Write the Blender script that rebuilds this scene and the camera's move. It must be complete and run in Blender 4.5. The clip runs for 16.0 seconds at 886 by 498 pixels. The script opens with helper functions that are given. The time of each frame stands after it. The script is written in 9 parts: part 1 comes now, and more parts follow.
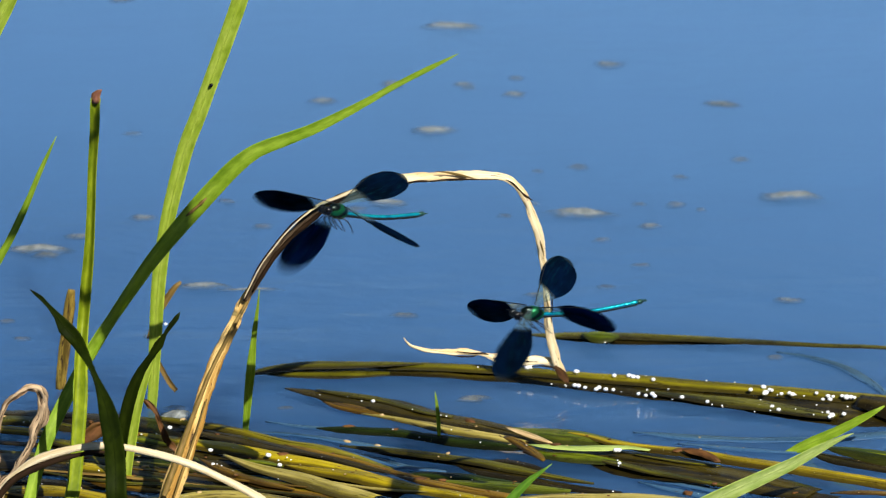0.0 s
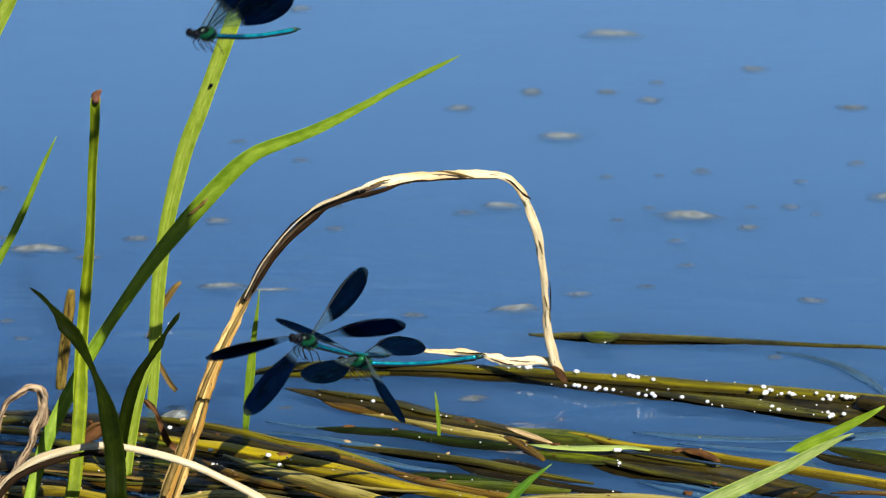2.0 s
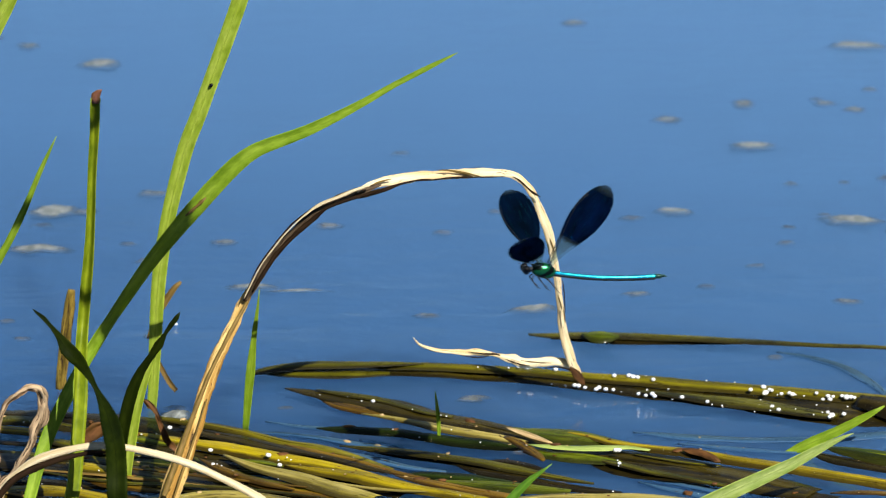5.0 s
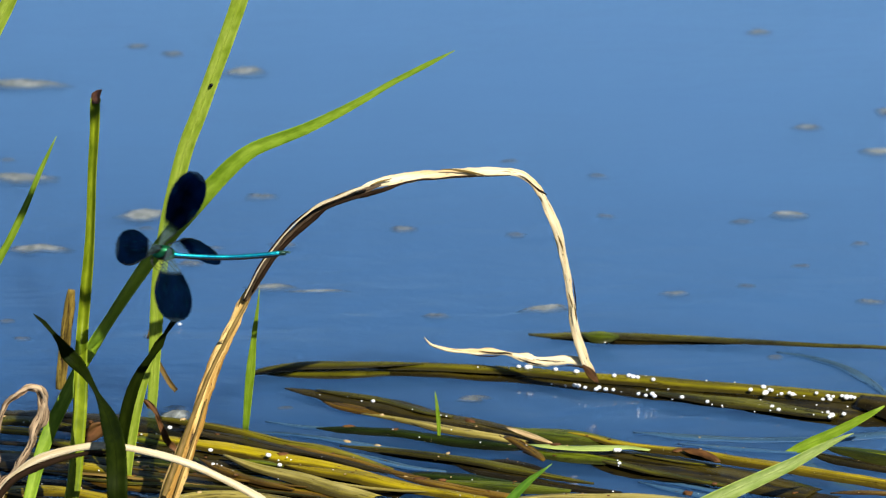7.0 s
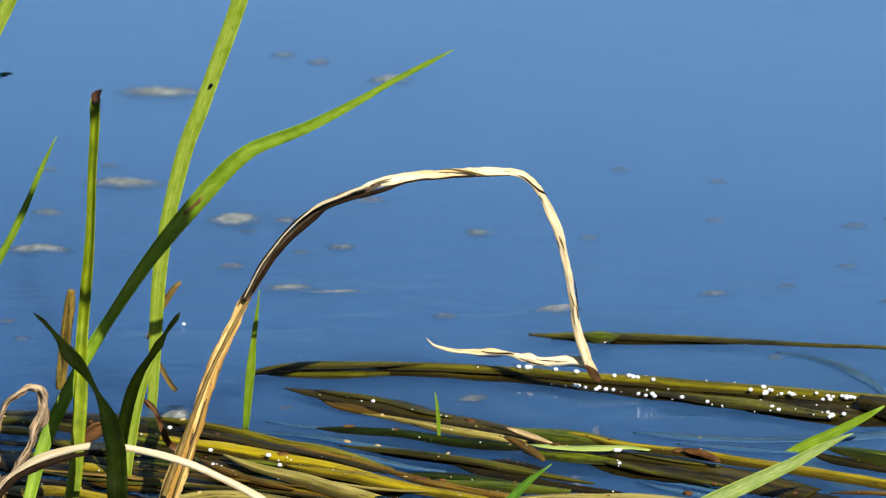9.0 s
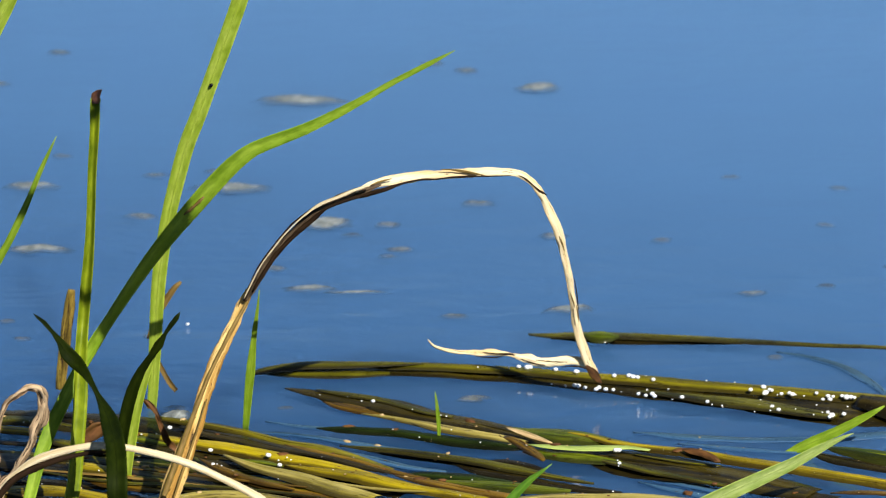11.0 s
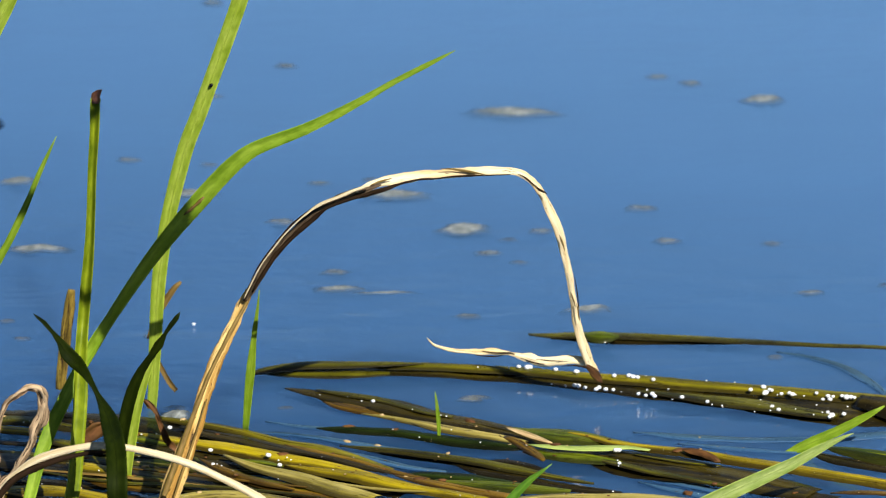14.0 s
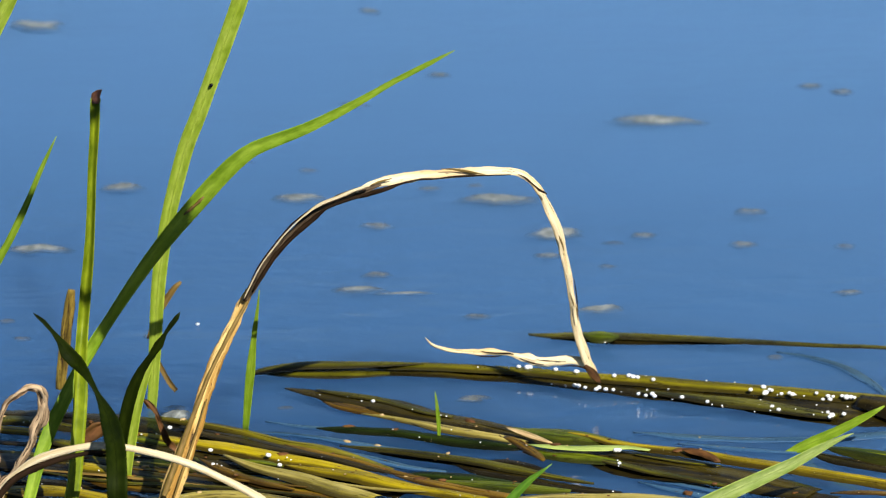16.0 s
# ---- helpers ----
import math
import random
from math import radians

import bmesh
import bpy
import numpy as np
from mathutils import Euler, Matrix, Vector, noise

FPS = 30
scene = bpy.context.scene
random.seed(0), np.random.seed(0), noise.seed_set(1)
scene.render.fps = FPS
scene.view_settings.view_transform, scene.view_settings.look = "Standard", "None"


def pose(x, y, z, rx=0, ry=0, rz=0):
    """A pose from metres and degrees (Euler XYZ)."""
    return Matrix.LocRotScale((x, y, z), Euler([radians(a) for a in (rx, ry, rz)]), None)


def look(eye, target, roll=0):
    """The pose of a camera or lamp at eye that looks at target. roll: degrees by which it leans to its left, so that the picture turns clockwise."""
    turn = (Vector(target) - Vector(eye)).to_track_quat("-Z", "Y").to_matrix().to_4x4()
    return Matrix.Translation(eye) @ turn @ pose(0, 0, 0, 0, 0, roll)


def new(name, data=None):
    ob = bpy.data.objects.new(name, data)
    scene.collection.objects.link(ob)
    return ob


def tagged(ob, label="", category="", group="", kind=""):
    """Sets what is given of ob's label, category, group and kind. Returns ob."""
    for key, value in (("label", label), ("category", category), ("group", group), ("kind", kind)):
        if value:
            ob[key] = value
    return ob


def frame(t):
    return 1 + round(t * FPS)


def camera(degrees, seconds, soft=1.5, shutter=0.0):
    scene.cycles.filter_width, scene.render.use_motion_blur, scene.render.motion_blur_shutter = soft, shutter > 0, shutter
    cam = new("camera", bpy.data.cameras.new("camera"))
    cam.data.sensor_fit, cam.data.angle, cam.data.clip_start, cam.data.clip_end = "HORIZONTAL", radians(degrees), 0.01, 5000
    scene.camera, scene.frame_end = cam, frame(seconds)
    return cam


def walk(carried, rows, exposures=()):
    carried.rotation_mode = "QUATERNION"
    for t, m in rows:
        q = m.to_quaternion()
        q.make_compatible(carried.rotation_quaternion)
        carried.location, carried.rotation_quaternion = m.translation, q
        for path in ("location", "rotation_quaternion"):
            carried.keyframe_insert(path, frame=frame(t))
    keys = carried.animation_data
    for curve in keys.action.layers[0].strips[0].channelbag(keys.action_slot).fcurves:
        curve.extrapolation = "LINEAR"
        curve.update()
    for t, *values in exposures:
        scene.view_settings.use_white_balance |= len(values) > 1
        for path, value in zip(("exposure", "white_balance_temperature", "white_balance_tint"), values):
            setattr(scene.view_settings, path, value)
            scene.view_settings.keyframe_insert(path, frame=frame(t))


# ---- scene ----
cam = camera(9.0, 16.0, 1.2, 0.2)
cam.data.dof.use_dof = True
cam.data.dof.focus_distance = 1.79
cam.data.dof.aperture_fstop = 34.0
EYE_AT = (0.0, -1.7022, 0.5989)
walk(cam, [(0, look(EYE_AT, (0, 0, 0.0785))), (16, look(EYE_AT, (0, 0, 0.0785)))])
scene.view_settings.exposure = 0.36

# ---------- light ----------
SUN = Vector((0.38, -0.60, 0.70)).normalized()
world = bpy.data.worlds.new("sky")
scene.world = world
world.use_nodes = True
wn = world.node_tree.nodes
wl = world.node_tree.links
sky = wn.new("ShaderNodeTexSky")
sky.sky_type = "NISHITA"
sky.sun_disc = False
sky.sun_elevation = math.asin(SUN.z)
sky.sun_rotation = math.atan2(SUN.x, SUN.y)
sky.air_density = 1.0
sky.dust_density = 1.2
sky.ozone_density = 4.0
wl.new(sky.outputs[0], wn["Background"].inputs[0])
wn["Background"].inputs[1].default_value = 0.05

lamp = bpy.data.lights.new("sun", "SUN")
lamp.energy = 5.0
lamp.angle = radians(0.4)
lamp.color = (1.0, 0.95, 0.86)
sun = new("sun", lamp)
sun.matrix_world = look(SUN * 20, (0, 0, 0))


# ---------- materials ----------
def mat(name):
    m = bpy.data.materials.new(name)
    m.use_nodes = True
    t = m.node_tree
    return m, t.nodes, t.links, t.nodes["Principled BSDF"], t.nodes["Material Output"]


def tex(n, l, scale=(1, 1, 1), size=5.0, detail=4.0, rough=0.55, coord="UV", distort=0.0):
    """A noise in the given coordinates, stretched by scale."""
    c = n.new("ShaderNodeTexCoord")
    mp = n.new("ShaderNodeMapping")
    mp.inputs["Scale"].default_value = scale
    l.new(c.outputs[coord], mp.inputs[0])
    k = n.new("ShaderNodeTexNoise")
    k.inputs["Scale"].default_value = size
    k.inputs["Detail"].default_value = detail
    k.inputs["Roughness"].default_value = rough
    k.inputs["Distortion"].default_value = distort
    info = n.new("ShaderNodeObjectInfo")
    add = n.new("ShaderNodeVectorMath")
    add.operation = "ADD"
    l.new(mp.outputs[0], add.inputs[0])
    sc = n.new("ShaderNodeVectorMath")
    sc.operation = "SCALE"
    sc.inputs[0].default_value = (37.0, 19.0, 11.0)
    l.new(info.outputs["Random"], sc.inputs["Scale"])
    l.new(sc.outputs[0], add.inputs[1])
    l.new(add.outputs[0], k.inputs["Vector"])
    return k.outputs["Fac"]


def ramp(n, l, fac, *stops):
    r = n.new("ShaderNodeValToRGB")
    e = r.color_ramp.elements
    while len(e) < len(stops):
        e.new(0.5)
    for el, (p, c) in zip(e, stops):
        el.position, el.color = p, (*c, 1)
    l.new(fac, r.inputs[0])
    return r.outputs[0]


def blend(n, l, fac, a, b, mode="MIX"):
    x = n.new("ShaderNodeMix")
    x.data_type, x.blend_type = "RGBA", mode
    for sock, v in ((x.inputs["Factor"], fac), (x.inputs["A"], a), (x.inputs["B"], b)):
        if isinstance(v, (int, float)):
            sock.default_value = v
        elif isinstance(v, tuple):
            sock.default_value = (*v, 1)
        else:
            l.new(v, sock)
    return x.outputs["Result"]


def bump(n, l, bsdf, height, strength, distance):
    b = n.new("ShaderNodeBump")
    b.inputs["Strength"].default_value = strength
    b.inputs["Distance"].default_value = distance
    l.new(height, b.inputs["Height"])
    l.new(b.outputs[0], bsdf.inputs["Normal"])


def leaf_material(name, low, high, spot, through_light, rough=0.42, spots=0.62, coat=0.0, gloss=0.5):
    """A leaf with fibres along its length, blotches, and light that shines through."""
    m, n, l, p, out = mat(name)
    fibre = tex(n, l, (34, 2, 1), 1.0, 3)
    patch = tex(n, l, (2.5, 150, 1), 1.0, 4)
    c = blend(n, l, ramp(n, l, patch, (0.25, (0, 0, 0)), (0.75, (1, 1, 1))), low, high)
    uv = n.new("ShaderNodeTexCoord")
    sep = n.new("ShaderNodeSeparateXYZ")
    l.new(uv.outputs["UV"], sep.inputs[0])
    wrap = n.new("ShaderNodeMath")
    wrap.operation = "FRACT"
    l.new(sep.outputs["X"], wrap.inputs[0])
    wob = n.new("ShaderNodeMath")
    wob.operation = "MULTIPLY_ADD"
    wob.inputs[1].default_value = 0.12
    l.new(patch, wob.inputs[0])
    l.new(wrap.outputs[0], wob.inputs[2])
    # paler along the middle, deeper green towards the margins, a thin pale edge
    zone = ramp(n, l, wob.outputs[0], (0.055, (1.35, 1.3, 1.3)), (0.10, (0.66, 0.74, 0.45)), (0.30, (1.22, 1.16, 1.5)), (0.50, (0.70, 0.78, 0.5)), (0.555, (1.3, 1.25, 1.25)))
    c = blend(n, l, 0.75, c, zone, "MULTIPLY")
    fleck = tex(n, l, (12, 260, 1), 1.0, 4, 0.6)
    c = blend(n, l, 0.5, c, ramp(n, l, fleck, (0.36, (0.62, 0.66, 0.5)), (0.5, (1.0, 1.0, 1.0)), (0.66, (1.25, 1.22, 1.2))), "MULTIPLY")
    c = blend(n, l, 0.12, c, ramp(n, l, fibre, (0.3, (0.5, 0.55, 0.35)), (0.7, (1.15, 1.15, 1.0))), "MULTIPLY")
    mark = tex(n, l, (5, 90, 1), 2.0, 6, 0.7)
    c = blend(n, l, ramp(n, l, mark, (spots, (0, 0, 0)), (spots + 0.1, (0.8, 0.8, 0.8))), c, spot)
    l.new(c, p.inputs["Base Color"])
    p.inputs["Roughness"].default_value = rough
    p.inputs["Coat Weight"].default_value = coat
    p.inputs["Coat Roughness"].default_value = 0.08
    p.inputs["Specular IOR Level"].default_value = gloss
    bump(n, l, p, fibre, 0.10, 0.0003)
    if through_light > 0:
        tr = n.new("ShaderNodeBsdfTranslucent")
        l.new(blend(n, l, 1.0, c, (1.0, 1.0, 0.35), "MULTIPLY"), tr.inputs[0])
        mx = n.new("ShaderNodeMixShader")
        mx.inputs[0].default_value = through_light
        l.new(p.outputs[0], mx.inputs[1])
        l.new(tr.outputs[0], mx.inputs[2])
        l.new(mx.outputs[0], out.inputs[0])
    return m


GREEN = leaf_material("green_leaf", (0.33, 0.46, 0.025), (0.52, 0.64, 0.10), (0.12, 0.14, 0.02), 0.38, 0.42, 0.66, 0.0, 0.3)
# the shade on the curled and twisted leaves is put into this green
SHADEGREEN = leaf_material("shade_green_leaf", (0.005, 0.010, 0.0008), (0.016, 0.026, 0.0014), (0.008, 0.013, 0.001), 0.10, 0.6, 0.62, 0.0, 0.04)
REDBROWN = leaf_material("red_brown_stub", (0.12, 0.045, 0.022), (0.30, 0.13, 0.075), (0.03, 0.014, 0.01), 0.05, 0.6, 0.6, 0.0, 0.2)
STALK = leaf_material("olive_green_stalk", (0.105, 0.155, 0.004), (0.26, 0.32, 0.011), (0.04, 0.06, 0.008), 0.12, 0.5, 0.64, 0.0, 0.2)
MID = leaf_material("mid_green_leaf", (0.09, 0.24, 0.015), (0.17, 0.36, 0.025), (0.12, 0.09, 0.02), 0.3)
LIME = leaf_material("lime_green_leaf", (0.120, 0.215, 0.006), (0.260, 0.380, 0.030), (0.12, 0.10, 0.02), 0.10, 0.5, 0.64, 0.0, 0.15)
PALE = leaf_material("pale_green_leaf", (0.34, 0.46, 0.11), (0.52, 0.62, 0.20), (0.25, 0.28, 0.05), 0.3, 0.45, 0.66, 0.0, 0.3)
STRAW = leaf_material("dry_straw", (0.30, 0.19, 0.08), (0.66, 0.50, 0.27), (0.05, 0.03, 0.018), 0.05, 0.7, 0.60, 0.0, 0.2)
# dark straw, also laid on where undersides of straw are in shade
STRAWDARK = leaf_material("dark_straw", (0.008, 0.005, 0.003), (0.040, 0.022, 0.011), (0.22, 0.14, 0.06), 0.0, 0.85, 0.74, 0.0, 0.05)
ROT = leaf_material("rotten_brown_leaf", (0.028, 0.012, 0.004), (0.190, 0.085, 0.026), (0.30, 0.20, 0.12), 0.03, 0.6, 0.64, 0.0, 0.2)
STRAWWET = leaf_material("wet_brown_straw", (0.09, 0.055, 0.012), (0.26, 0.17, 0.045), (0.04, 0.025, 0.01), 0.05, 0.6, 0.64, 0.0, 0.2)


def reed_material(name, low, high, cut=0.555, grain=0.7):
    """Withered reed: fibres, weathered patches, short dark cracks and specks of mould."""
    m, n, l, p, out = mat(name)
    fibre = tex(n, l, (32, 9, 1), 1.0, 3)
    tone = tex(n, l, (5, 34, 1), 1.0, 4)
    c = blend(n, l, ramp(n, l, tone, (0.36, (0, 0, 0)), (0.62, (1, 1, 1))), low, high)
    c = blend(n, l, grain, c, ramp(n, l, fibre, (0.34, (0.50, 0.42, 0.33)), (0.55, (1.1, 1.08, 1.0))), "MULTIPLY")
    crack = tex(n, l, (13, 120, 1), 1.0, 6, 0.66, "UV", 1.0)
    c = blend(n, l, ramp(n, l, crack, (cut, (0, 0, 0)), (cut + 0.035, (0.95, 0.95, 0.95))), c, (0.030, 0.016, 0.009))
    l.new(c, p.inputs["Base Color"])
    p.inputs["Roughness"].default_value = 0.75
    p.inputs["Specular IOR Level"].default_value = 0.15
    bump(n, l, p, crack, 0.5, -0.0006)
    return m


GOLDREED = reed_material("golden_withered_reed", (0.36, 0.20, 0.042), (0.82, 0.59, 0.24), 0.58)
REEDMAT = reed_material("cream_withered_reed", (0.72, 0.52, 0.26), (0.97, 0.83, 0.55), 0.61, 0.45)
CREAM = reed_material("bleached_straw", (0.56, 0.44, 0.25), (0.84, 0.74, 0.51), 0.64, 0.45)
GREYREED = reed_material("weathered_grey_reed", (0.032, 0.022, 0.013), (0.17, 0.122, 0.078), 0.53)
STUB = reed_material("wet_brown_stub", (0.075, 0.052, 0.008), (0.38, 0.27, 0.05), 0.53)
CRUMPLED = reed_material("crumpled_brown_leaf", (0.12, 0.070, 0.036), (0.66, 0.49, 0.31), 0.55, 0.45)


def wet_material(name, low, high, slime_shade, dirt=0.6, gloss=0.3):
    """A leaf that has lain in the river: slow changes of colour along it, fine lengthwise fibres, slimy blotches and a
    soft wet gloss. Shade along its margins and groove is put into the colour."""
    m, n, l, p, out = mat(name)
    patch = tex(n, l, (0.9, 34, 1), 1.0, 3, 0.55)
    band = tex(n, l, (3.2, 17, 1), 1.0, 5, 0.62, "UV", 0.4)
    fibre = tex(n, l, (46, 9, 1), 1.0, 3, 0.6)
    blot = tex(n, l, (4.5, 120, 1), 1.0, 6, 0.68)
    speck = tex(n, l, (26, 380, 1), 1.0, 3, 0.6)
    c = blend(n, l, ramp(n, l, patch, (0.34, (0, 0, 0)), (0.62, (1, 1, 1))), low, high)
    c = blend(n, l, 0.9, c, ramp(n, l, band, (0.36, (0.14, 0.12, 0.09)), (0.46, (0.72, 0.70, 0.62)), (0.56, (1.0, 1.0, 1.0)), (0.68, (1.3, 1.3, 1.35))), "MULTIPLY")
    c = blend(n, l, 0.5, c, ramp(n, l, fibre, (0.32, (0.62, 0.60, 0.52)), (0.62, (1.15, 1.15, 1.15))), "MULTIPLY")
    uv = n.new("ShaderNodeTexCoord")
    sep = n.new("ShaderNodeSeparateXYZ")
    l.new(uv.outputs["UV"], sep.inputs[0])
    wrap = n.new("ShaderNodeMath")
    wrap.operation = "FRACT"
    l.new(sep.outputs["X"], wrap.inputs[0])
    edge = n.new("ShaderNodeMath")
    edge.operation = "MULTIPLY_ADD"
    edge.inputs[1].default_value = 0.22
    l.new(blot, edge.inputs[0])
    l.new(wrap.outputs[0], edge.inputs[2])
    # shade at both margins and in the middle groove, put into the colour
    tone_mask = ramp(n, l, edge.outputs[0], (0.10, (0.9, 0.9, 0.9)), (0.24, (0.0, 0.0, 0.0)), (0.56, (0.0, 0.0, 0.0)), (0.60, (0.35, 0.35, 0.35)),
                (0.64, (0.05, 0.05, 0.05)), (0.86, (0.15, 0.15, 0.15)), (1.06, (0.9, 0.9, 0.9)))
    c = blend(n, l, tone_mask, c, slime_shade)
    c = blend(n, l, ramp(n, l, blot, (dirt, (0, 0, 0)), (dirt + 0.10, (0.8, 0.8, 0.8))), c, slime_shade)
    c = blend(n, l, ramp(n, l, speck, (0.69, (0, 0, 0)), (0.75, (0.6, 0.6, 0.6))), c, (0.42, 0.36, 0.22))
    l.new(c, p.inputs["Base Color"])
    l.new(ramp(n, l, blot, (0.4, (0.48, 0.48, 0.48)), (0.62, (0.24, 0.24, 0.24))), p.inputs["Roughness"])
    p.inputs["Specular IOR Level"].default_value = gloss
    p.inputs["Coat Weight"].default_value = 0.25
    p.inputs["Coat Roughness"].default_value = 0.14
    both = n.new("ShaderNodeMath")
    both.operation = "MULTIPLY_ADD"
    both.inputs[1].default_value = 0.35
    l.new(fibre, both.inputs[0])
    l.new(blot, both.inputs[2])
    bump(n, l, p, both.outputs[0], 0.55, 0.0007)
    return m


GOLD = wet_material("wet_gold_leaf", (0.230, 0.175, 0.003), (0.480, 0.370, 0.006), (0.030, 0.020, 0.003), 0.60, 0.10)
OLIVEGOLD = wet_material("wet_olive_gold_leaf", (0.085, 0.085, 0.003), (0.260, 0.220, 0.005), (0.022, 0.016, 0.003), 0.57, 0.10)
OLIVE = wet_material("wet_olive_leaf", (0.038, 0.040, 0.003), (0.150, 0.142, 0.006), (0.016, 0.012, 0.003), 0.55, 0.10)
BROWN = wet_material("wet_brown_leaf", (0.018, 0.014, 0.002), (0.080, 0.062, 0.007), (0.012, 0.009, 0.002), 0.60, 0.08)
# dark wet leaves, and the shade in the gaps between leaves laid in as leaves
SHADEMUD = wet_material("wet_dark_leaf_and_shade", (0.006, 0.0045, 0.001), (0.046, 0.034, 0.006), (0.008, 0.006, 0.0015), 0.62, 0.08)
AMBER = wet_material("wet_amber_leaf", (0.090, 0.050, 0.003), (0.290, 0.170, 0.010), (0.030, 0.015, 0.003), 0.58, 0.10)
PALEWET = wet_material("wet_pale_leaf", (0.260, 0.215, 0.030), (0.580, 0.480, 0.130), (0.050, 0.038, 0.008), 0.58, 0.12)
WEEDGREEN = wet_material("wet_green_leaf", (0.050, 0.080, 0.003), (0.190, 0.225, 0.006), (0.018, 0.020, 0.003), 0.58, 0.10)
DARKGREEN = wet_material("wet_dark_green_leaf", (0.005, 0.011, 0.001), (0.026, 0.044, 0.003), (0.005, 0.007, 0.001), 0.62, 0.08)
SUNK = wet_material("sunken_teal_leaf", (0.040, 0.115, 0.225), (0.070, 0.160, 0.260), (0.028, 0.090, 0.200), 0.60, 0.4)


def water_material():
    m, n, l, p, out = mat("river_water")
    p.inputs["Roughness"].default_value = 0.04
    p.inputs["IOR"].default_value = 1.333
    p.subsurface_method = "BURLEY"
    p.inputs["Subsurface Weight"].default_value = 1.0
    p.inputs["Subsurface Radius"].default_value = (1.0, 1.0, 1.0)
    p.inputs["Subsurface Scale"].default_value = 0.12
    broad = tex(n, l, (0.35, 1.0, 1), 8.0, 2, 0.45, "Object", 0.6)
    fine = tex(n, l, (0.7, 2.0, 1), 18.0, 2, 0.45, "Object", 0.8)
    s = n.new("ShaderNodeMath")
    s.operation = "MULTIPLY_ADD"
    s.inputs[1].default_value = 0.30
    l.new(fine, s.inputs[0])
    l.new(broad, s.inputs[2])
    wavelet = tex(n, l, (0.55, 1.0, 1), 120.0, 3, 0.55, "Object", 0.4)
    calm = tex(n, l, (0.6, 1.0, 1), 9.0, 2, 0.5, "Object")
    patchy = n.new("ShaderNodeMath")
    patchy.operation = "MULTIPLY"
    l.new(wavelet, patchy.inputs[0])
    l.new(ramp(n, l, calm, (0.38, (0.02, 0.02, 0.02)), (0.66, (0.12, 0.12, 0.12))), patchy.inputs[1])
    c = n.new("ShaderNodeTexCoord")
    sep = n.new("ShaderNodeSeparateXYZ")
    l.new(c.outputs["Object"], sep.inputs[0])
    # stronger sky reflection far off and to the right, put into the base colour
    sky_mix = n.new("ShaderNodeMapRange")
    sky_mix.inputs["From Min"].default_value = 0.0
    sky_mix.inputs["From Max"].default_value = 0.65
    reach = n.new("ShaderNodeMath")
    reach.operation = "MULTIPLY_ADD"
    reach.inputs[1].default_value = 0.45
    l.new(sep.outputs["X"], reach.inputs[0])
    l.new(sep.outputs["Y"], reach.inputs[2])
    l.new(reach.outputs[0], sky_mix.inputs["Value"])
    tone_mask = tex(n, l, (0.4, 1.2, 1), 3.0, 3, 0.5, "Object")
    sky_tone = blend(n, l, sky_mix.outputs[0], (0.032, 0.100, 0.246), (0.094, 0.218, 0.432))
    l.new(blend(n, l, 0.25, sky_tone, ramp(n, l, tone_mask, (0.3, (0.7, 0.75, 0.8)), (0.7, (1.15, 1.15, 1.1))), "MULTIPLY"), p.inputs["Base Color"])
    near = n.new("ShaderNodeMapRange")
    near.inputs["From Min"].default_value = 0.03
    near.inputs["From Max"].default_value = 0.32
    near.inputs["To Min"].default_value = 2.4
    near.inputs["To Max"].default_value = 0.3
    l.new(sep.outputs["Y"], near.inputs["Value"])
    swell = n.new("ShaderNodeMath")
    swell.operation = "MULTIPLY"
    l.new(s.outputs[0], swell.inputs[0])
    l.new(near.outputs[0], swell.inputs[1])
    waves = n.new("ShaderNodeMath")
    waves.operation = "MULTIPLY_ADD"
    waves.inputs[1].default_value = 1.6
    l.new(patchy.outputs[0], waves.inputs[0])
    l.new(swell.outputs[0], waves.inputs[2])
    height = waves.outputs[0]
    # faint rings spread from where the bent reed and the stems touch the water
    for x, y, far in ((0.050, 0.090, 0.30), (-0.118, 0.002, 0.16), (-0.092, -0.004, 0.12)):
        away = n.new("ShaderNodeVectorMath")
        away.operation = "DISTANCE"
        away.inputs[1].default_value = (x, y, 0)
        l.new(c.outputs["Object"], away.inputs[0])
        turn = n.new("ShaderNodeMath")
        turn.operation = "MULTIPLY_ADD"
        turn.inputs[1].default_value = 6.283 / 0.024
        l.new(away.outputs["Value"], turn.inputs[0])
        bend = n.new("ShaderNodeMath")
        bend.operation = "MULTIPLY"
        bend.inputs[1].default_value = 9.0
        l.new(broad, bend.inputs[0])
        l.new(bend.outputs[0], turn.inputs[2])
        ring = n.new("ShaderNodeMath")
        ring.operation = "SINE"
        l.new(turn.outputs[0], ring.inputs[0])
        fade = n.new("ShaderNodeMapRange")
        fade.inputs["From Min"].default_value = 0.01
        fade.inputs["From Max"].default_value = far
        fade.inputs["To Min"].default_value = 0.05
        fade.inputs["To Max"].default_value = 0.0
        l.new(away.outputs["Value"], fade.inputs["Value"])
        both = n.new("ShaderNodeMath")
        both.operation = "MULTIPLY_ADD"
        l.new(ring.outputs[0], both.inputs[0])
        l.new(fade.outputs[0], both.inputs[1])
        l.new(height, both.inputs[2])
        height = both.outputs[0]
    bump(n, l, p, height, 0.5, 0.004)
    return m


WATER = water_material()


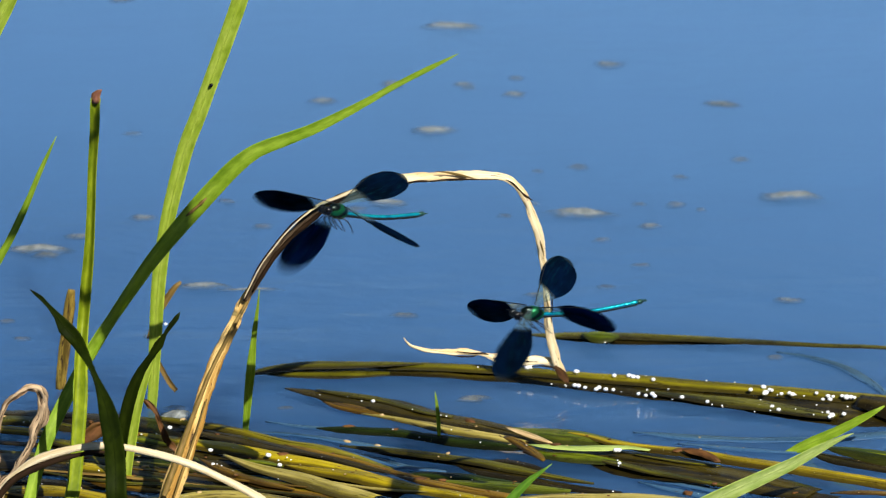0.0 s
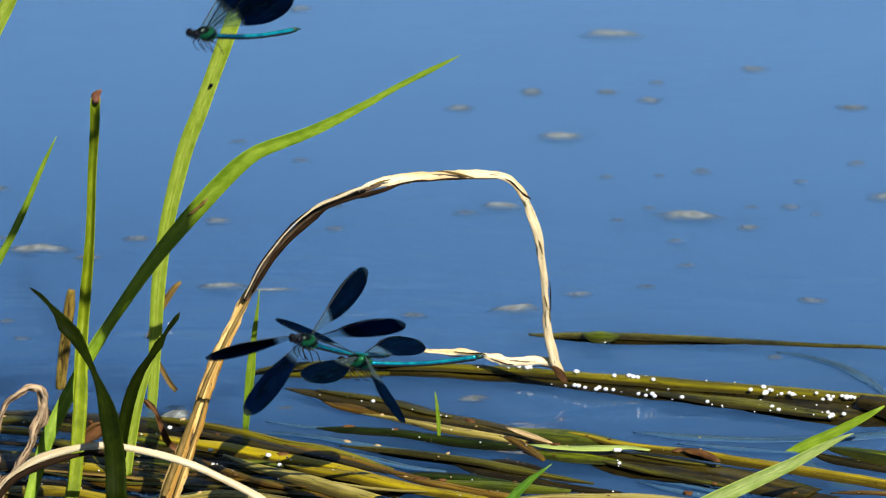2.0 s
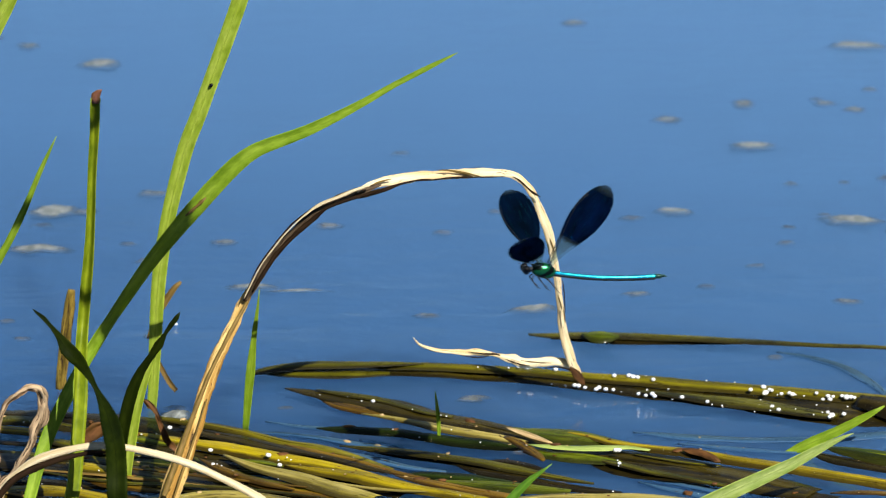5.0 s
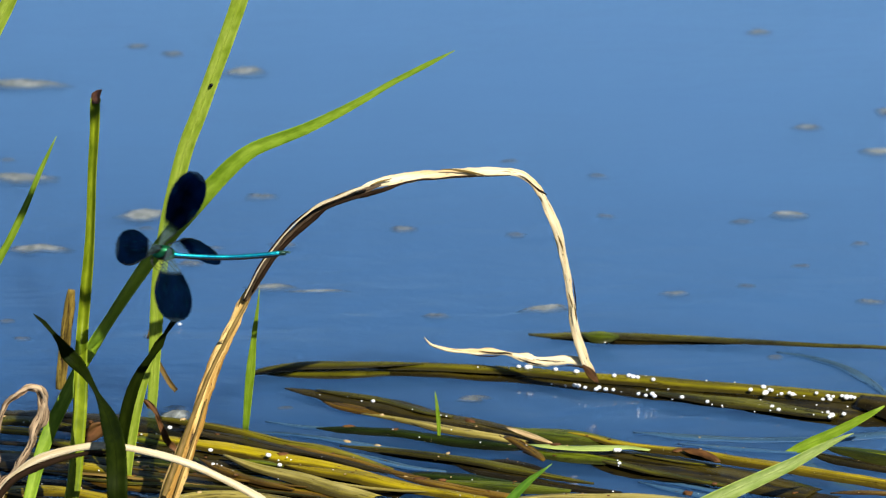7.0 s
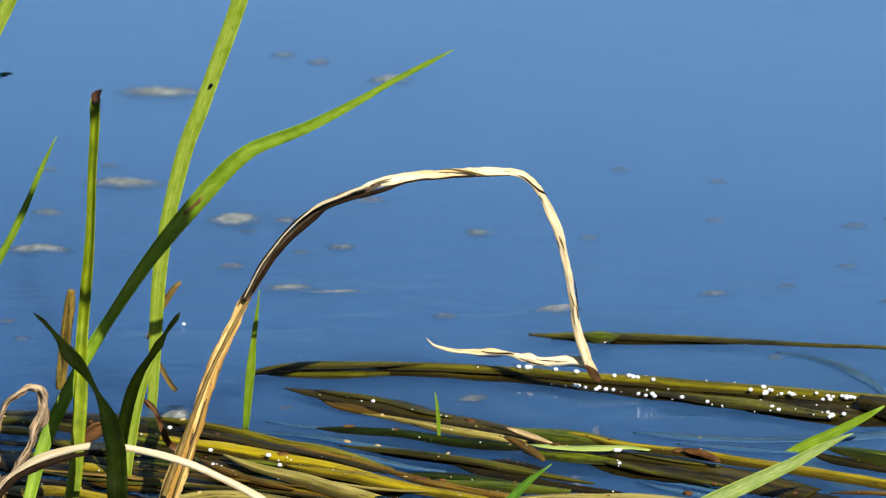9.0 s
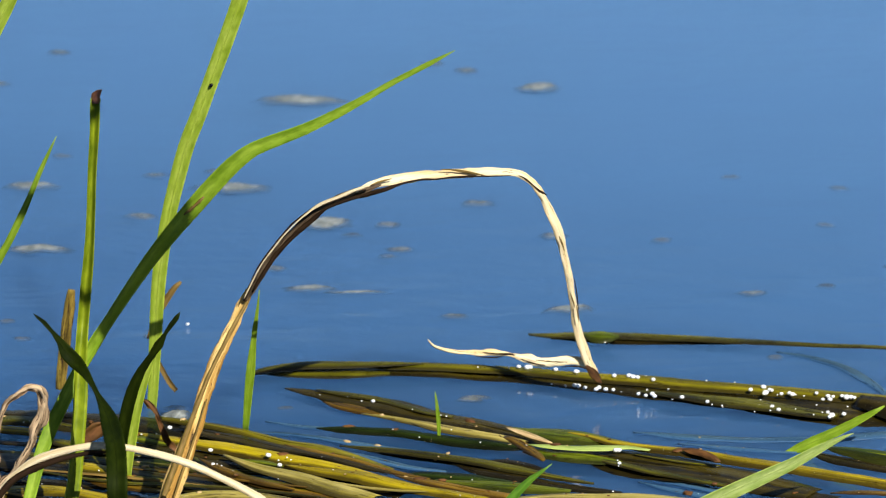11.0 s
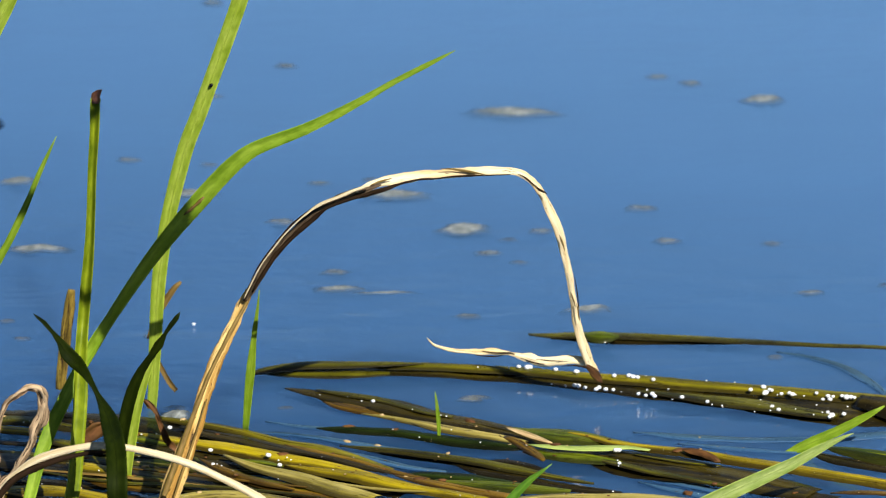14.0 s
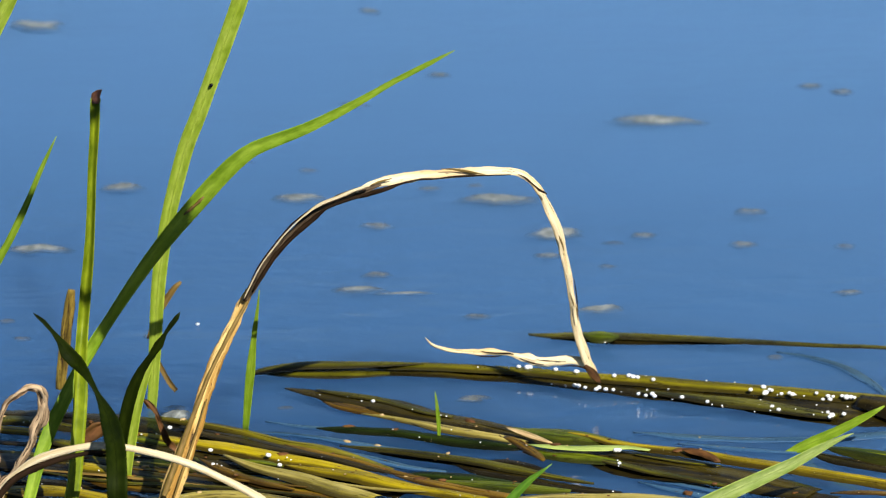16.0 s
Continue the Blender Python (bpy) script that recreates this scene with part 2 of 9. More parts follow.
def foam_material(name, most, dim=1.0):
    m, n, l, p, out = mat(name)
    a = tex(n, l, (1, 1, 1), 260.0, 5, 0.65, "Object")
    b = tex(n, l, (1, 1, 1), 60.0, 4, 0.6, "Object")
    c = ramp(n, l, a, *((p0, tuple(v * dim for v in col)) for p0, col in ((0.3, (0.150, 0.170, 0.155)), (0.5, (0.33, 0.360, 0.335)), (0.74, (0.68, 0.72, 0.68)))))
    c = blend(n, l, 0.6, c, ramp(n, l, b, (0.35, (0.62, 0.62, 0.60)), (0.65, (1, 1, 1))), "MULTIPLY")
    shade = c
    p.inputs["Roughness"].default_value = 0.6
    bump(n, l, p, a, 0.8, 0.002)
    clear = n.new("ShaderNodeBsdfTransparent")
    mx = n.new("ShaderNodeMixShader")
    c = n.new("ShaderNodeTexCoord")
    sep = n.new("ShaderNodeSeparateXYZ")
    l.new(c.outputs["UV"], sep.inputs[0])
    thin = n.new("ShaderNodeMath")
    thin.operation = "MULTIPLY_ADD"
    thin.inputs[1].default_value = 0.5
    l.new(b, thin.inputs[0])
    l.new(sep.outputs["X"], thin.inputs[2])
    # the thin rim's shade is put into its colour, the thick middle is froth
    l.new(blend(n, l, ramp(n, l, thin.outputs[0], (0.42, (0, 0, 0)), (0.72, (1, 1, 1))), (0.050, 0.072, 0.070), shade), p.inputs["Base Color"])
    l.new(ramp(n, l, thin.outputs[0], (0.28, (0, 0, 0)), (0.85, (most, most, most))), mx.inputs[0])
    l.new(clear.outputs[0], mx.inputs[1])
    l.new(p.outputs[0], mx.inputs[2])
    l.new(mx.outputs[0], out.inputs[0])
    return m


FOAM = foam_material("river_foam", 0.88, 0.70)
DULLFOAM = foam_material("dull_river_foam", 0.66, 0.45)
THINFOAM = foam_material("thin_river_foam", 0.5, 0.34)


def drop_material():
    m, n, l, p, out = mat("water_drop")
    # white base colour stands for the glint of sun on clear drops
    p.inputs["Base Color"].default_value = (0.85, 0.88, 0.9, 1)
    p.inputs["Roughness"].default_value = 0.22
    p.inputs["IOR"].default_value = 1.33
    p.inputs["Coat Weight"].default_value = 1.0
    p.inputs["Coat Roughness"].default_value = 0.15
    return m


GLINTDROP = drop_material()


def shell_material(name, a, b, rough, metal, size, relief=0.3):
    m, n, l, p, out = mat(name)
    k = tex(n, l, (1, 1, 1), size, 3, 0.5, "Object")
    l.new(ramp(n, l, k, (0.42, a), (0.62, b)), p.inputs["Base Color"])
    p.inputs["Roughness"].default_value = rough
    p.inputs["Metallic"].default_value = metal
    bump(n, l, p, k, relief, 0.0003)
    return m


def striped_shell(name, a, b, rough, metal):
    """Chitin with dark seams that slant over it."""
    m, n, l, p, out = mat(name)
    c = n.new("ShaderNodeTexCoord")
    w = n.new("ShaderNodeTexWave")
    w.bands_direction = "DIAGONAL"
    w.inputs["Scale"].default_value = 150.0
    w.inputs["Distortion"].default_value = 2.5
    w.inputs["Detail"].default_value = 2.0
    l.new(c.outputs["Object"], w.inputs["Vector"])
    k = tex(n, l, (1, 1, 1), 500, 3, 0.5, "Object")
    tone = blend(n, l, k, b, tuple(0.45 * v for v in b))
    l.new(blend(n, l, ramp(n, l, w.outputs["Fac"], (0.30, (0, 0, 0)), (0.48, (1, 1, 1))), a, tone), p.inputs["Base Color"])
    p.inputs["Roughness"].default_value = rough
    p.inputs["Metallic"].default_value = metal
    bump(n, l, p, w.outputs["Fac"], 0.5, 0.0003)
    return m


THORAX = striped_shell("striped_green_chitin", (0.003, 0.010, 0.008), (0.015, 0.20, 0.075), 0.30, 0.7)
ABDOMEN = shell_material("metallic_blue_chitin", (0.0, 0.28, 0.42), (0.008, 0.52, 0.60), 0.24, 0.7, 300, 0.03)
EYE = shell_material("black_eye", (0.002, 0.002, 0.003), (0.004, 0.004, 0.005), 0.14, 0.0, 900, 0.1)
LEG = shell_material("black_leg", (0.003, 0.004, 0.004), (0.008, 0.009, 0.010), 0.5, 0.0, 900)
TAIL = shell_material("dull_tail_tip", (0.006, 0.035, 0.028), (0.02, 0.085, 0.06), 0.4, 0.4, 900)


def wing_material(name, start):
    """Clear at the root, a blue-black band, a clear tip; fine veins all over."""
    m, n, l, p, out = mat(name)
    c = n.new("ShaderNodeTexCoord")
    sep = n.new("ShaderNodeSeparateXYZ")
    l.new(c.outputs["UV"], sep.inputs[0])
    k = tex(n, l, (14, 8, 1), 1.0, 2)
    edge = n.new("ShaderNodeMath")
    edge.operation = "MULTIPLY_ADD"
    edge.inputs[1].default_value = 0.05
    l.new(k, edge.inputs[0])
    l.new(sep.outputs["Y"], edge.inputs[2])
    band = ramp(n, l, edge.outputs[0], (start - 0.03, (0, 0, 0)), (start + 0.04, (1, 1, 1)), (0.955, (1, 1, 1)), (1.0, (0.55, 0.55, 0.55)))
    vein = tex(n, l, (46, 5, 1), 1.0, 2, 0.4)
    sheen = tex(n, l, (2.2, 2.5, 1), 1.0, 2)
    dark = blend(n, l, sheen, (0.0004, 0.0011, 0.0028), (0.0009, 0.005, 0.014))
    dark = blend(n, l, ramp(n, l, vein, (0.60, (0, 0, 0)), (0.74, (0.28, 0.28, 0.28))), dark, (0.004, 0.055, 0.085))
    l.new(dark, p.inputs["Base Color"])
    p.inputs["Roughness"].default_value = 0.38
    p.inputs["Specular IOR Level"].default_value = 0.0
    bump(n, l, p, vein, 0.5, 0.0002)
    clear = n.new("ShaderNodeBsdfTransparent")
    clear.inputs[0].default_value = (0.88, 0.94, 0.94, 1)
    gloss = n.new("ShaderNodeBsdfPrincipled")
    gloss.inputs["Base Color"].default_value = (0.10, 0.155, 0.160, 1)
    gloss.inputs["Specular IOR Level"].default_value = 0.25
    gloss.inputs["Roughness"].default_value = 0.3
    film = n.new("ShaderNodeMixShader")
    l.new(ramp(n, l, vein, (0.46, (0.11, 0.11, 0.11)), (0.68, (0.42, 0.42, 0.42))), film.inputs[0])
    l.new(clear.outputs[0], film.inputs[1])
    l.new(gloss.outputs[0], film.inputs[2])
    mx = n.new("ShaderNodeMixShader")
    l.new(band, mx.inputs[0])
    shine = n.new("ShaderNodeBsdfGlossy")
    shine.inputs["Color"].default_value = (0.007, 0.10, 0.50, 1)
    shine.inputs["Roughness"].default_value = 0.32
    blue = n.new("ShaderNodeMixShader")
    l.new(ramp(n, l, sheen, (0.35, (0.004, 0.004, 0.004)), (0.72, (0.12, 0.12, 0.12))), blue.inputs[0])
    l.new(p.outputs[0], blue.inputs[1])
    l.new(shine.outputs[0], blue.inputs[2])
    l.new(film.outputs[0], mx.inputs[1])
    l.new(blue.outputs[0], mx.inputs[2])
    l.new(mx.outputs[0], out.inputs[0])
    return m


WING = {"fore": wing_material("banded_fore_wing", 0.31), "hind": wing_material("banded_hind_wing", 0.35)}


# ---------- builders ----------
def mesh_from(name, verts, faces, material, uvs=None, smooth=True):
    me = bpy.data.meshes.new(name)
    me.from_pydata([tuple(v) for v in verts], [], faces)
    if uvs:
        lay = me.uv_layers.new(name="uv")
        flat = []
        for f in faces:
            for i in f:
                flat.extend(uvs[i])
        lay.data.foreach_set("uv", flat)
    me.materials.append(material)
    if smooth:
        me.polygons.foreach_set("use_smooth", [True] * len(me.polygons))
    me.update()
    return me


def part(name, me, parent, label="", m=None):
    ob = new(name, me)
    ob.parent = parent
    if m is not None:
        ob.matrix_basis = m
    if label:
        ob["label"] = label
    return ob


def thing(name, me, label, category, group="", at=None, kind=""):
    ob = new(name, me)
    if at is not None:
        ob.matrix_basis = at
    return tagged(ob, label, category, group, kind)


def spline(pts, step):
    """Points along a smooth curve through rows of numbers (x, y, z, ...), about a step apart."""
    p = [np.array(q, float) for q in pts]
    p = [2 * p[0] - p[1], *p, 2 * p[-1] - p[-2]]
    out = []
    for i in range(1, len(p) - 2):
        a, b, c, d = p[i - 1:i + 3]
        k = max(1, round(float(np.linalg.norm((c - b)[:3])) / step))
        for j in range(k):
            u = j / k
            out.append(0.5 * (2 * b + (c - a) * u + (2 * a - 5 * b + 4 * c - d) * u * u + (3 * b - a - 3 * c + d) * u ** 3))
    out.append(p[-2])
    return out


def strap_mesh(name, pts, material, face, fold=0.15, thick=0.0003, step=0.004, curl=0.0, rough=0.0, seed=1, origin=(0, 0, 0)):
    """A long leaf: rows of (x, y, z, width, twist in degrees). face: the way its upper side looks. fold: height of its
    channel against its width. curl: how far its margins roll in. rough: unevenness of a withered leaf, in metres."""
    rows = spline(pts, step)
    n = len(rows)
    c = [Vector(r[:3]) for r in rows]
    face = Vector(face).normalized()
    across = (-1.0, -0.72, -0.36, 0.0, 0.36, 0.72, 1.0)
    k = len(across)
    verts, uvs, faces = [], [], []
    run = 0.0
    for i, r in enumerate(rows):
        t = (c[min(i + 1, n - 1)] - c[max(i - 1, 0)]).normalized()
        side = t.cross(face)
        side = side.normalized() if side.length > 1e-4 else Vector((1, 0, 0))
        up = side.cross(t).normalized()
        turn = Matrix.Rotation(radians(r[4]), 3, t)
        side, up = turn @ side, turn @ up
        if i:
            run += (c[i] - c[i - 1]).length
        w = max(r[3], 0.0002) / 2
        for under in (0, 1):
            for a in across:
                ang = a * curl
                x = w * (math.sin(ang) / math.sin(curl) if abs(curl) > 0.01 else a)
                h = fold * w * abs(a) + (w * (1 - math.cos(ang)) / curl if abs(curl) > 0.01 else 0)
                q = c[i] + side * x + up * (h - (thick * (1 - 0.7 * abs(a)) if under else 0))
                if rough:
                    f = noise.noise_vector(Vector((run * 160, a * 1.6 + seed * 7.3, seed)))
                    g = noise.noise_vector(Vector((run * 520, a * 3.7 + seed * 3.1, seed + 9)))
                    f = f + g * 0.45
                    q = q + (side * f.x * 0.7 + up * f.y) * rough * min(1, w / 0.001)
                verts.append(q - Vector(origin))
                uvs.append(((a + 1) / 2 * 0.5 + seed % 7, run))
    for i in range(n - 1):
        o, q = i * 2 * k, (i + 1) * 2 * k
        for j in range(k - 1):
            faces.append((o + j, o + j + 1, q + j + 1, q + j))
            faces.append((o + k + j + 1, o + k + j, q + k + j, q + k + j + 1))
        faces.append((o + k, o, q, q + k))
        faces.append((o + k - 1, o + 2 * k - 1, q + 2 * k - 1, q + k - 1))
    for o, flip in ((0, 1), ((n - 1) * 2 * k, 0)):
        for j in range(k - 1):
            f = (o + j, o + j + 1, o + k + j + 1, o + k + j)
            faces.append(f[::-1] if flip else f)
    return mesh_from(name, verts, faces, material, uvs)


def rib_mesh(pts, face, width, material, lift=0.00015, step=0.004, origin=(0, 0, 0)):
    """The midrib of a leaf: a narrow raised strap on its under side."""
    f = Vector(face).normalized()
    rows = [(r[0] + f.x * lift, r[1] + f.y * lift, r[2] + f.z * lift, max(0.0003, r[3] * width), r[4]) for r in pts]
    return strap_mesh("midrib", rows, material, face, 0.0, 0.0004, step, 0.0, 0.0, 3, origin)


SEEDS = [0]


def leaf(name, pts, material, label, category="leaf", group="", face=(0.1, -1, 0.35), fold=0.15, curl=0.0, rough=0.0,
         rib=0.0, ribmat=None, step=0.004, thick=0.0003):
    SEEDS[0] += 1
    at = pts[0][:3]
    ob = thing(name, strap_mesh(name, pts, material, face, fold, thick, step, curl, rough, SEEDS[0], at), label, category, group,
               Matrix.Translation(at))
    if rib:
        part("midrib", rib_mesh(pts, face, rib, ribmat or material, 0.0002, step, at), ob)
    return ob


def blob(name, rx, ry, rz, material, seg=14, rings=8, bump_size=0.0, seed=0.0):
    """A rounded lump, uneven by bump_size."""
    verts, faces = [], []
    lo = -math.pi / 2
    for i in range(rings + 1):
        a = lo + (math.pi / 2 - lo) * i / rings
        for j in range(seg):
            b = 2 * math.pi * j / seg
            d = Vector((math.cos(a) * math.cos(b), math.cos(a) * math.sin(b), math.sin(a)))
            s = 1 + bump_size * noise.noise(d * 2.2 + Vector((seed, seed * 1.7, 0))) + bump_size * 0.5 * noise.noise(d * 6 + Vector((seed, 0, seed)))
            verts.append((d.x * rx * s, d.y * ry * s, d.z * rz * s))
    for i in range(rings):
        for j in range(seg):
            a, b = i * seg + j, i * seg + (j + 1) % seg
            faces.append((a, b, b + seg, a + seg))
    faces.append(tuple(range(seg))[::-1])
    return mesh_from(name, verts, faces, material)


def tube(name, pts, material, seg=8, step=0.002):
    """A round stem through rows of (x, y, z, radius)."""
    rows = spline(pts, step)
    n = len(rows)
    verts, faces, uvs = [], [], []
    for i, r in enumerate(rows):
        t = Vector(rows[min(i + 1, n - 1)][:3]) - Vector(rows[max(i - 1, 0)][:3])
        t.normalize()
        a = t.cross(Vector((0.3, -0.9, 0.2))).normalized()
        b = t.cross(a)
        for j in range(seg):
            f = 2 * math.pi * j / seg
            verts.append(Vector(r[:3]) + (a * math.cos(f) + b * math.sin(f)) * max(r[3], 0.00003))
            uvs.append((j / seg, i * step))
    for i in range(n - 1):
        for j in range(seg):
            q, s = i * seg + j, i * seg + (j + 1) % seg
            faces.append((q, s, s + seg, q + seg))
    faces.append(tuple(range(seg))[::-1])
    faces.append(tuple(range((n - 1) * seg, n * seg)))
    return mesh_from(name, verts, faces, material, uvs)


# ---------- damselflies ----------
WING_BASE = {"near_fore": (0.0005, 0.0012, 0.0024), "near_hind": (-0.0022, 0.0012, 0.0022),
             "far_fore": (0.0005, -0.0012, 0.0024), "far_hind": (-0.0022, -0.0012, 0.0022)}


def wing_mesh(length, chord, kind):
    """A broad wing on a narrow root, slightly cambered, its long axis on x and its front edge on +y."""
    na, nc = 22, 8
    verts, uvs, faces = [], [], []
    for under in (0, 1):
        for i in range(na + 1):
            u = i / na
            w = 0.11 + 0.89 * math.sin(min(1.0, u / 0.66) * math.pi / 2) ** 1.7
            if u > 0.66:
                w *= math.sqrt(max(0.0, 1 - ((u - 0.66) / 0.345) ** 2.3))
            for j in range(nc + 1):
                v = j / nc
                y = chord * w * (0.46 - v) + chord * 0.03 * math.sin(u * 3)
                z = 0.0006 * math.sin(v * math.pi) * w + (0.00012 if j % 2 else 0.0) - under * 0.00006
                verts.append((u * length, y, z))
                uvs.append((v, u))
    s = (na + 1) * (nc + 1)
    for i in range(na):
        for j in range(nc):
            a = i * (nc + 1) + j
            faces.append((a, a + nc + 1, a + nc + 2, a + 1))
            faces.append((s + a, s + a + 1, s + a + nc + 2, s + a + nc + 1))
    return mesh_from("wing", verts, faces, WING[kind], uvs)


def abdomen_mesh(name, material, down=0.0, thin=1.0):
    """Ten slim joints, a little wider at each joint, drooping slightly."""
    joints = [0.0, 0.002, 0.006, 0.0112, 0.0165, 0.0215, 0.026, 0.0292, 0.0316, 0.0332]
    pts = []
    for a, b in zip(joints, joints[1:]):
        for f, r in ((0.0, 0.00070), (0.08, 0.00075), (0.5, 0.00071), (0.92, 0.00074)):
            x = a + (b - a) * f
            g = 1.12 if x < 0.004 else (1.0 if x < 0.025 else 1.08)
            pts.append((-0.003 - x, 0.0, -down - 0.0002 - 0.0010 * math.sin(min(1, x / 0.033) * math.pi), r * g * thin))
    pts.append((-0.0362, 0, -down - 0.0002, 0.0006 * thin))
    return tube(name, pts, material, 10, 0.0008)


def damselfly(label):
    root = tagged(new("damselfly"), label, "damselfly", "damselflies over the water")
    head = part("head", blob("head", 0.0013, 0.0019, 0.0013, LEG, 14, 8, 0.1, 3), root, "dark green head", pose(0.0051, 0, 0.0005))
    eye = blob("eye", 0.0013, 0.0010, 0.0014, EYE, 14, 8)
    for s in (1, -1):
        part("eye", eye, head, "glossy black compound eye", pose(0.0002, s * 0.0016, 0.0002))
        part("antenna", tube("antenna", [(0.0008, s * 0.0006, 0.0007, 0.00006), (0.0017, s * 0.0011, 0.0014, 0.00005), (0.0026, s * 0.0014, 0.0018, 0.00003)], LEG, 5, 0.0006), head)
    part("neck", tube("neck", [(0.0028, 0, 0.0006, 0.0010), (0.0036, 0, 0.0007, 0.0007), (0.0048, 0, 0.0006, 0.0006)], LEG, 8, 0.0006), root)
    part("thorax", blob("thorax", 0.0042, 0.0018, 0.0024, THORAX, 16, 10, 0.12, 8), root, "metallic green thorax", pose(-0.0005, 0, 0.0004, 0, -12, 0))
    abdomen = part("abdomen", abdomen_mesh("abdomen", ABDOMEN, 0.0, 0.88), root, "slender metallic blue abdomen")
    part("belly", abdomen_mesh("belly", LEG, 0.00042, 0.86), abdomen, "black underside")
    part("tail_tip", tube("tail_tip", [(-0.0361, 0, -0.0002, 0.0007), (-0.0375, 0, -0.0001, 0.0008), (-0.0384, 0, 0.0, 0.0004)], TAIL, 8, 0.0006), root)
    part("clasper", tube("clasper", [(-0.0381, 0.0004, 0.0001, 0.00022), (-0.0390, 0.0008, 0.0001, 0.0002), (-0.0396, 0.0004, 0, 0.00012)], TAIL, 6, 0.0005), root)
    part("clasper", tube("clasper", [(-0.0381, -0.0004, 0.0001, 0.00022), (-0.0390, -0.0008, 0.0001, 0.0002), (-0.0396, -0.0004, 0, 0.00012)], TAIL, 6, 0.0005), root)
    for i, (x, l) in enumerate(((0.0026, 0.8), (0.0012, 1.0), (-0.0003, 1.25))):
        for s in (1, -1):
            pts = [(x, s * 0.0009, -0.0012, 0.00022), (x + 0.0006 - 0.0012 * i, s * 0.0024 * l, -0.0022, 0.00018),
                   (x - 0.0014 * l - 0.001 * i, s * 0.0026 * l, -0.0044, 0.00013), (x - 0.0030 * l - 0.001 * i, s * 0.0018 * l, -0.0050 - 0.0006 * i, 0.00008)]
            part("leg", tube("leg", pts, LEG, 6, 0.0008), root, "thin black leg")
    wings = {}
    for key, at in WING_BASE.items():
        w = part("wing", WINGS["fore" if "fore" in key else "hind"], root, "blue-black banded wing with a clear root", pose(*at))
        part("front_vein", VEINS["fore" if "fore" in key else "hind"], w)
        wings[key] = w
    return root, wings


WINGS = {"fore": wing_mesh(0.0315, 0.0111, "fore"), "hind": wing_mesh(0.0305, 0.0116, "hind")}
VEINS = {k: tube("front_vein", [(0, 0.0005, 0.0001, 0.00018), (0.010, c * 0.27, 0.0002, 0.00016), (0.02, c * 0.46, 0.0002, 0.00014), (0.0262, c * 0.39, 0.0002, 0.00008)], LEG, 5, 0.002)
         for k, c in (("fore", 0.0111), ("hind", 0.0116))}


def water_drop(x, y, z, r):
    return thing("water_drop", DROPS[round(r * 1e5) % 3], "glistening water drop beside the floating leaves", "water drop", "water drops on the leaves",
                 Matrix.LocRotScale((x, y, z), None, (r, r, r)))


DROPS = [blob("water_drop", 1.0, 1.0, 0.75, GLINTDROP, 10, 6, 0.15, k) for k in range(3)]


def foam_patch(rx, ry, rz, seed, label):
    """A low, uneven raft of foam."""
    verts, faces, uvs = [], [], []
    seg, rings = 36, 6
    for i in range(rings + 1):
        f = 1 - i / rings
        for j in range(seg):
            b = 2 * math.pi * j / seg
            c, s = math.cos(b), math.sin(b)
            edge = 1 + 0.30 * noise.noise(Vector((c * 1.4, s * 1.4, seed * 3.7))) + 0.22 * noise.noise(Vector((c * 4, s * 4, seed * 1.3)))
            x, y = rx * f * edge * c, ry * f * edge * s
            h = (1.5 if rx > 0.0072 else 1.1) * rz * (1 - f ** 2.6) * (1 + 0.6 * noise.noise(Vector((x * 90, y * 90, seed)))) 
            verts.append((x, y, h))
            uvs.append((1 - f, b))
    for i in range(rings):
        for j in range(seg):
            a, b = i * seg + j, i * seg + (j + 1) % seg
            faces.append((a, b, b + seg, a + seg))
    faces.append(tuple(range(seg))[::-1])
    return thing("foam_patch", mesh_from("foam_patch", verts, faces, FOAM if rx > 0.0072 else DULLFOAM if rx > 0.0050 else THINFOAM, uvs), label, "foam", "foam on the river")


# ---------- river ----------
def river():
    """One sheet of water, finer near the reeds."""
    xs = [-400, -60, -8, -2, -0.6, 0, 0.6, 2, 8, 60, 400]
    ys = [-400, -60, -8, -2, -0.4, 0, 0.4, 1.2, 3, 8, 60, 400]
    verts = [(x, y, 0) for y in ys for x in xs]
    k = len(xs)
    faces = [(j * k + i, j * k + i + 1, (j + 1) * k + i + 1, (j + 1) * k + i) for j in range(len(ys) - 1) for i in range(k - 1)]
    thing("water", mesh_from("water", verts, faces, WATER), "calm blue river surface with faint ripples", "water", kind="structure")


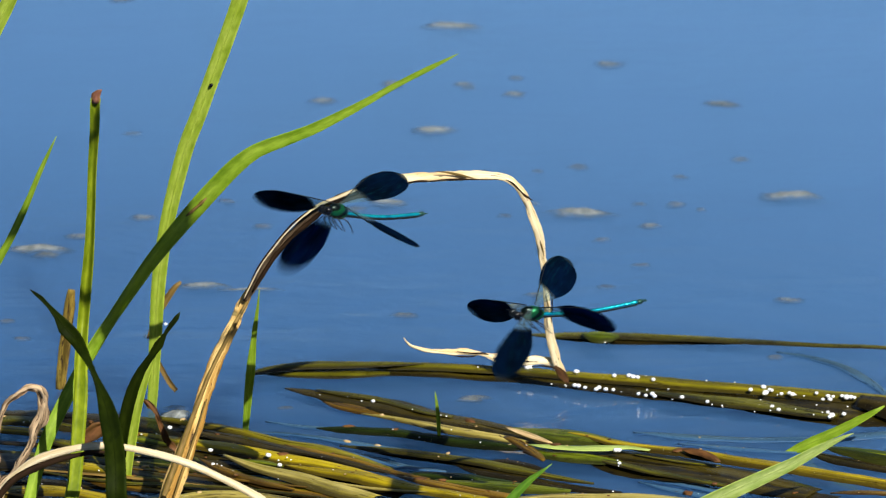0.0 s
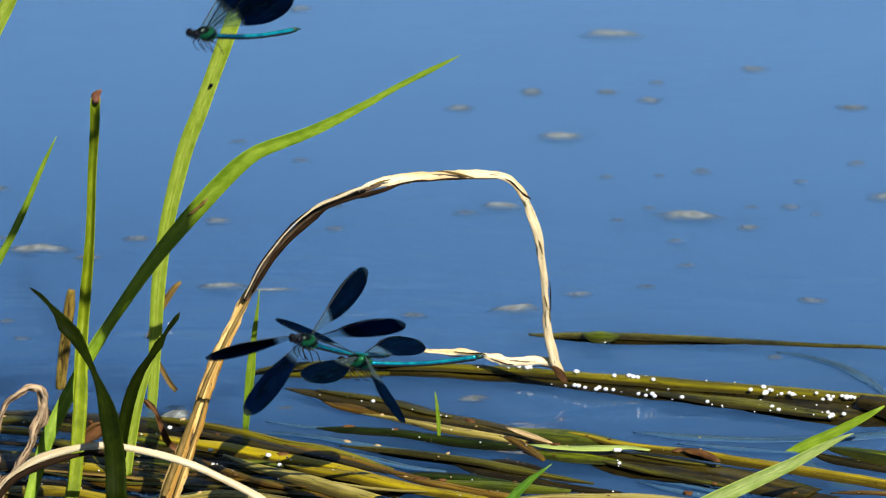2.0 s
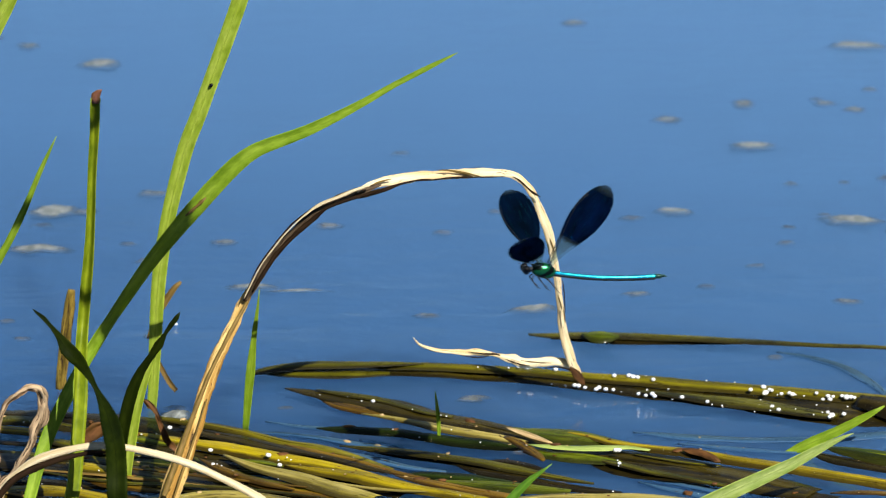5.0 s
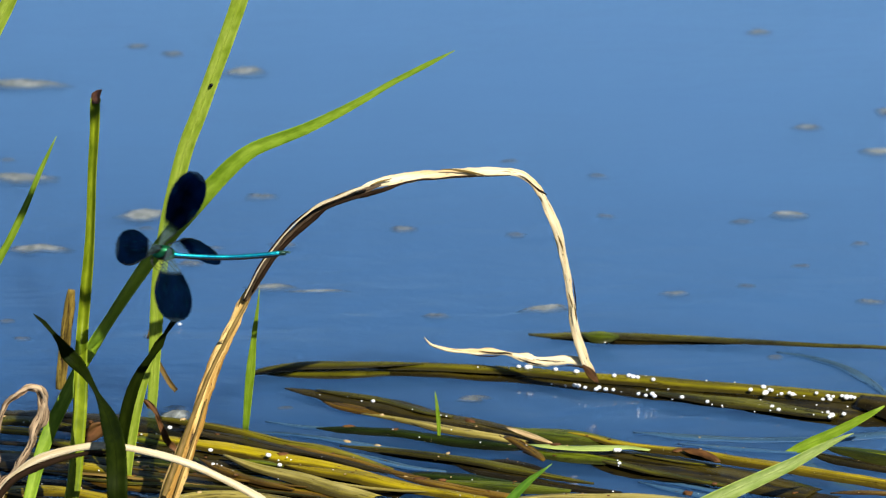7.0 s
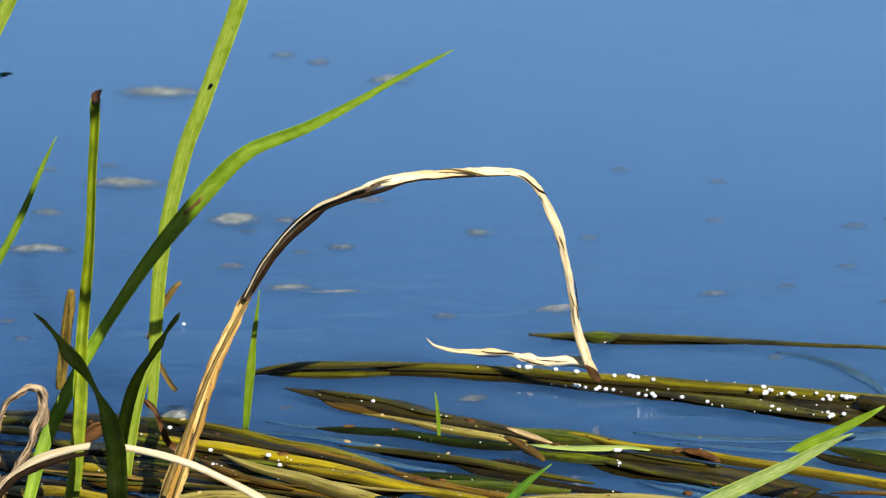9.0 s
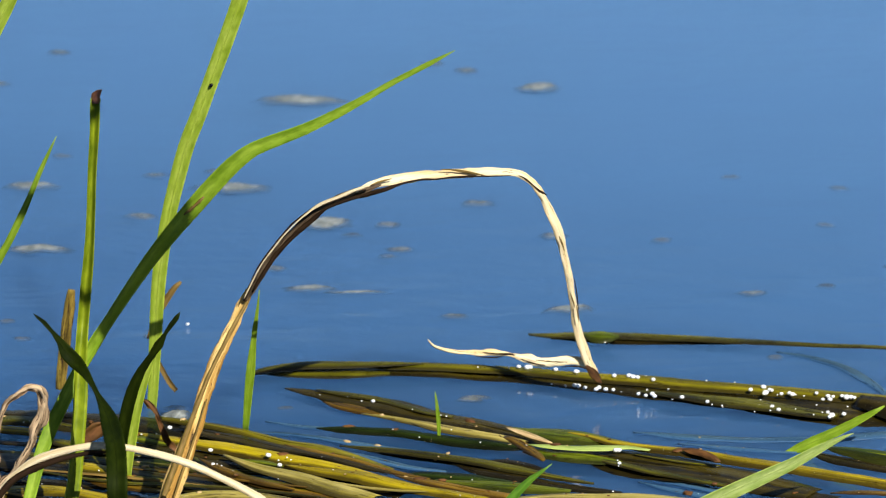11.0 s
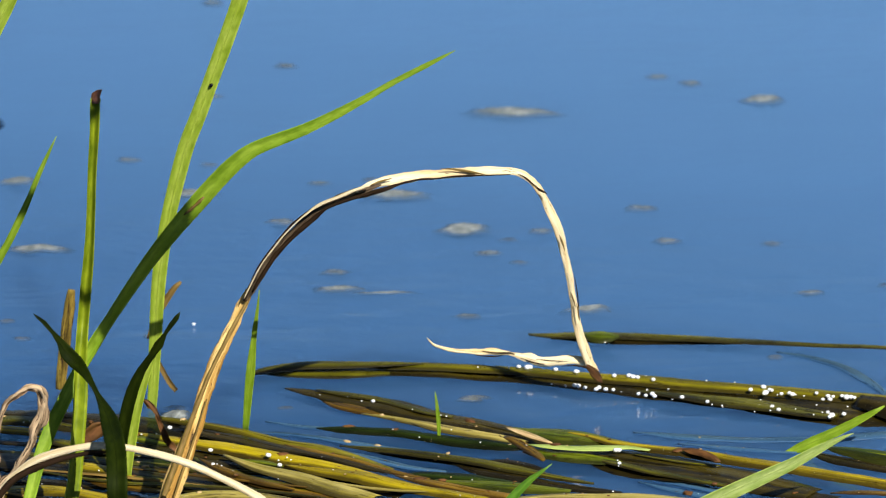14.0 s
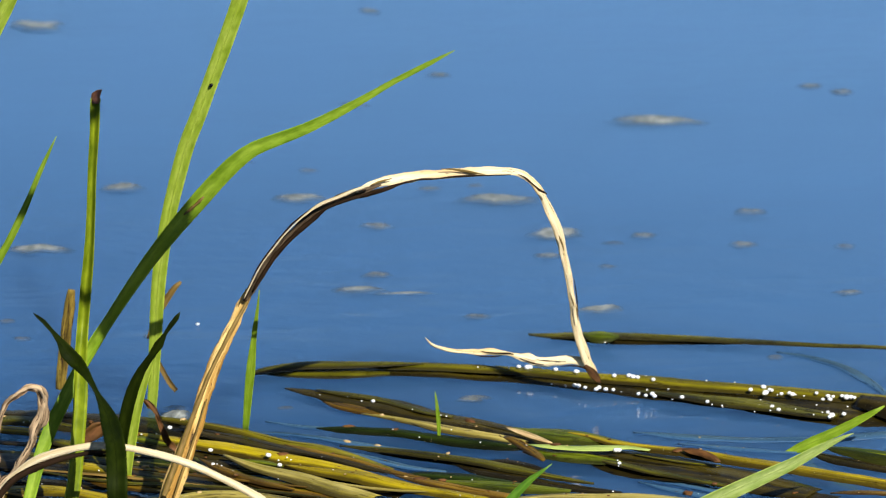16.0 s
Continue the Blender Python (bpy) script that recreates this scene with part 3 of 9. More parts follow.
def bank():
    """An unseen, overgrown near bank added behind the camera to block sky light."""
    nx, nz = 72, 14
    verts, faces, uvs = [], [], []
    for j in range(nz + 1):
        v = j / nz
        for i in range(nx + 1):
            x = -9 + 18 * i / nx
            top = 2.9 + 0.35 * noise.noise(Vector((x * 0.9, 3.1, 0))) + 0.25 * noise.noise(Vector((x * 4.0, 7.7, 0)))
            y = -3.5 - 0.7 * v - 0.02 * x * x + 0.30 * noise.noise(Vector((x * 1.6, v * 5.0, 2.0))) + 0.15 * noise.noise(Vector((x * 6.0, v * 9.0, 5.0)))
            verts.append((x, y, -0.1 + top * v))
            uvs.append((x * 0.4, v))
    w = nx + 1
    for j in range(nz):
        for i in range(nx):
            a = j * w + i
            faces.append((a, a + 1, a + w + 1, a + w))
    for back, rise in ((-6.0, 2.9), (-12.0, 3.0), (-60.0, 3.2), (-400.0, 3.4)):
        base = len(verts) - w
        for i in range(w):
            x = -9 + 18 * i / nx
            verts.append((x * (1 if back > -7 else 4 if back > -13 else 40), back - 0.02 * x * x, rise + 0.2 * noise.noise(Vector((x, back, 1)))))
            uvs.append((x * 0.4, 1 - back * 0.2))
        faces += [(base + i, base + i + 1, base + w + i + 1, base + w + i) for i in range(nx)]
    thing("backdrop", mesh_from("backdrop", verts, faces, SHADEGREEN, uvs), "unseen dark reed bank added to block sky light", "reed bank", kind="structure")


river()
bank()

# ---------- reeds ----------
tall_reed_leaf = leaf("tall_reed_leaf", [(-0.0972, 0.0758, -0.0012, 0.0032, 0), (-0.0965, 0.0758, 0.0063, 0.0034, 0), (-0.0957, 0.0758, 0.0202, 0.0041, 0), (-0.0941, 0.0758, 0.0438, 0.0047, 0), (-0.0912, 0.0758, 0.0633, 0.0048, 0), (-0.0866, 0.0758, 0.0827, 0.0052, 0), (-0.0837, 0.0758, 0.0924, 0.0052, 0), (-0.0799, 0.0758, 0.102, 0.0052, 0), (-0.0764, 0.0758, 0.1116, 0.005, 0), (-0.0722, 0.0758, 0.1231, 0.0052, 0), (-0.0688, 0.0758, 0.1326, 0.0052, 0), (-0.065, 0.0758, 0.144, 0.0053, 0), (-0.0613, 0.0758, 0.1573, 0.005, 0), (-0.0557, 0.0758, 0.1724, 0.004, 0), (-0.0491, 0.0758, 0.1893, 0.0018, 0), (-0.0454, 0.0758, 0.1986, 0.0004, 0)],
    GREEN, "tall bright green reed leaf standing in the shallow water", "leaf", fold=0.2, rib=0.07, ribmat=GREEN)
cut_reed_stem = leaf("cut_reed_stem", [(-0.1194, -0.0782, -0.0008, 0.0053, 40), (-0.1172, -0.062, 0.0136, 0.0053, 40), (-0.1159, -0.0546, 0.0203, 0.0053, 40), (-0.1154, -0.0444, 0.0297, 0.0053, 38), (-0.1148, -0.0326, 0.0406, 0.0052, 30), (-0.1142, -0.0238, 0.0489, 0.0041, 12), (-0.1135, -0.0149, 0.0572, 0.0037, 0), (-0.1122, -0.012, 0.0712, 0.0036, 0), (-0.1111, -0.012, 0.0824, 0.0032, 0), (-0.1103, -0.012, 0.0935, 0.0028, -4), (-0.1097, -0.012, 0.1082, 0.0028, 0), (-0.1089, -0.012, 0.1211, 0.0030, 6), (-0.1085, -0.012, 0.1284, 0.0032, 0), (-0.1082, -0.012, 0.1317, 0.0032, 0)],
    STALK, "green reed stem with a broken brown top", "reed", fold=1.1, thick=0.0008)
arching_reed_leaf = leaf("arching_reed_leaf", [(-0.1323, -0.0625, -0.002, 0.0028, 0), (-0.1289, -0.0478, 0.0114, 0.0037, 0), (-0.1243, -0.0324, 0.0256, 0.0043, 0), (-0.1178, -0.0199, 0.0373, 0.0044, 10), (-0.1132, -0.0118, 0.0449, 0.0044, 30), (-0.1073, -0.0029, 0.0534, 0.0072, 60), (-0.1001, 0, 0.0637, 0.0072, 57), (-0.0923, 0, 0.0749, 0.0072, 52), (-0.0843, 0, 0.0848, 0.0066, 40), (-0.0774, 0, 0.0927, 0.006, 24), (-0.071, 0, 0.0997, 0.0055, 5), (-0.0647, 0, 0.1062, 0.0053, 10), (-0.0585, 0, 0.1108, 0.0046, 10), (-0.0505, 0, 0.114, 0.0041, 5), (-0.0424, 0, 0.1171, 0.0036, 0), (-0.0326, 0, 0.1219, 0.003, 0), (-0.0229, 0, 0.1272, 0.0023, 0), (-0.014, 0, 0.1324, 0.0018, 0), (-0.0034, 0, 0.1379, 0.0016, 0), (0.005, 0, 0.1423, 0.0002, 0)],
    LIME, "long green reed leaf arching out over the water", "leaf", fold=0.18)
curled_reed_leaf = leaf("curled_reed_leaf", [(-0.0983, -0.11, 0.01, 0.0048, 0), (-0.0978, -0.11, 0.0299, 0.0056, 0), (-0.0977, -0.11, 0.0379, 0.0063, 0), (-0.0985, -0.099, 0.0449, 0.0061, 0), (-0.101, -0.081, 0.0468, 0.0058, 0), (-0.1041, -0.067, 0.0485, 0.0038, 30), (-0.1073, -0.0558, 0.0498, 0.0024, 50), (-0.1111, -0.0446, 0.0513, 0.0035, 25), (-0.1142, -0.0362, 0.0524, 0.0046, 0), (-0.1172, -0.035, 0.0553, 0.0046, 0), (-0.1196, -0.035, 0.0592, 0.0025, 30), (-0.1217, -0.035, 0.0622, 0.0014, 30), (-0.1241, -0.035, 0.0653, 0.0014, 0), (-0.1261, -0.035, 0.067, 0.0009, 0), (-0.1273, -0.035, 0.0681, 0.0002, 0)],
    SHADEGREEN, "young reed leaf with a curled tip, green darkened as if shaded", "leaf", fold=0.3, rib=0.05)
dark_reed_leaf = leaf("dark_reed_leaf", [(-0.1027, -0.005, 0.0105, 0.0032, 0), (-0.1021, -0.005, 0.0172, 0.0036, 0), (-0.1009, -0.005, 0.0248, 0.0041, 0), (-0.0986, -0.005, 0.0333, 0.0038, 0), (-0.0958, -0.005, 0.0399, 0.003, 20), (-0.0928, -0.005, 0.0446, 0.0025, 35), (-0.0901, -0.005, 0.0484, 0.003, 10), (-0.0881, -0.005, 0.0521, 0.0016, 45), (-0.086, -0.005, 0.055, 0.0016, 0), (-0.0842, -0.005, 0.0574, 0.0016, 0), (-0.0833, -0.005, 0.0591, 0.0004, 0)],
    SHADEGREEN, "twisted reed leaf, green darkened as if shaded", "leaf", fold=0.3)
bright_reed_leaf = leaf("bright_reed_leaf", [(-0.1016, -0.002, -0.002, 0.0025, 0), (-0.1008, -0.002, 0.0075, 0.0033, 0), (-0.0996, -0.002, 0.0152, 0.0036, 0), (-0.098, -0.002, 0.0237, 0.0032, 0), (-0.0961, -0.002, 0.0313, 0.0027, 0), (-0.0938, -0.002, 0.0389, 0.0022, 0), (-0.0913, -0.002, 0.0455, 0.0013, 0), (-0.0897, -0.002, 0.0502, 0.0004, 0)],
    GREEN, "bright green reed leaf among darker ones", "leaf", fold=0.3)
short_reed_leaf = leaf("short_reed_leaf", [(-0.0651, 0.0519, -0.0006, 0.0019, 0), (-0.0645, 0.0519, 0.0065, 0.0024, 0), (-0.0638, 0.0519, 0.0143, 0.0028, 0), (-0.063, 0.0519, 0.0221, 0.003, 0), (-0.0622, 0.0519, 0.0299, 0.002, 0), (-0.0614, 0.0519, 0.0367, 0.0015, 0), (-0.0606, 0.0519, 0.0425, 0.0009, 0), (-0.06, 0.0519, 0.0487, 0.0002, 0)],
    LIME, "short green reed leaf rising from the water", "leaf", fold=0.3, rib=0.05)
slim_reed_leaf = leaf("slim_reed_leaf", [(-0.1553, 0, 0.0411, 0.0027, 0), (-0.1477, 0, 0.059, 0.0027, 0), (-0.1416, 0, 0.0731, 0.0025, 0), (-0.1374, 0, 0.0806, 0.0023, 0), (-0.1336, 0, 0.0884, 0.0023, 0), (-0.1304, 0, 0.0955, 0.0018, 0), (-0.1274, 0, 0.1029, 0.0016, 0), (-0.1244, 0, 0.1094, 0.0011, 0), (-0.1215, 0, 0.1156, 0.0002, 0)],
    LIME, "slim green reed leaf with a fine tip", "leaf", fold=0.35)
leaning_reed_leaf = leaf("leaning_reed_leaf", [(-0.1724, 0.015, 0.059, 0.0047, 0), (-0.1606, 0.015, 0.0966, 0.005, 0), (-0.149, 0.015, 0.1283, 0.005, 0), (-0.1424, 0.015, 0.144, 0.0048, 0), (-0.1381, 0.015, 0.1523, 0.0046, 0), (-0.1344, 0.015, 0.1605, 0.0043, 0), (-0.1284, 0.015, 0.1742, 0.0028, 0), (-0.1228, 0.015, 0.187, 0.0004, 0)],
    GREEN, "broad green reed leaf leaning over", "leaf", fold=0.25, rib=0.05)
reed_shoot = leaf("reed_shoot", [(-0.0013, 0.0382, -0.0006, 0.0009, 0), (-0.0013, 0.0382, 0.0033, 0.0011, 0), (-0.0015, 0.0382, 0.0082, 0.0013, 0), (-0.002, 0.0382, 0.0134, 0.0011, 0), (-0.0026, 0.0382, 0.0183, 0.0002, 0)],
    LIME, "tiny green reed shoot rising from the water", "leaf", fold=0.3, step=0.002)
bowed_reed_leaf = leaf("bowed_reed_leaf", [(0.0706, -0.03, -0.0025, 0.0046, 0), (0.0812, -0.03, 0.003, 0.005, 0), (0.0918, -0.03, 0.0083, 0.0048, 0), (0.1006, -0.03, 0.0126, 0.0044, 0), (0.1094, -0.03, 0.0169, 0.0037, 0), (0.1164, -0.03, 0.021, 0.003, 0), (0.1226, -0.03, 0.0244, 0.0018, 0), (0.1261, -0.03, 0.0261, 0.0009, 0), (0.1287, -0.03, 0.0272, 0.0002, 0)],
    PALE, "pale green reed leaf bowed down to the water", "leaf", fold=0.3, rib=0.05)
drooping_reed_leaf = leaf("drooping_reed_leaf", [(0.107, 0.0309, -0.0043, 0.0007, 0), (0.1124, 0.0309, -0.0008, 0.0029, 0), (0.1206, 0.0309, 0.0035, 0.0035, 0), (0.1279, 0.0309, 0.0068, 0.0033, 0), (0.1342, 0.0309, 0.0103, 0.0028, 0), (0.1397, 0.0309, 0.0134, 0.0018, 0), (0.1433, 0.0309, 0.0157, 0.0006, 0)],
    LIME, "green reed leaf drooping flat on to the water", "leaf", fold=0.2, face=(0.1,-0.8,0.7), rib=0.05)
reed_leaf_tip = leaf("reed_leaf_tip", [(0.0153, -0.03, -0.0025, 0.0036, 0), (0.0198, -0.03, 0.0032, 0.0034, 0), (0.0233, -0.03, 0.0075, 0.0028, 0), (0.0277, -0.03, 0.012, 0.002, 0), (0.0316, -0.03, 0.015, 0.0009, 0), (0.0343, -0.03, 0.0171, 0.0002, 0)],
    MID, "green reed leaf tip poking up from below", "leaf", fold=0.3)
bowed_dry_leaf = leaf("bowed_dry_leaf", [(-0.1468, -0.078, 0.0009, 0.0027, 0), (-0.1391, -0.078, 0.0184, 0.0027, 0), (-0.1358, -0.078, 0.0245, 0.0021, 0), (-0.1322, -0.078, 0.0292, 0.0019, 0), (-0.1266, -0.078, 0.034, 0.0023, 0), (-0.1197, -0.078, 0.0371, 0.0025, 0), (-0.1119, -0.078, 0.0391, 0.0023, 0), (-0.1041, -0.078, 0.04, 0.0023, 0), (-0.0955, -0.078, 0.0391, 0.0021, 0), (-0.086, -0.078, 0.0369, 0.0023, 0), (-0.0766, -0.078, 0.0336, 0.0023, 0), (-0.068, -0.078, 0.0296, 0.0023, 0), (-0.0594, -0.078, 0.025, 0.0025, 0), (-0.0508, -0.078, 0.019, 0.0025, 0), (-0.0388, -0.078, 0.0102, 0.0021, 0), (-0.0302, -0.078, 0.0009, 0.0015, 0)],
    CREAM, "bleached dry reed leaf bowed in an arch", "leaf", fold=-0.1, curl=-1.0, thick=0.0008, rough=0.0003, face=(0,-0.75,0.65))
crumpled_dry_leaf = leaf("crumpled_dry_leaf", [(-0.1409, -0.04, 0.0058, 0.0039, 0), (-0.1377, -0.04, 0.0129, 0.0035, 15), (-0.1341, -0.04, 0.0174, 0.0032, -20), (-0.131, -0.04, 0.0223, 0.0026, 20), (-0.1287, -0.04, 0.0273, 0.0025, -15), (-0.127, -0.04, 0.0319, 0.0039, 25), (-0.1254, -0.04, 0.0353, 0.0042, -20), (-0.1244, -0.04, 0.0398, 0.0035, 15), (-0.1249, -0.04, 0.0435, 0.0039, -20), (-0.1262, -0.04, 0.0457, 0.0032, 20), (-0.1294, -0.04, 0.0453, 0.0021, -35), (-0.1326, -0.04, 0.0435, 0.0023, 20), (-0.1355, -0.04, 0.0409, 0.0021, -25), (-0.1375, -0.04, 0.0379, 0.0019, 20), (-0.1392, -0.04, 0.0319, 0.0019, 10), (-0.1397, -0.04, 0.0245, 0.0021, 0), (-0.1394, -0.04, 0.0152, 0.0021, 0)],
    CRUMPLED, "crumpled brown dry reed leaf hanging over itself", "leaf", fold=-0.2, curl=-0.4, rough=0.0011, step=0.0008, thick=0.0005)
brown_stub = leaf("brown_stub", [(-0.1287, 0.0949, -0.0012, 0.0032, 0), (-0.1278, 0.0949, 0.008, 0.0038, 0), (-0.1266, 0.0949, 0.018, 0.0038, 0), (-0.1255, 0.0949, 0.0259, 0.0036, 0), (-0.1247, 0.0949, 0.0319, 0.003, 0), (-0.1242, 0.0949, 0.0351, 0.0023, 0)],
    STUB, "brown broken reed stub standing in the water", "reed", curl=-1.3, fold=-0.1, thick=0.001, rough=0.0005, step=0.002)
brown_twig_upper = leaf("dead_reed_scrap", [(-0.0986, 0.0889, 0.0199, 0.0011, 0), (-0.0966, 0.0889, 0.0259, 0.0015, 0), (-0.0935, 0.0889, 0.0318, 0.0023, 0), (-0.0912, 0.0889, 0.0354, 0.0021, 0), (-0.0893, 0.0889, 0.0381, 0.0019, 0), (-0.0874, 0.0889, 0.0399, 0.0011, 0)],
    STRAWWET, "brown dead reed piece stuck against a leaf", "reed", curl=1.0, rough=0.0002, thick=0.0006, step=0.002)
brown_twig_lower = leaf("dead_reed_scrap", [(-0.0958, 0.0841, 0.0155, 0.0009, 0), (-0.0944, 0.0841, 0.0119, 0.0015, 0), (-0.0925, 0.0841, 0.008, 0.0017, 0), (-0.0909, 0.0841, 0.0052, 0.0017, 0), (-0.0892, 0.0841, 0.0032, 0.0015, 0)],
    STRAWWET, "brown dead reed piece drooping to the water", "reed", curl=1.0, rough=0.0002, thick=0.0006, step=0.002)
rotten_leaf_scrap = leaf("rotten_leaf_scrap", [(-0.1161, -0.008, 0.0153, 0.0018, 0), (-0.1139, -0.008, 0.0176, 0.004, 0), (-0.1112, -0.008, 0.0199, 0.005, 0), (-0.1085, -0.008, 0.0216, 0.0043, 0), (-0.1056, -0.008, 0.0233, 0.0018, 0)],
    ROT, "rotten brown leaf scrap caught among stems", "leaf", curl=0.5, rough=0.0016, thick=0.0005, step=0.0015)
rotten_leaf_strip = leaf("rotten_leaf_strip", [(-0.0957, 0.004, 0.0269, 0.0007, 0), (-0.0943, 0.004, 0.0257, 0.0023, 30), (-0.0923, 0.004, 0.0234, 0.0018, -30), (-0.0909, 0.004, 0.0204, 0.0016, 20), (-0.0899, 0.004, 0.0166, 0.0018, -25), (-0.0883, 0.004, 0.0131, 0.0022, 20), (-0.0862, 0.004, 0.0106, 0.0022, -20), (-0.084, 0.004, 0.0085, 0.0009, 0)],
    ROT, "dark rotten leaf strip hanging between stems", "leaf", curl=0.4, rough=0.0009, thick=0.0004, step=0.0012)
# leaves above the view, which shade the ones below
leaf("overhanging_reed_leaf", [(-0.46, -0.2, 0., 0.004, 0.), (-0.454, -0.2, 0.12, 0.0152, 0.), (-0.44, -0.22, 0.36, 0.0047, 0.), (-0.3426, -0.2253, 0.3555, 0.0047, 0.), (-0.2452, -0.2307, 0.351, 0.0047, 0.), (-0.1477, -0.236, 0.3466, 0.0047, 0.), (-0.0503, -0.2414, 0.3421, 0.0047, 0.), (0.0081, -0.2446, 0.3394, 0.0047, 0.), (0.0471, -0.2467, 0.3376, 0.0047, 0.), (0.0357, -0.2286, 0.3165, 0.019, 0.), (0.042, -0.2316, 0.3272, 0.019, 0.), (0.0531, -0.2377, 0.3447, 0.019, 0.), (0.068, -0.2467, 0.3674, 0.019, 0.), (0.0767, -0.2467, 0.3781, 0.0161, 0.)],
    MID, "tall green reed leaf arching high overhead", "leaf", face=(0.4, -0.34, 0.85), fold=0.1)
swaying_leaf = leaf("overhanging_reed_leaf", [(-0.5, -0.16, 0., 0.004, 0.), (-0.494, -0.16, 0.12, 0.0094, 0.), (-0.48, -0.18, 0.36, 0.0071, 0.), (-0.3823, -0.1891, 0.3593, 0.0071, 0.), (-0.2846, -0.1983, 0.3586, 0.0071, 0.), (-0.1869, -0.2074, 0.3579, 0.0071, 0.), (-0.0892, -0.2165, 0.3572, 0.0071, 0.), (-0.0306, -0.222, 0.3567, 0.0071, 0.), (0.0085, -0.2256, 0.3565, 0.0071, 0.), (-0.0029, -0.2076, 0.3354, 0.0066, 0.), (0.007, -0.2136, 0.3443, 0.0066, 0.), (0.0177, -0.2196, 0.3616, 0.0064, 0.), (0.0265, -0.2256, 0.377, 0.0058, 0.), (0.0308, -0.2256, 0.3831, 0.005, 0.)],
    MID, "tall green reed leaf leaning high overhead", "leaf", face=(0.4, -0.34, 0.85), fold=0.1)

# ---------- the withered reed that arches over the water ----------
dry_reed = tagged(new("dry_reed"), "withered straw-coloured reed bent in an arch over the water", "reed")
reed_weathered_stem = part("weathered_stem", strap_mesh("weathered_stem", [(-0.0630, -0.0010, 0.0614, 0.0011, 0), (-0.0614, -0.0010, 0.0644, 0.0025, 0), (-0.0592, -0.0010, 0.0680, 0.0028, 0), (-0.0565, -0.0010, 0.0725, 0.0027, 0), (-0.0534, -0.0010, 0.0771, 0.0027, 0), (-0.0491, -0.0010, 0.0824, 0.0028, 0), (-0.0453, -0.0010, 0.0865, 0.0028, 0), (-0.0406, -0.0010, 0.0907, 0.0028, 0), (-0.0363, -0.0010, 0.0937, 0.0025, 0), (-0.0317, -0.0010, 0.0958, 0.0027, 0), (-0.0271, -0.0010, 0.0976, 0.0026, 0), (-0.0230, -0.0010, 0.0991, 0.0018, 0), (-0.0195, -0.0010, 0.1001, 0.0006, 0)],
    GREYREED, (0.05, -1, 0.4), thick=0.0006, step=0.0012, rough=0.0007, seed=4, origin=(-0.0909, -0.084, 0.0022), fold=-0.15, curl=-0.7), dry_reed, "", Matrix.Translation((-0.0909, -0.084, 0.0022)))
reed_stem = part("stem", strap_mesh("stem", [(-0.0909, -0.084, 0.0022, 0.0068, 0), (-0.0858, -0.065, 0.0147, 0.0066, 0), (-0.0837, -0.0581, 0.0193, 0.0065, 0), (-0.0814, -0.0509, 0.0242, 0.006, 0), (-0.079, -0.0433, 0.0294, 0.0054, 0), (-0.0769, -0.0365, 0.0341, 0.005, 0), (-0.0747, -0.0285, 0.0396, 0.0046, 0), (-0.0722, -0.0202, 0.0455, 0.0043, 0), (-0.0693, -0.013, 0.0506, 0.0043, 0), (-0.0665, -0.0063, 0.0554, 0.0037, 0), (-0.0638, 0, 0.0599, 0.0033, 0), (-0.0616, 0, 0.0645, 0.0026, 0)],
    GOLDREED, (0.05, -1, 0.4), thick=0.0006, step=0.0012, rough=0.0007, seed=4, origin=(-0.0909, -0.084, 0.0022), fold=-0.15, curl=-0.7), dry_reed, "", Matrix.Translation((-0.0909, -0.084, 0.0022)))
reed_crown = part("crown", strap_mesh("crown", [(-0.0270, -0.0017, 0.0982, 0.0011, 0), (-0.0239, 0.0022, 0.0983, 0.0024, 0), (-0.0195, 0.0076, 0.0985, 0.0030, 0), (-0.0151, 0.0130, 0.0978, 0.0034, 0), (-0.0106, 0.0184, 0.0969, 0.0035, 0), (-0.0061, 0.0239, 0.0959, 0.0033, 4), (-0.0016, 0.0293, 0.0946, 0.0032, -4), (0.0029, 0.0347, 0.0933, 0.0031, 6), (0.0075, 0.0401, 0.0921, 0.0032, -3), (0.0121, 0.0456, 0.0907, 0.0033, 4), (0.0167, 0.0510, 0.0892, 0.0032, 0), (0.0213, 0.0564, 0.0875, 0.0029, 3), (0.0241, 0.0581, 0.0866, 0.0026, 0), (0.0269, 0.0590, 0.0852, 0.0025, 0), (0.0293, 0.0597, 0.0830, 0.0024, 0), (0.0314, 0.0604, 0.0805, 0.0024, 0), (0.0329, 0.0611, 0.0782, 0.0019, 0)],
    REEDMAT, (0.15, -0.9, 0.6), thick=0.0006, step=0.0012, rough=0.0004, seed=5, origin=(-0.0256, 0.0020, 0.0978), fold=-0.12, curl=-0.6), dry_reed, "", Matrix.Translation((-0.0256, 0.0020, 0.0978)))
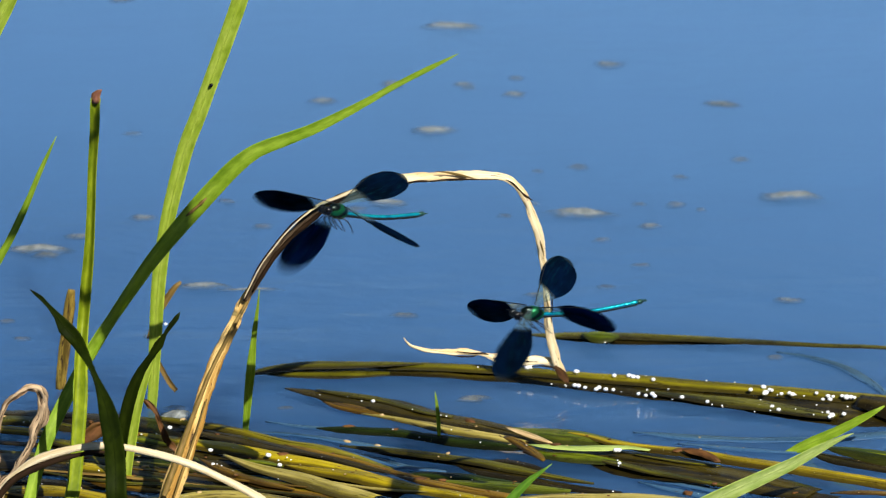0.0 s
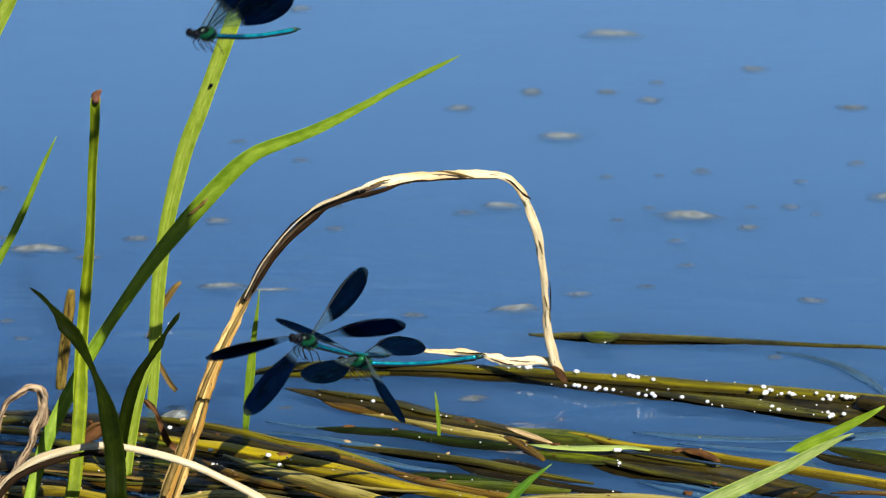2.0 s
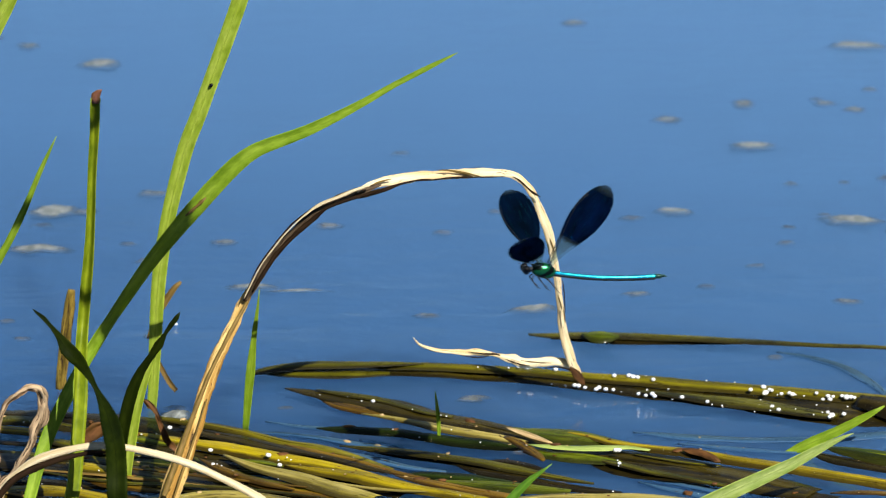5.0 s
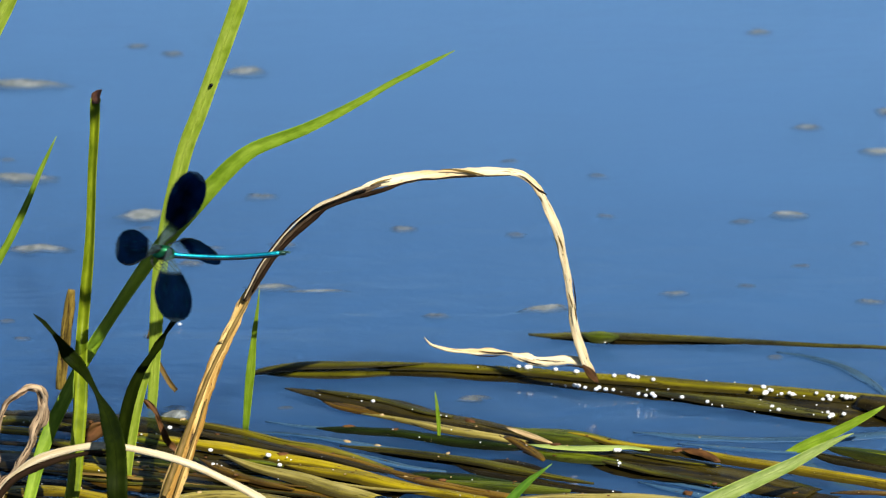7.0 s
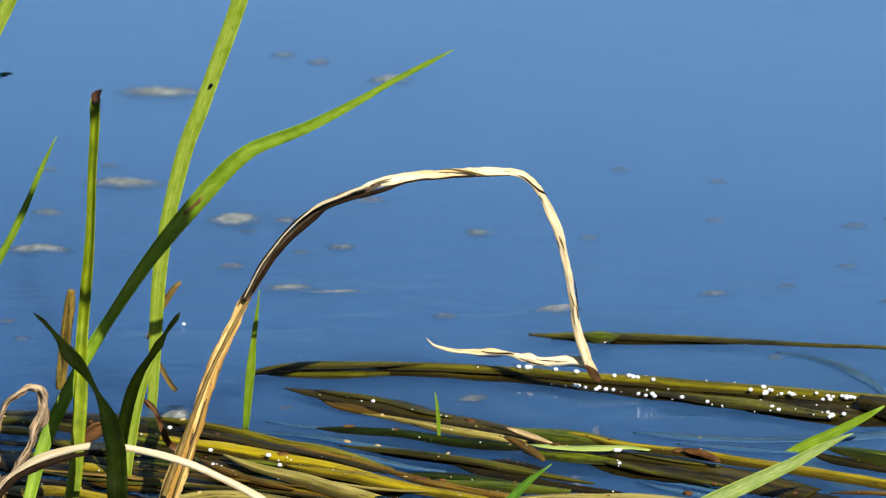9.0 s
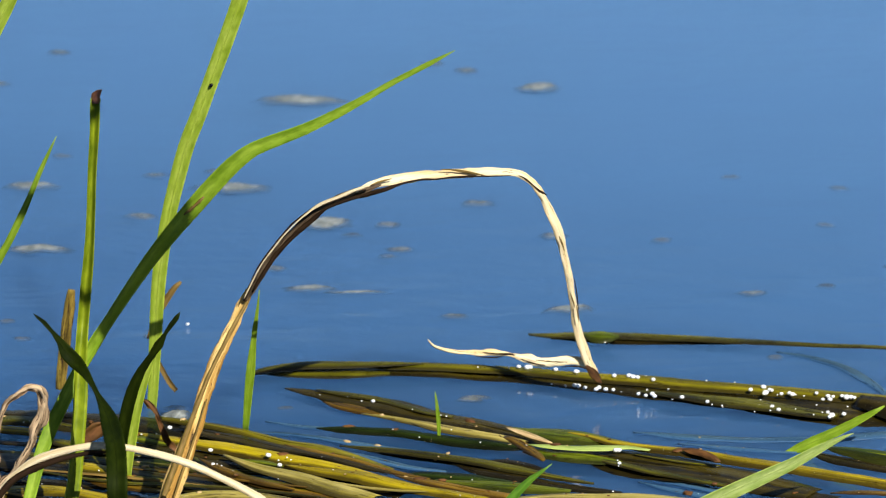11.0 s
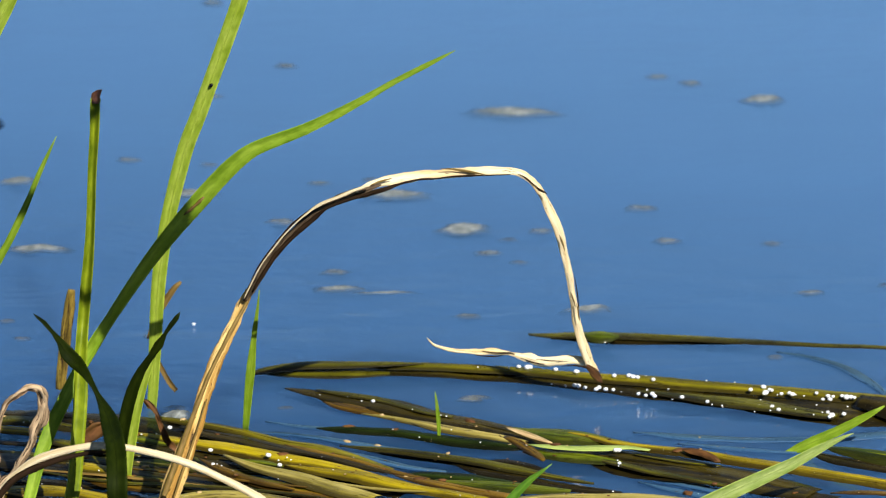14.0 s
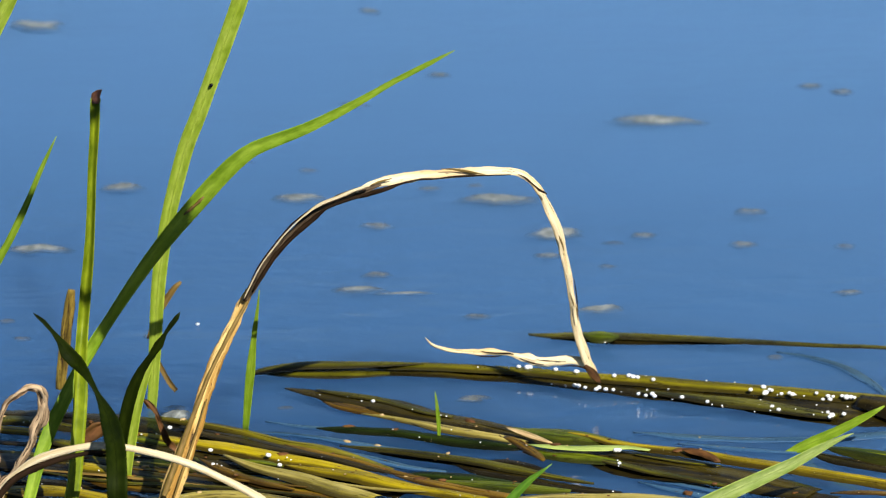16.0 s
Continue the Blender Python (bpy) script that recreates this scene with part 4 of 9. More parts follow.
reed_hanging_blade = part("hanging_blade", strap_mesh("hanging_blade", [(0.0276, 0.0592, 0.0849, 0.0015, 0), (0.0295, 0.0598, 0.0830, 0.0023, 0), (0.0312, 0.0603, 0.0807, 0.0025, 0), (0.0329, 0.0612, 0.0777, 0.0028, 0), (0.0347, 0.0624, 0.0735, 0.0031, 4), (0.0364, 0.0634, 0.0700, 0.0034, -3), (0.0380, 0.0645, 0.0662, 0.0036, 3), (0.0393, 0.0659, 0.0611, 0.0032, -3), (0.0403, 0.0673, 0.0562, 0.0028, 3), (0.0415, 0.0688, 0.0509, 0.0027, -3), (0.0424, 0.0701, 0.0462, 0.0028, 4), (0.0432, 0.0716, 0.0406, 0.0028, -3), (0.0441, 0.0732, 0.0348, 0.0027, 3), (0.0451, 0.0747, 0.0294, 0.0030, -3), (0.0463, 0.0762, 0.0240, 0.0034, 3), (0.0481, 0.0777, 0.0186, 0.0038, 0), (0.0497, 0.0789, 0.0142, 0.0038, 0), (0.0512, 0.0798, 0.0110, 0.0030, 8), (0.0528, 0.0806, 0.0079, 0.0009, 12)],
    REEDMAT, (0.32, -0.8, 0.6), thick=0.0006, step=0.0012, rough=0.0004, seed=13, origin=(0.0265, 0.0601, 0.0854), fold=-0.15, curl=-0.5), dry_reed, "", Matrix.Translation((0.0265, 0.0601, 0.0854)))
reed_curled_tip = part("curled_tip", strap_mesh("curled_tip", [(0.0511, 0.0798, 0.0103, 0.0012, 0), (0.0500, 0.0798, 0.0123, 0.0022, 8), (0.0474, 0.0798, 0.0139, 0.0028, -12), (0.0437, 0.0798, 0.0150, 0.0026, 10), (0.0390, 0.0798, 0.0143, 0.0028, -14), (0.0333, 0.0798, 0.0142, 0.0033, 12), (0.0295, 0.0798, 0.0151, 0.0029, -16), (0.0265, 0.0798, 0.0160, 0.0022, 25), (0.0234, 0.0798, 0.0170, 0.0015, 40), (0.0204, 0.0798, 0.0175, 0.0017, 20), (0.0165, 0.0798, 0.0175, 0.0026, -16), (0.0127, 0.0798, 0.0177, 0.0022, 14), (0.0089, 0.0798, 0.0176, 0.0015, -10), (0.0031, 0.0798, 0.0182, 0.0013, 8), (-0.0007, 0.0798, 0.0192, 0.0009, 0), (-0.0029, 0.0798, 0.0202, 0.0007, 0), (-0.0049, 0.0798, 0.0224, 0.0002, 0)],
    REEDMAT, (0.05, -1, 0.4), thick=0.0006, step=0.0012, rough=0.0007, seed=10, origin=(0.0516, 0.0798, 0.0094), fold=-0.3, curl=-0.6), dry_reed, "", Matrix.Translation((0.0516, 0.0798, 0.0094)))
# highlight on the upper edge, painted by a pale strap
part("pale_edge", strap_mesh("pale_edge", [(-0.0631, -0.0034, 0.0629, 0.0002, 0), (-0.0620, -0.0034, 0.0652, 0.0004, 0), (-0.0601, -0.0034, 0.0691, 0.0004, 0), (-0.0577, -0.0034, 0.0738, 0.0004, 0), (-0.0545, -0.0034, 0.0784, 0.0004, 0), (-0.0506, -0.0034, 0.0835, 0.0004, 0), (-0.0468, -0.0034, 0.0877, 0.0004, 0), (-0.0424, -0.0034, 0.0916, 0.0006, 0), (-0.0381, -0.0034, 0.0946, 0.0010, 0), (-0.0328, -0.0034, 0.0968, 0.0010, 0), (-0.0275, -0.0034, 0.0990, 0.0010, 0), (-0.0230, -0.0034, 0.1007, 0.0007, 0)],
    CREAM, (0.05, -1, 0.4), -0.05, 0.0004, 0.0012, -0.5, 0.0006, 8), dry_reed, "pale edge of the withered reed, its highlight put in as cream")
part("broken_margin", strap_mesh("broken_margin", [(-0.0833, -0.0643, 0.0167, 0.0005, 0), (-0.0812, -0.0566, 0.0219, 0.0007, 0), (-0.0786, -0.0484, 0.0274, 0.0007, 0), (-0.0764, -0.0409, 0.0326, 0.0005, 0), (-0.0739, -0.0315, 0.0391, 0.0004, 0)],
    STRAWWET, (0.05, -1, 0.1), -0.05, 0.0005, 0.002, -0.6, 0.0002, 5), dry_reed, "dark brown margin of the withered reed")
part("dark_margin", strap_mesh("dark_margin", [(-0.0606, -0.0030, 0.0693, 0.0002, 0), (-0.0584, -0.0030, 0.0734, 0.0005, 0), (-0.0551, -0.0030, 0.0783, 0.0005, 0), (-0.0513, -0.0030, 0.0833, 0.0005, 0), (-0.0476, -0.0030, 0.0876, 0.0005, 0), (-0.0434, -0.0030, 0.0911, 0.0005, 0), (-0.0395, -0.0030, 0.0941, 0.0003, 0)],
    STRAWDARK, (0.05, -1, 0.1), -0.05, 0.0005, 0.0015, -0.6, 0.0003, 8), dry_reed, "dark upper margin of the withered reed")
part("mouldy_fold", strap_mesh("mouldy_fold", [(-0.0604, -0.0026, 0.0649, 0.0005, 0), (-0.0584, -0.0026, 0.0683, 0.0012, 0), (-0.0555, -0.0026, 0.0731, 0.0014, 0), (-0.0526, -0.0026, 0.0776, 0.0014, 0), (-0.0481, -0.0026, 0.0825, 0.0014, 0), (-0.0442, -0.0026, 0.0862, 0.0016, 0), (-0.0399, -0.0026, 0.0899, 0.0014, 0), (-0.0370, -0.0026, 0.0925, 0.0009, 0), (-0.0327, -0.0026, 0.0944, 0.0009, 0), (-0.0283, -0.0026, 0.0960, 0.0011, 0), (-0.0238, -0.0026, 0.0973, 0.0009, 0), (-0.0185, -0.0026, 0.0990, 0.0003, 0)],
    STRAWDARK, (0.05, -1, 0.1), -0.05, 0.0005, 0.002, -0.6, 0.0002, 5), dry_reed, "dark fold along the underside")
# the crease, and the shade on the left facet, laid on in brown
part("dark_crease", strap_mesh("dark_crease", [(-0.0865, -0.0638, 0.0170, 0.0016, 0), (-0.0840, -0.0560, 0.0223, 0.0019, 0), (-0.0813, -0.0475, 0.0280, 0.0019, 0), (-0.0789, -0.0398, 0.0334, 0.0016, 0), (-0.0760, -0.0313, 0.0392, 0.0012, 0), (-0.0729, -0.0228, 0.0452, 0.0011, 0), (-0.0691, -0.0145, 0.0511, 0.0012, 0), (-0.0654, -0.0069, 0.0565, 0.0013, 0), (-0.0619, -0.0015, 0.0615, 0.0009, 0)],
    STRAWWET, (0.05, -1, 0.1), -0.05, 0.0005, 0.002, -0.6, 0.0002, 5), dry_reed, "brown crease and shaded left facet of the withered reed")
part("dark_crack", strap_mesh("dark_crack", [(-0.0005, 0.0286, 0.0963, 0.0002, 0), (0.0029, 0.0327, 0.0950, 0.0005, 0), (0.0062, 0.0366, 0.0933, 0.0009, 0), (0.0095, 0.0405, 0.0915, 0.0009, 0), (0.0120, 0.0436, 0.0902, 0.0005, 0), (0.0139, 0.0457, 0.0892, 0.0002, 0)],
    STRAWWET, (0.05, -1, 0.1), -0.05, 0.0004, 0.0015, -0.5, 0.00025, 6, (-0.0256, 0.0020, 0.0978)), reed_crown, "brown crack along the withered reed")
part("dark_crack", strap_mesh("dark_crack", [(-0.0230, 0.0013, 0.0990, 0.0002, 0), (-0.0207, 0.0041, 0.0991, 0.0006, 0), (-0.0186, 0.0067, 0.0990, 0.0006, 0), (-0.0161, 0.0097, 0.0988, 0.0002, 0)],
    STRAWWET, (0.05, -1, 0.1), -0.05, 0.0004, 0.0015, -0.5, 0.00025, 6, (-0.0256, 0.0020, 0.0978)), reed_crown, "brown crack along the withered reed")
# shade under the rolled margin, laid on as a dark strap
part("dark_underside", strap_mesh("dark_underside", [(-0.0267, -0.0033, 0.0962, 0.0004, 0), (-0.0249, -0.0011, 0.0963, 0.0013, 0), (-0.0221, 0.0023, 0.0962, 0.0016, 0), (-0.0186, 0.0067, 0.0959, 0.0015, 0), (-0.0151, 0.0110, 0.0959, 0.0011, 0), (-0.0124, 0.0143, 0.0959, 0.0007, 0), (-0.0088, 0.0186, 0.0955, 0.0005, 0), (-0.0058, 0.0223, 0.0948, 0.0007, 0), (-0.0022, 0.0266, 0.0936, 0.0005, 0), (0.0020, 0.0316, 0.0927, 0.0005, 0), (0.0051, 0.0353, 0.0918, 0.0007, 0), (0.0084, 0.0392, 0.0908, 0.0007, 0), (0.0120, 0.0436, 0.0896, 0.0005, 0), (0.0157, 0.0479, 0.0884, 0.0004, 0), (0.0198, 0.0527, 0.0871, 0.0003, 0), (0.0222, 0.0555, 0.0864, 0.0002, 0)],
    STRAWDARK, (0.05, -1, 0.1), -0.05, 0.0004, 0.0015, -0.5, 0.00025, 6, (-0.0256, 0.0020, 0.0978)), reed_crown, "dark shaded edge of the withered reed")
part("dark_fold", strap_mesh("dark_fold", [(0.0246, 0.0559, 0.0863, 0.0002, 0), (0.0265, 0.0564, 0.0853, 0.0006, 0), (0.0283, 0.0570, 0.0836, 0.0006, 0), (0.0300, 0.0575, 0.0819, 0.0005, 0), (0.0315, 0.0580, 0.0804, 0.0009, 0), (0.0330, 0.0585, 0.0795, 0.0007, 0), (0.0341, 0.0587, 0.0788, 0.0002, 0)],
    STRAWDARK, (0.05, -1, 0.1), -0.05, 0.0004, 0.0015, -0.5, 0.00025, 6, (-0.0256, 0.0020, 0.0978)), reed_crown, "dark shaded edge of the withered reed")
part("dark_crack", strap_mesh("dark_crack", [(0.0424, 0.0695, 0.0417, 0.0002, 0), (0.0430, 0.0700, 0.0397, 0.0005, 0), (0.0436, 0.0706, 0.0378, 0.0005, 0), (0.0440, 0.0711, 0.0361, 0.0002, 0)],
    STRAWWET, (0.05, -1, 0.1), -0.05, 0.0004, 0.0015, -0.5, 0.00025, 6, (0.0265, 0.0601, 0.0854)), reed_hanging_blade, "brown crack along the withered reed")
part("dark_crack", strap_mesh("dark_crack", [(0.0444, 0.0708, 0.0372, 0.0002, 0), (0.0449, 0.0714, 0.0348, 0.0005, 0), (0.0452, 0.0720, 0.0329, 0.0005, 0), (0.0455, 0.0725, 0.0309, 0.0002, 0)],
    STRAWWET, (0.05, -1, 0.1), -0.05, 0.0004, 0.0015, -0.5, 0.00025, 6, (0.0265, 0.0601, 0.0854)), reed_hanging_blade, "brown crack along the withered reed")
part("dark_edge", strap_mesh("dark_edge", [(0.0436, 0.0680, 0.0472, 0.0002, 0), (0.0441, 0.0687, 0.0444, 0.0003, 0), (0.0446, 0.0697, 0.0408, 0.0004, 0), (0.0450, 0.0708, 0.0369, 0.0004, 0), (0.0452, 0.0714, 0.0350, 0.0002, 0)],
    STRAWDARK, (0.05, -1, 0.1), -0.05, 0.0004, 0.0015, -0.5, 0.00025, 6, (0.0265, 0.0601, 0.0854)), reed_hanging_blade, "dark shaded edge of the withered reed")
part("brown_spot", strap_mesh("brown_spot", [(0.0383, 0.0634, 0.0634, 0.0002, 0), (0.0389, 0.0640, 0.0615, 0.0007, 0), (0.0397, 0.0646, 0.0593, 0.0005, 0), (0.0401, 0.0650, 0.0576, 0.0002, 0)],
    STRAWWET, (0.05, -1, 0.1), -0.05, 0.0004, 0.0015, -0.5, 0.00025, 6, (0.0265, 0.0601, 0.0854)), reed_hanging_blade, "brown spot on the withered reed")
part("split_edge", strap_mesh("split_edge", [(0.0411, 0.0675, 0.0489, 0.0004, 0), (0.0415, 0.0678, 0.0479, 0.0007, 0), (0.0419, 0.0685, 0.0451, 0.0008, 0), (0.0425, 0.0696, 0.0414, 0.0007, 0), (0.0432, 0.0706, 0.0376, 0.0005, 0), (0.0437, 0.0714, 0.0348, 0.0002, 0)],
    CREAM, (0.05, -1, 0.1), -0.05, 0.0004, 0.0015, -0.5, 0.00025, 6, (0.0265, 0.0601, 0.0854)), reed_hanging_blade, "pale split margin of the withered reed")
part("withered_end", strap_mesh("withered_end", [(0.0481, 0.0745, 0.0146, 0.0012, 0), (0.0496, 0.0750, 0.0129, 0.0024, 0), (0.0512, 0.0755, 0.0108, 0.0030, 0), (0.0524, 0.0759, 0.0091, 0.0021, 0), (0.0534, 0.0762, 0.0078, 0.0005, 0)],
    ROT, (0.05, -1, 0.1), -0.05, 0.0004, 0.0015, -0.5, 0.0004, 6, (0.0265, 0.0601, 0.0854)), reed_hanging_blade, "dark shaded edge of the withered reed")
part("dark_crack", strap_mesh("dark_crack", [(0.0132, 0.0773, 0.0186, 0.0002, 0), (0.0155, 0.0773, 0.0182, 0.0004, 0), (0.0182, 0.0773, 0.0179, 0.0005, 0), (0.0208, 0.0773, 0.0178, 0.0007, 0), (0.0228, 0.0773, 0.0178, 0.0007, 0), (0.0243, 0.0773, 0.0174, 0.0004, 0)],
    STRAWDARK, (0.05, -1, 0.1), -0.05, 0.0004, 0.0012, -0.5, 0.0004, 6, (0.0516, 0.0798, 0.0094)), reed_curled_tip, "dark shaded edge of the withered reed")
part("dark_edge", strap_mesh("dark_edge", [(0.0109, 0.0773, 0.0173, 0.0002, 0), (0.0141, 0.0773, 0.0168, 0.0004, 0), (0.0179, 0.0773, 0.0167, 0.0004, 0), (0.0204, 0.0773, 0.0172, 0.0003, 0)],
    STRAWDARK, (0.05, -1, 0.1), -0.05, 0.0004, 0.0012, -0.5, 0.0004, 6, (0.0516, 0.0798, 0.0094)), reed_curled_tip, "dark shaded edge of the withered reed")
part("dark_edge", strap_mesh("dark_edge", [(0.0262, 0.0773, 0.0161, 0.0004, 0), (0.0284, 0.0773, 0.0152, 0.0005, 0), (0.0312, 0.0773, 0.0143, 0.0005, 0), (0.0344, 0.0773, 0.0139, 0.0002, 0)],
    STRAWDARK, (0.05, -1, 0.1), -0.05, 0.0004, 0.0012, -0.5, 0.0004, 6, (0.0516, 0.0798, 0.0094)), reed_curled_tip, "dark shaded edge of the withered reed")
part("dark_crack", strap_mesh("dark_crack", [(0.0313, 0.0773, 0.0157, 0.0002, 0), (0.0345, 0.0773, 0.0153, 0.0004, 0), (0.0389, 0.0773, 0.0150, 0.0003, 0), (0.0418, 0.0773, 0.0149, 0.0001, 0)],
    STRAWDARK, (0.05, -1, 0.1), -0.05, 0.0004, 0.0012, -0.5, 0.0004, 6, (0.0516, 0.0798, 0.0094)), reed_curled_tip, "dark shaded edge of the withered reed")
part("dark_edge", strap_mesh("dark_edge", [(0.0398, 0.0773, 0.0131, 0.0002, 0), (0.0437, 0.0773, 0.0135, 0.0004, 0), (0.0474, 0.0773, 0.0129, 0.0005, 0), (0.0493, 0.0773, 0.0117, 0.0004, 0)],
    STRAWDARK, (0.05, -1, 0.1), -0.05, 0.0004, 0.0012, -0.5, 0.0004, 6, (0.0516, 0.0798, 0.0094)), reed_curled_tip, "dark shaded edge of the withered reed")
# the bowed leaf's lower half in shade, added as a dark strap
part("shaded_underside", strap_mesh("shaded_underside", [(-0.1371, -0.0795, 0.0213, 0.0017, 0), (-0.1339, -0.0795, 0.0261, 0.0021, 0), (-0.1301, -0.0795, 0.0298, 0.0022, 0), (-0.1248, -0.0795, 0.0327, 0.0022, 0), (-0.1179, -0.0795, 0.0354, 0.0019, 0), (-0.1109, -0.0795, 0.0372, 0.0014, 0), (-0.1040, -0.0795, 0.0381, 0.0009, 0), (-0.0989, -0.0795, 0.0380, 0.0003, 0)],
    STRAWDARK, (0.05, -1, 0.3), -0.05, 0.0004, 0.0015, -0.6, 0.0002, 5, (-0.1468, -0.0780, 0.0009)), bowed_dry_leaf, "dark strap for the shaded underside of the dry leaf")
part("broken_top", strap_mesh("broken_top", [(-0.1083, -0.0138, 0.1300, 0.0021, 0), (-0.1081, -0.0138, 0.1314, 0.0032, 0), (-0.1079, -0.0138, 0.1327, 0.0028, 15), (-0.1068, -0.0138, 0.1338, 0.0016, 35), (-0.1061, -0.0138, 0.1344, 0.0004, 40)],
    REDBROWN, (0.05, -1, 0.3), -0.05, 0.0004, 0.0015, -0.6, 0.0002, 5, (-0.1194, -0.0782, -0.0008)), cut_reed_stem, "broken red-brown stem top")
part("brown_scar", strap_mesh("brown_scar", [(-0.0810, -0.0006, 0.0895, 0.0005, 0), (-0.0790, -0.0006, 0.0912, 0.0012, 0), (-0.0773, -0.0006, 0.0927, 0.0007, 0), (-0.0759, -0.0006, 0.0940, 0.0011, 0), (-0.0745, -0.0006, 0.0954, 0.0004, 0)],
    STRAWWET, (0.05, -1, 0.3), -0.05, 0.0004, 0.0015, -0.6, 0.0002, 5, (-0.1323, -0.0625, -0.0020)), arching_reed_leaf, "brown scar on the leaf")
part("dark_speck", strap_mesh("dark_speck", [(-0.0764, 0.0748, 0.1109, 0.0007, 0), (-0.0760, 0.0748, 0.1115, 0.0013, 0), (-0.0754, 0.0748, 0.1121, 0.0007, 0)],
    EYE, (0.05, -1, 0.3), -0.05, 0.0004, 0.0015, -0.6, 0.0002, 5, (-0.0972, 0.0758, -0.0012)), tall_reed_leaf, "small black speck on the leaf")

# ---------- leaves floating on the river ----------
CRESTS = []


def afloat(label, material, rows, z, dome, name):
    """A wet leaf on the water through rows of (x, y, width): domed across, with a groove along its middle, worn margins
    and slow dips along its length."""
    SEEDS[0] += 1
    seed = SEEDS[0]
    pts = spline([(x, y, z, w) for x, y, w in rows], 0.0022)
    n = len(pts)
    at = Vector((rows[0][0], rows[0][1], z))
    across = (-1.0, -0.86, -0.6, -0.3, 0.0, 0.3, 0.6, 0.86, 1.0)
    k = len(across)
    verts, uvs, faces = [], [], []
    run = 0.0
    for i, r in enumerate(pts):
        c = Vector(r[:3])
        t = Vector(pts[min(i + 1, n - 1)][:3]) - Vector(pts[max(i - 1, 0)][:3])
        t.normalize()
        side = Vector((-t.y, t.x, 0))
        if i:
            run += (c - Vector(pts[i - 1][:3])).length
        w = max(r[3], 0.0005) / 2
        dip = 0.10 * w * noise.noise(Vector((run * 55, seed * 3.3, 0)))
        lean = 0.10 * noise.noise(Vector((run * 28, seed * 5.1, 4)))
        for under in (0, 1):
            for a in across:
                worn = 1 + 0.07 * noise.noise(Vector((run * 90, seed + a, 1))) + 0.05 * noise.noise(Vector((run * 420, seed + 2 * a, 2)))
                h = 2 * dome * w * (0.62 - a * a - 0.22 * math.exp(-(a / 0.16) ** 2)) + dip + lean * w * a
                h += 0.02 * w * noise.noise(Vector((run * 200, a * 3, seed)))
                q = c + side * (a * w * worn) + Vector((0, 0, h - under * 0.0005 * (1 - 0.8 * abs(a))))
                verts.append(q - at)
                uvs.append((-a / 2 + 0.5 + seed % 5, run))
    for i in range(n - 1):
        o, q = i * 2 * k, (i + 1) * 2 * k
        for j in range(k - 1):
            faces.append((o + j + 1, o + j, q + j, q + j + 1))
            faces.append((o + k + j, o + k + j + 1, q + k + j + 1, q + k + j))
        faces.append((o, o + k, q + k, q))
        faces.append((o + 2 * k - 1, o + k - 1, q + k - 1, q + 2 * k - 1))
    for o, flip in ((0, 0), ((n - 1) * 2 * k, 1)):
        for j in range(k - 1):
            f = (o + j, o + j + 1, o + k + j + 1, o + k + j)
            faces.append(f[::-1] if flip else f)
    CRESTS.extend((r[0], r[1], z + 1.1 * dome * r[3] / 2, r[3]) for r in pts[2:-2])
    ob = thing(name, mesh_from(name, verts, faces, material, uvs), label, "leaf", "floating reed leaves", Matrix.Translation(at))
    if max(r[3] for r in pts) > 0.006:
        # the midrib stands a little proud of the groove
        strip = [(r[0], r[1], z + 2 * dome * r[3] / 2 * 0.40 + 0.0001, 0.07 * r[3] + 0.0002, 0) for r in pts[2:-2:3]]
        if len(strip) > 3:
            part("midrib", strap_mesh("midrib", strip, material, (0, -0.1, 1), -0.2, 0.0004, 0.004, -0.6, 0.0, seed, at), ob)
    return ob


afloat("olive reed leaf floating out on the open water", OLIVE, [(0.0295, 0.1497, 0.0019), (0.0383, 0.1487, 0.0064), (0.05, 0.1491, 0.0083), (0.0617, 0.1484, 0.0083), (0.0734, 0.1475, 0.0076), (0.0869, 0.1453, 0.0069), (0.1043, 0.1418, 0.0063), (0.1236, 0.1389, 0.0044), (0.1389, 0.1367, 0.0038), (0.1543, 0.1345, 0.0031)], 0.0020, 0.1, "floating_leaf")
# the olive leaf's reflection, laid in as a dark strip
afloat("dark strip laid in as the reflection of an olive leaf", SHADEMUD, [(0.0373, 0.1493, 0.0025), (0.0499, 0.1474, 0.0051), (0.0636, 0.1461, 0.0063), (0.0791, 0.1455, 0.0051), (0.0927, 0.1442, 0.0038), (0.1024, 0.1429, 0.0013)], 0.0008, 0.1, "floating_leaf")
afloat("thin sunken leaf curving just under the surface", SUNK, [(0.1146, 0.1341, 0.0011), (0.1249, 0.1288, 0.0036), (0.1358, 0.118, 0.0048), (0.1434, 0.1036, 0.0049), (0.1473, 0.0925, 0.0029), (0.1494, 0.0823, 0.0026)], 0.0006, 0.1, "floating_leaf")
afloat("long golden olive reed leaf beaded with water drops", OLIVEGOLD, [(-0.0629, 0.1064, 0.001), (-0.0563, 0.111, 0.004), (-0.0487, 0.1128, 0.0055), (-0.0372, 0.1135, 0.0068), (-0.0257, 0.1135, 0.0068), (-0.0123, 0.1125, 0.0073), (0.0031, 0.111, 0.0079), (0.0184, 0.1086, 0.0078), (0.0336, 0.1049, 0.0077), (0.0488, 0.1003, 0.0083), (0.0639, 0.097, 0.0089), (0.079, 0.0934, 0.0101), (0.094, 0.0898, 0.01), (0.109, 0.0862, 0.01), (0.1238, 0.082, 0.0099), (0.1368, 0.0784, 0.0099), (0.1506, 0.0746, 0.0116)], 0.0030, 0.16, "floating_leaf")
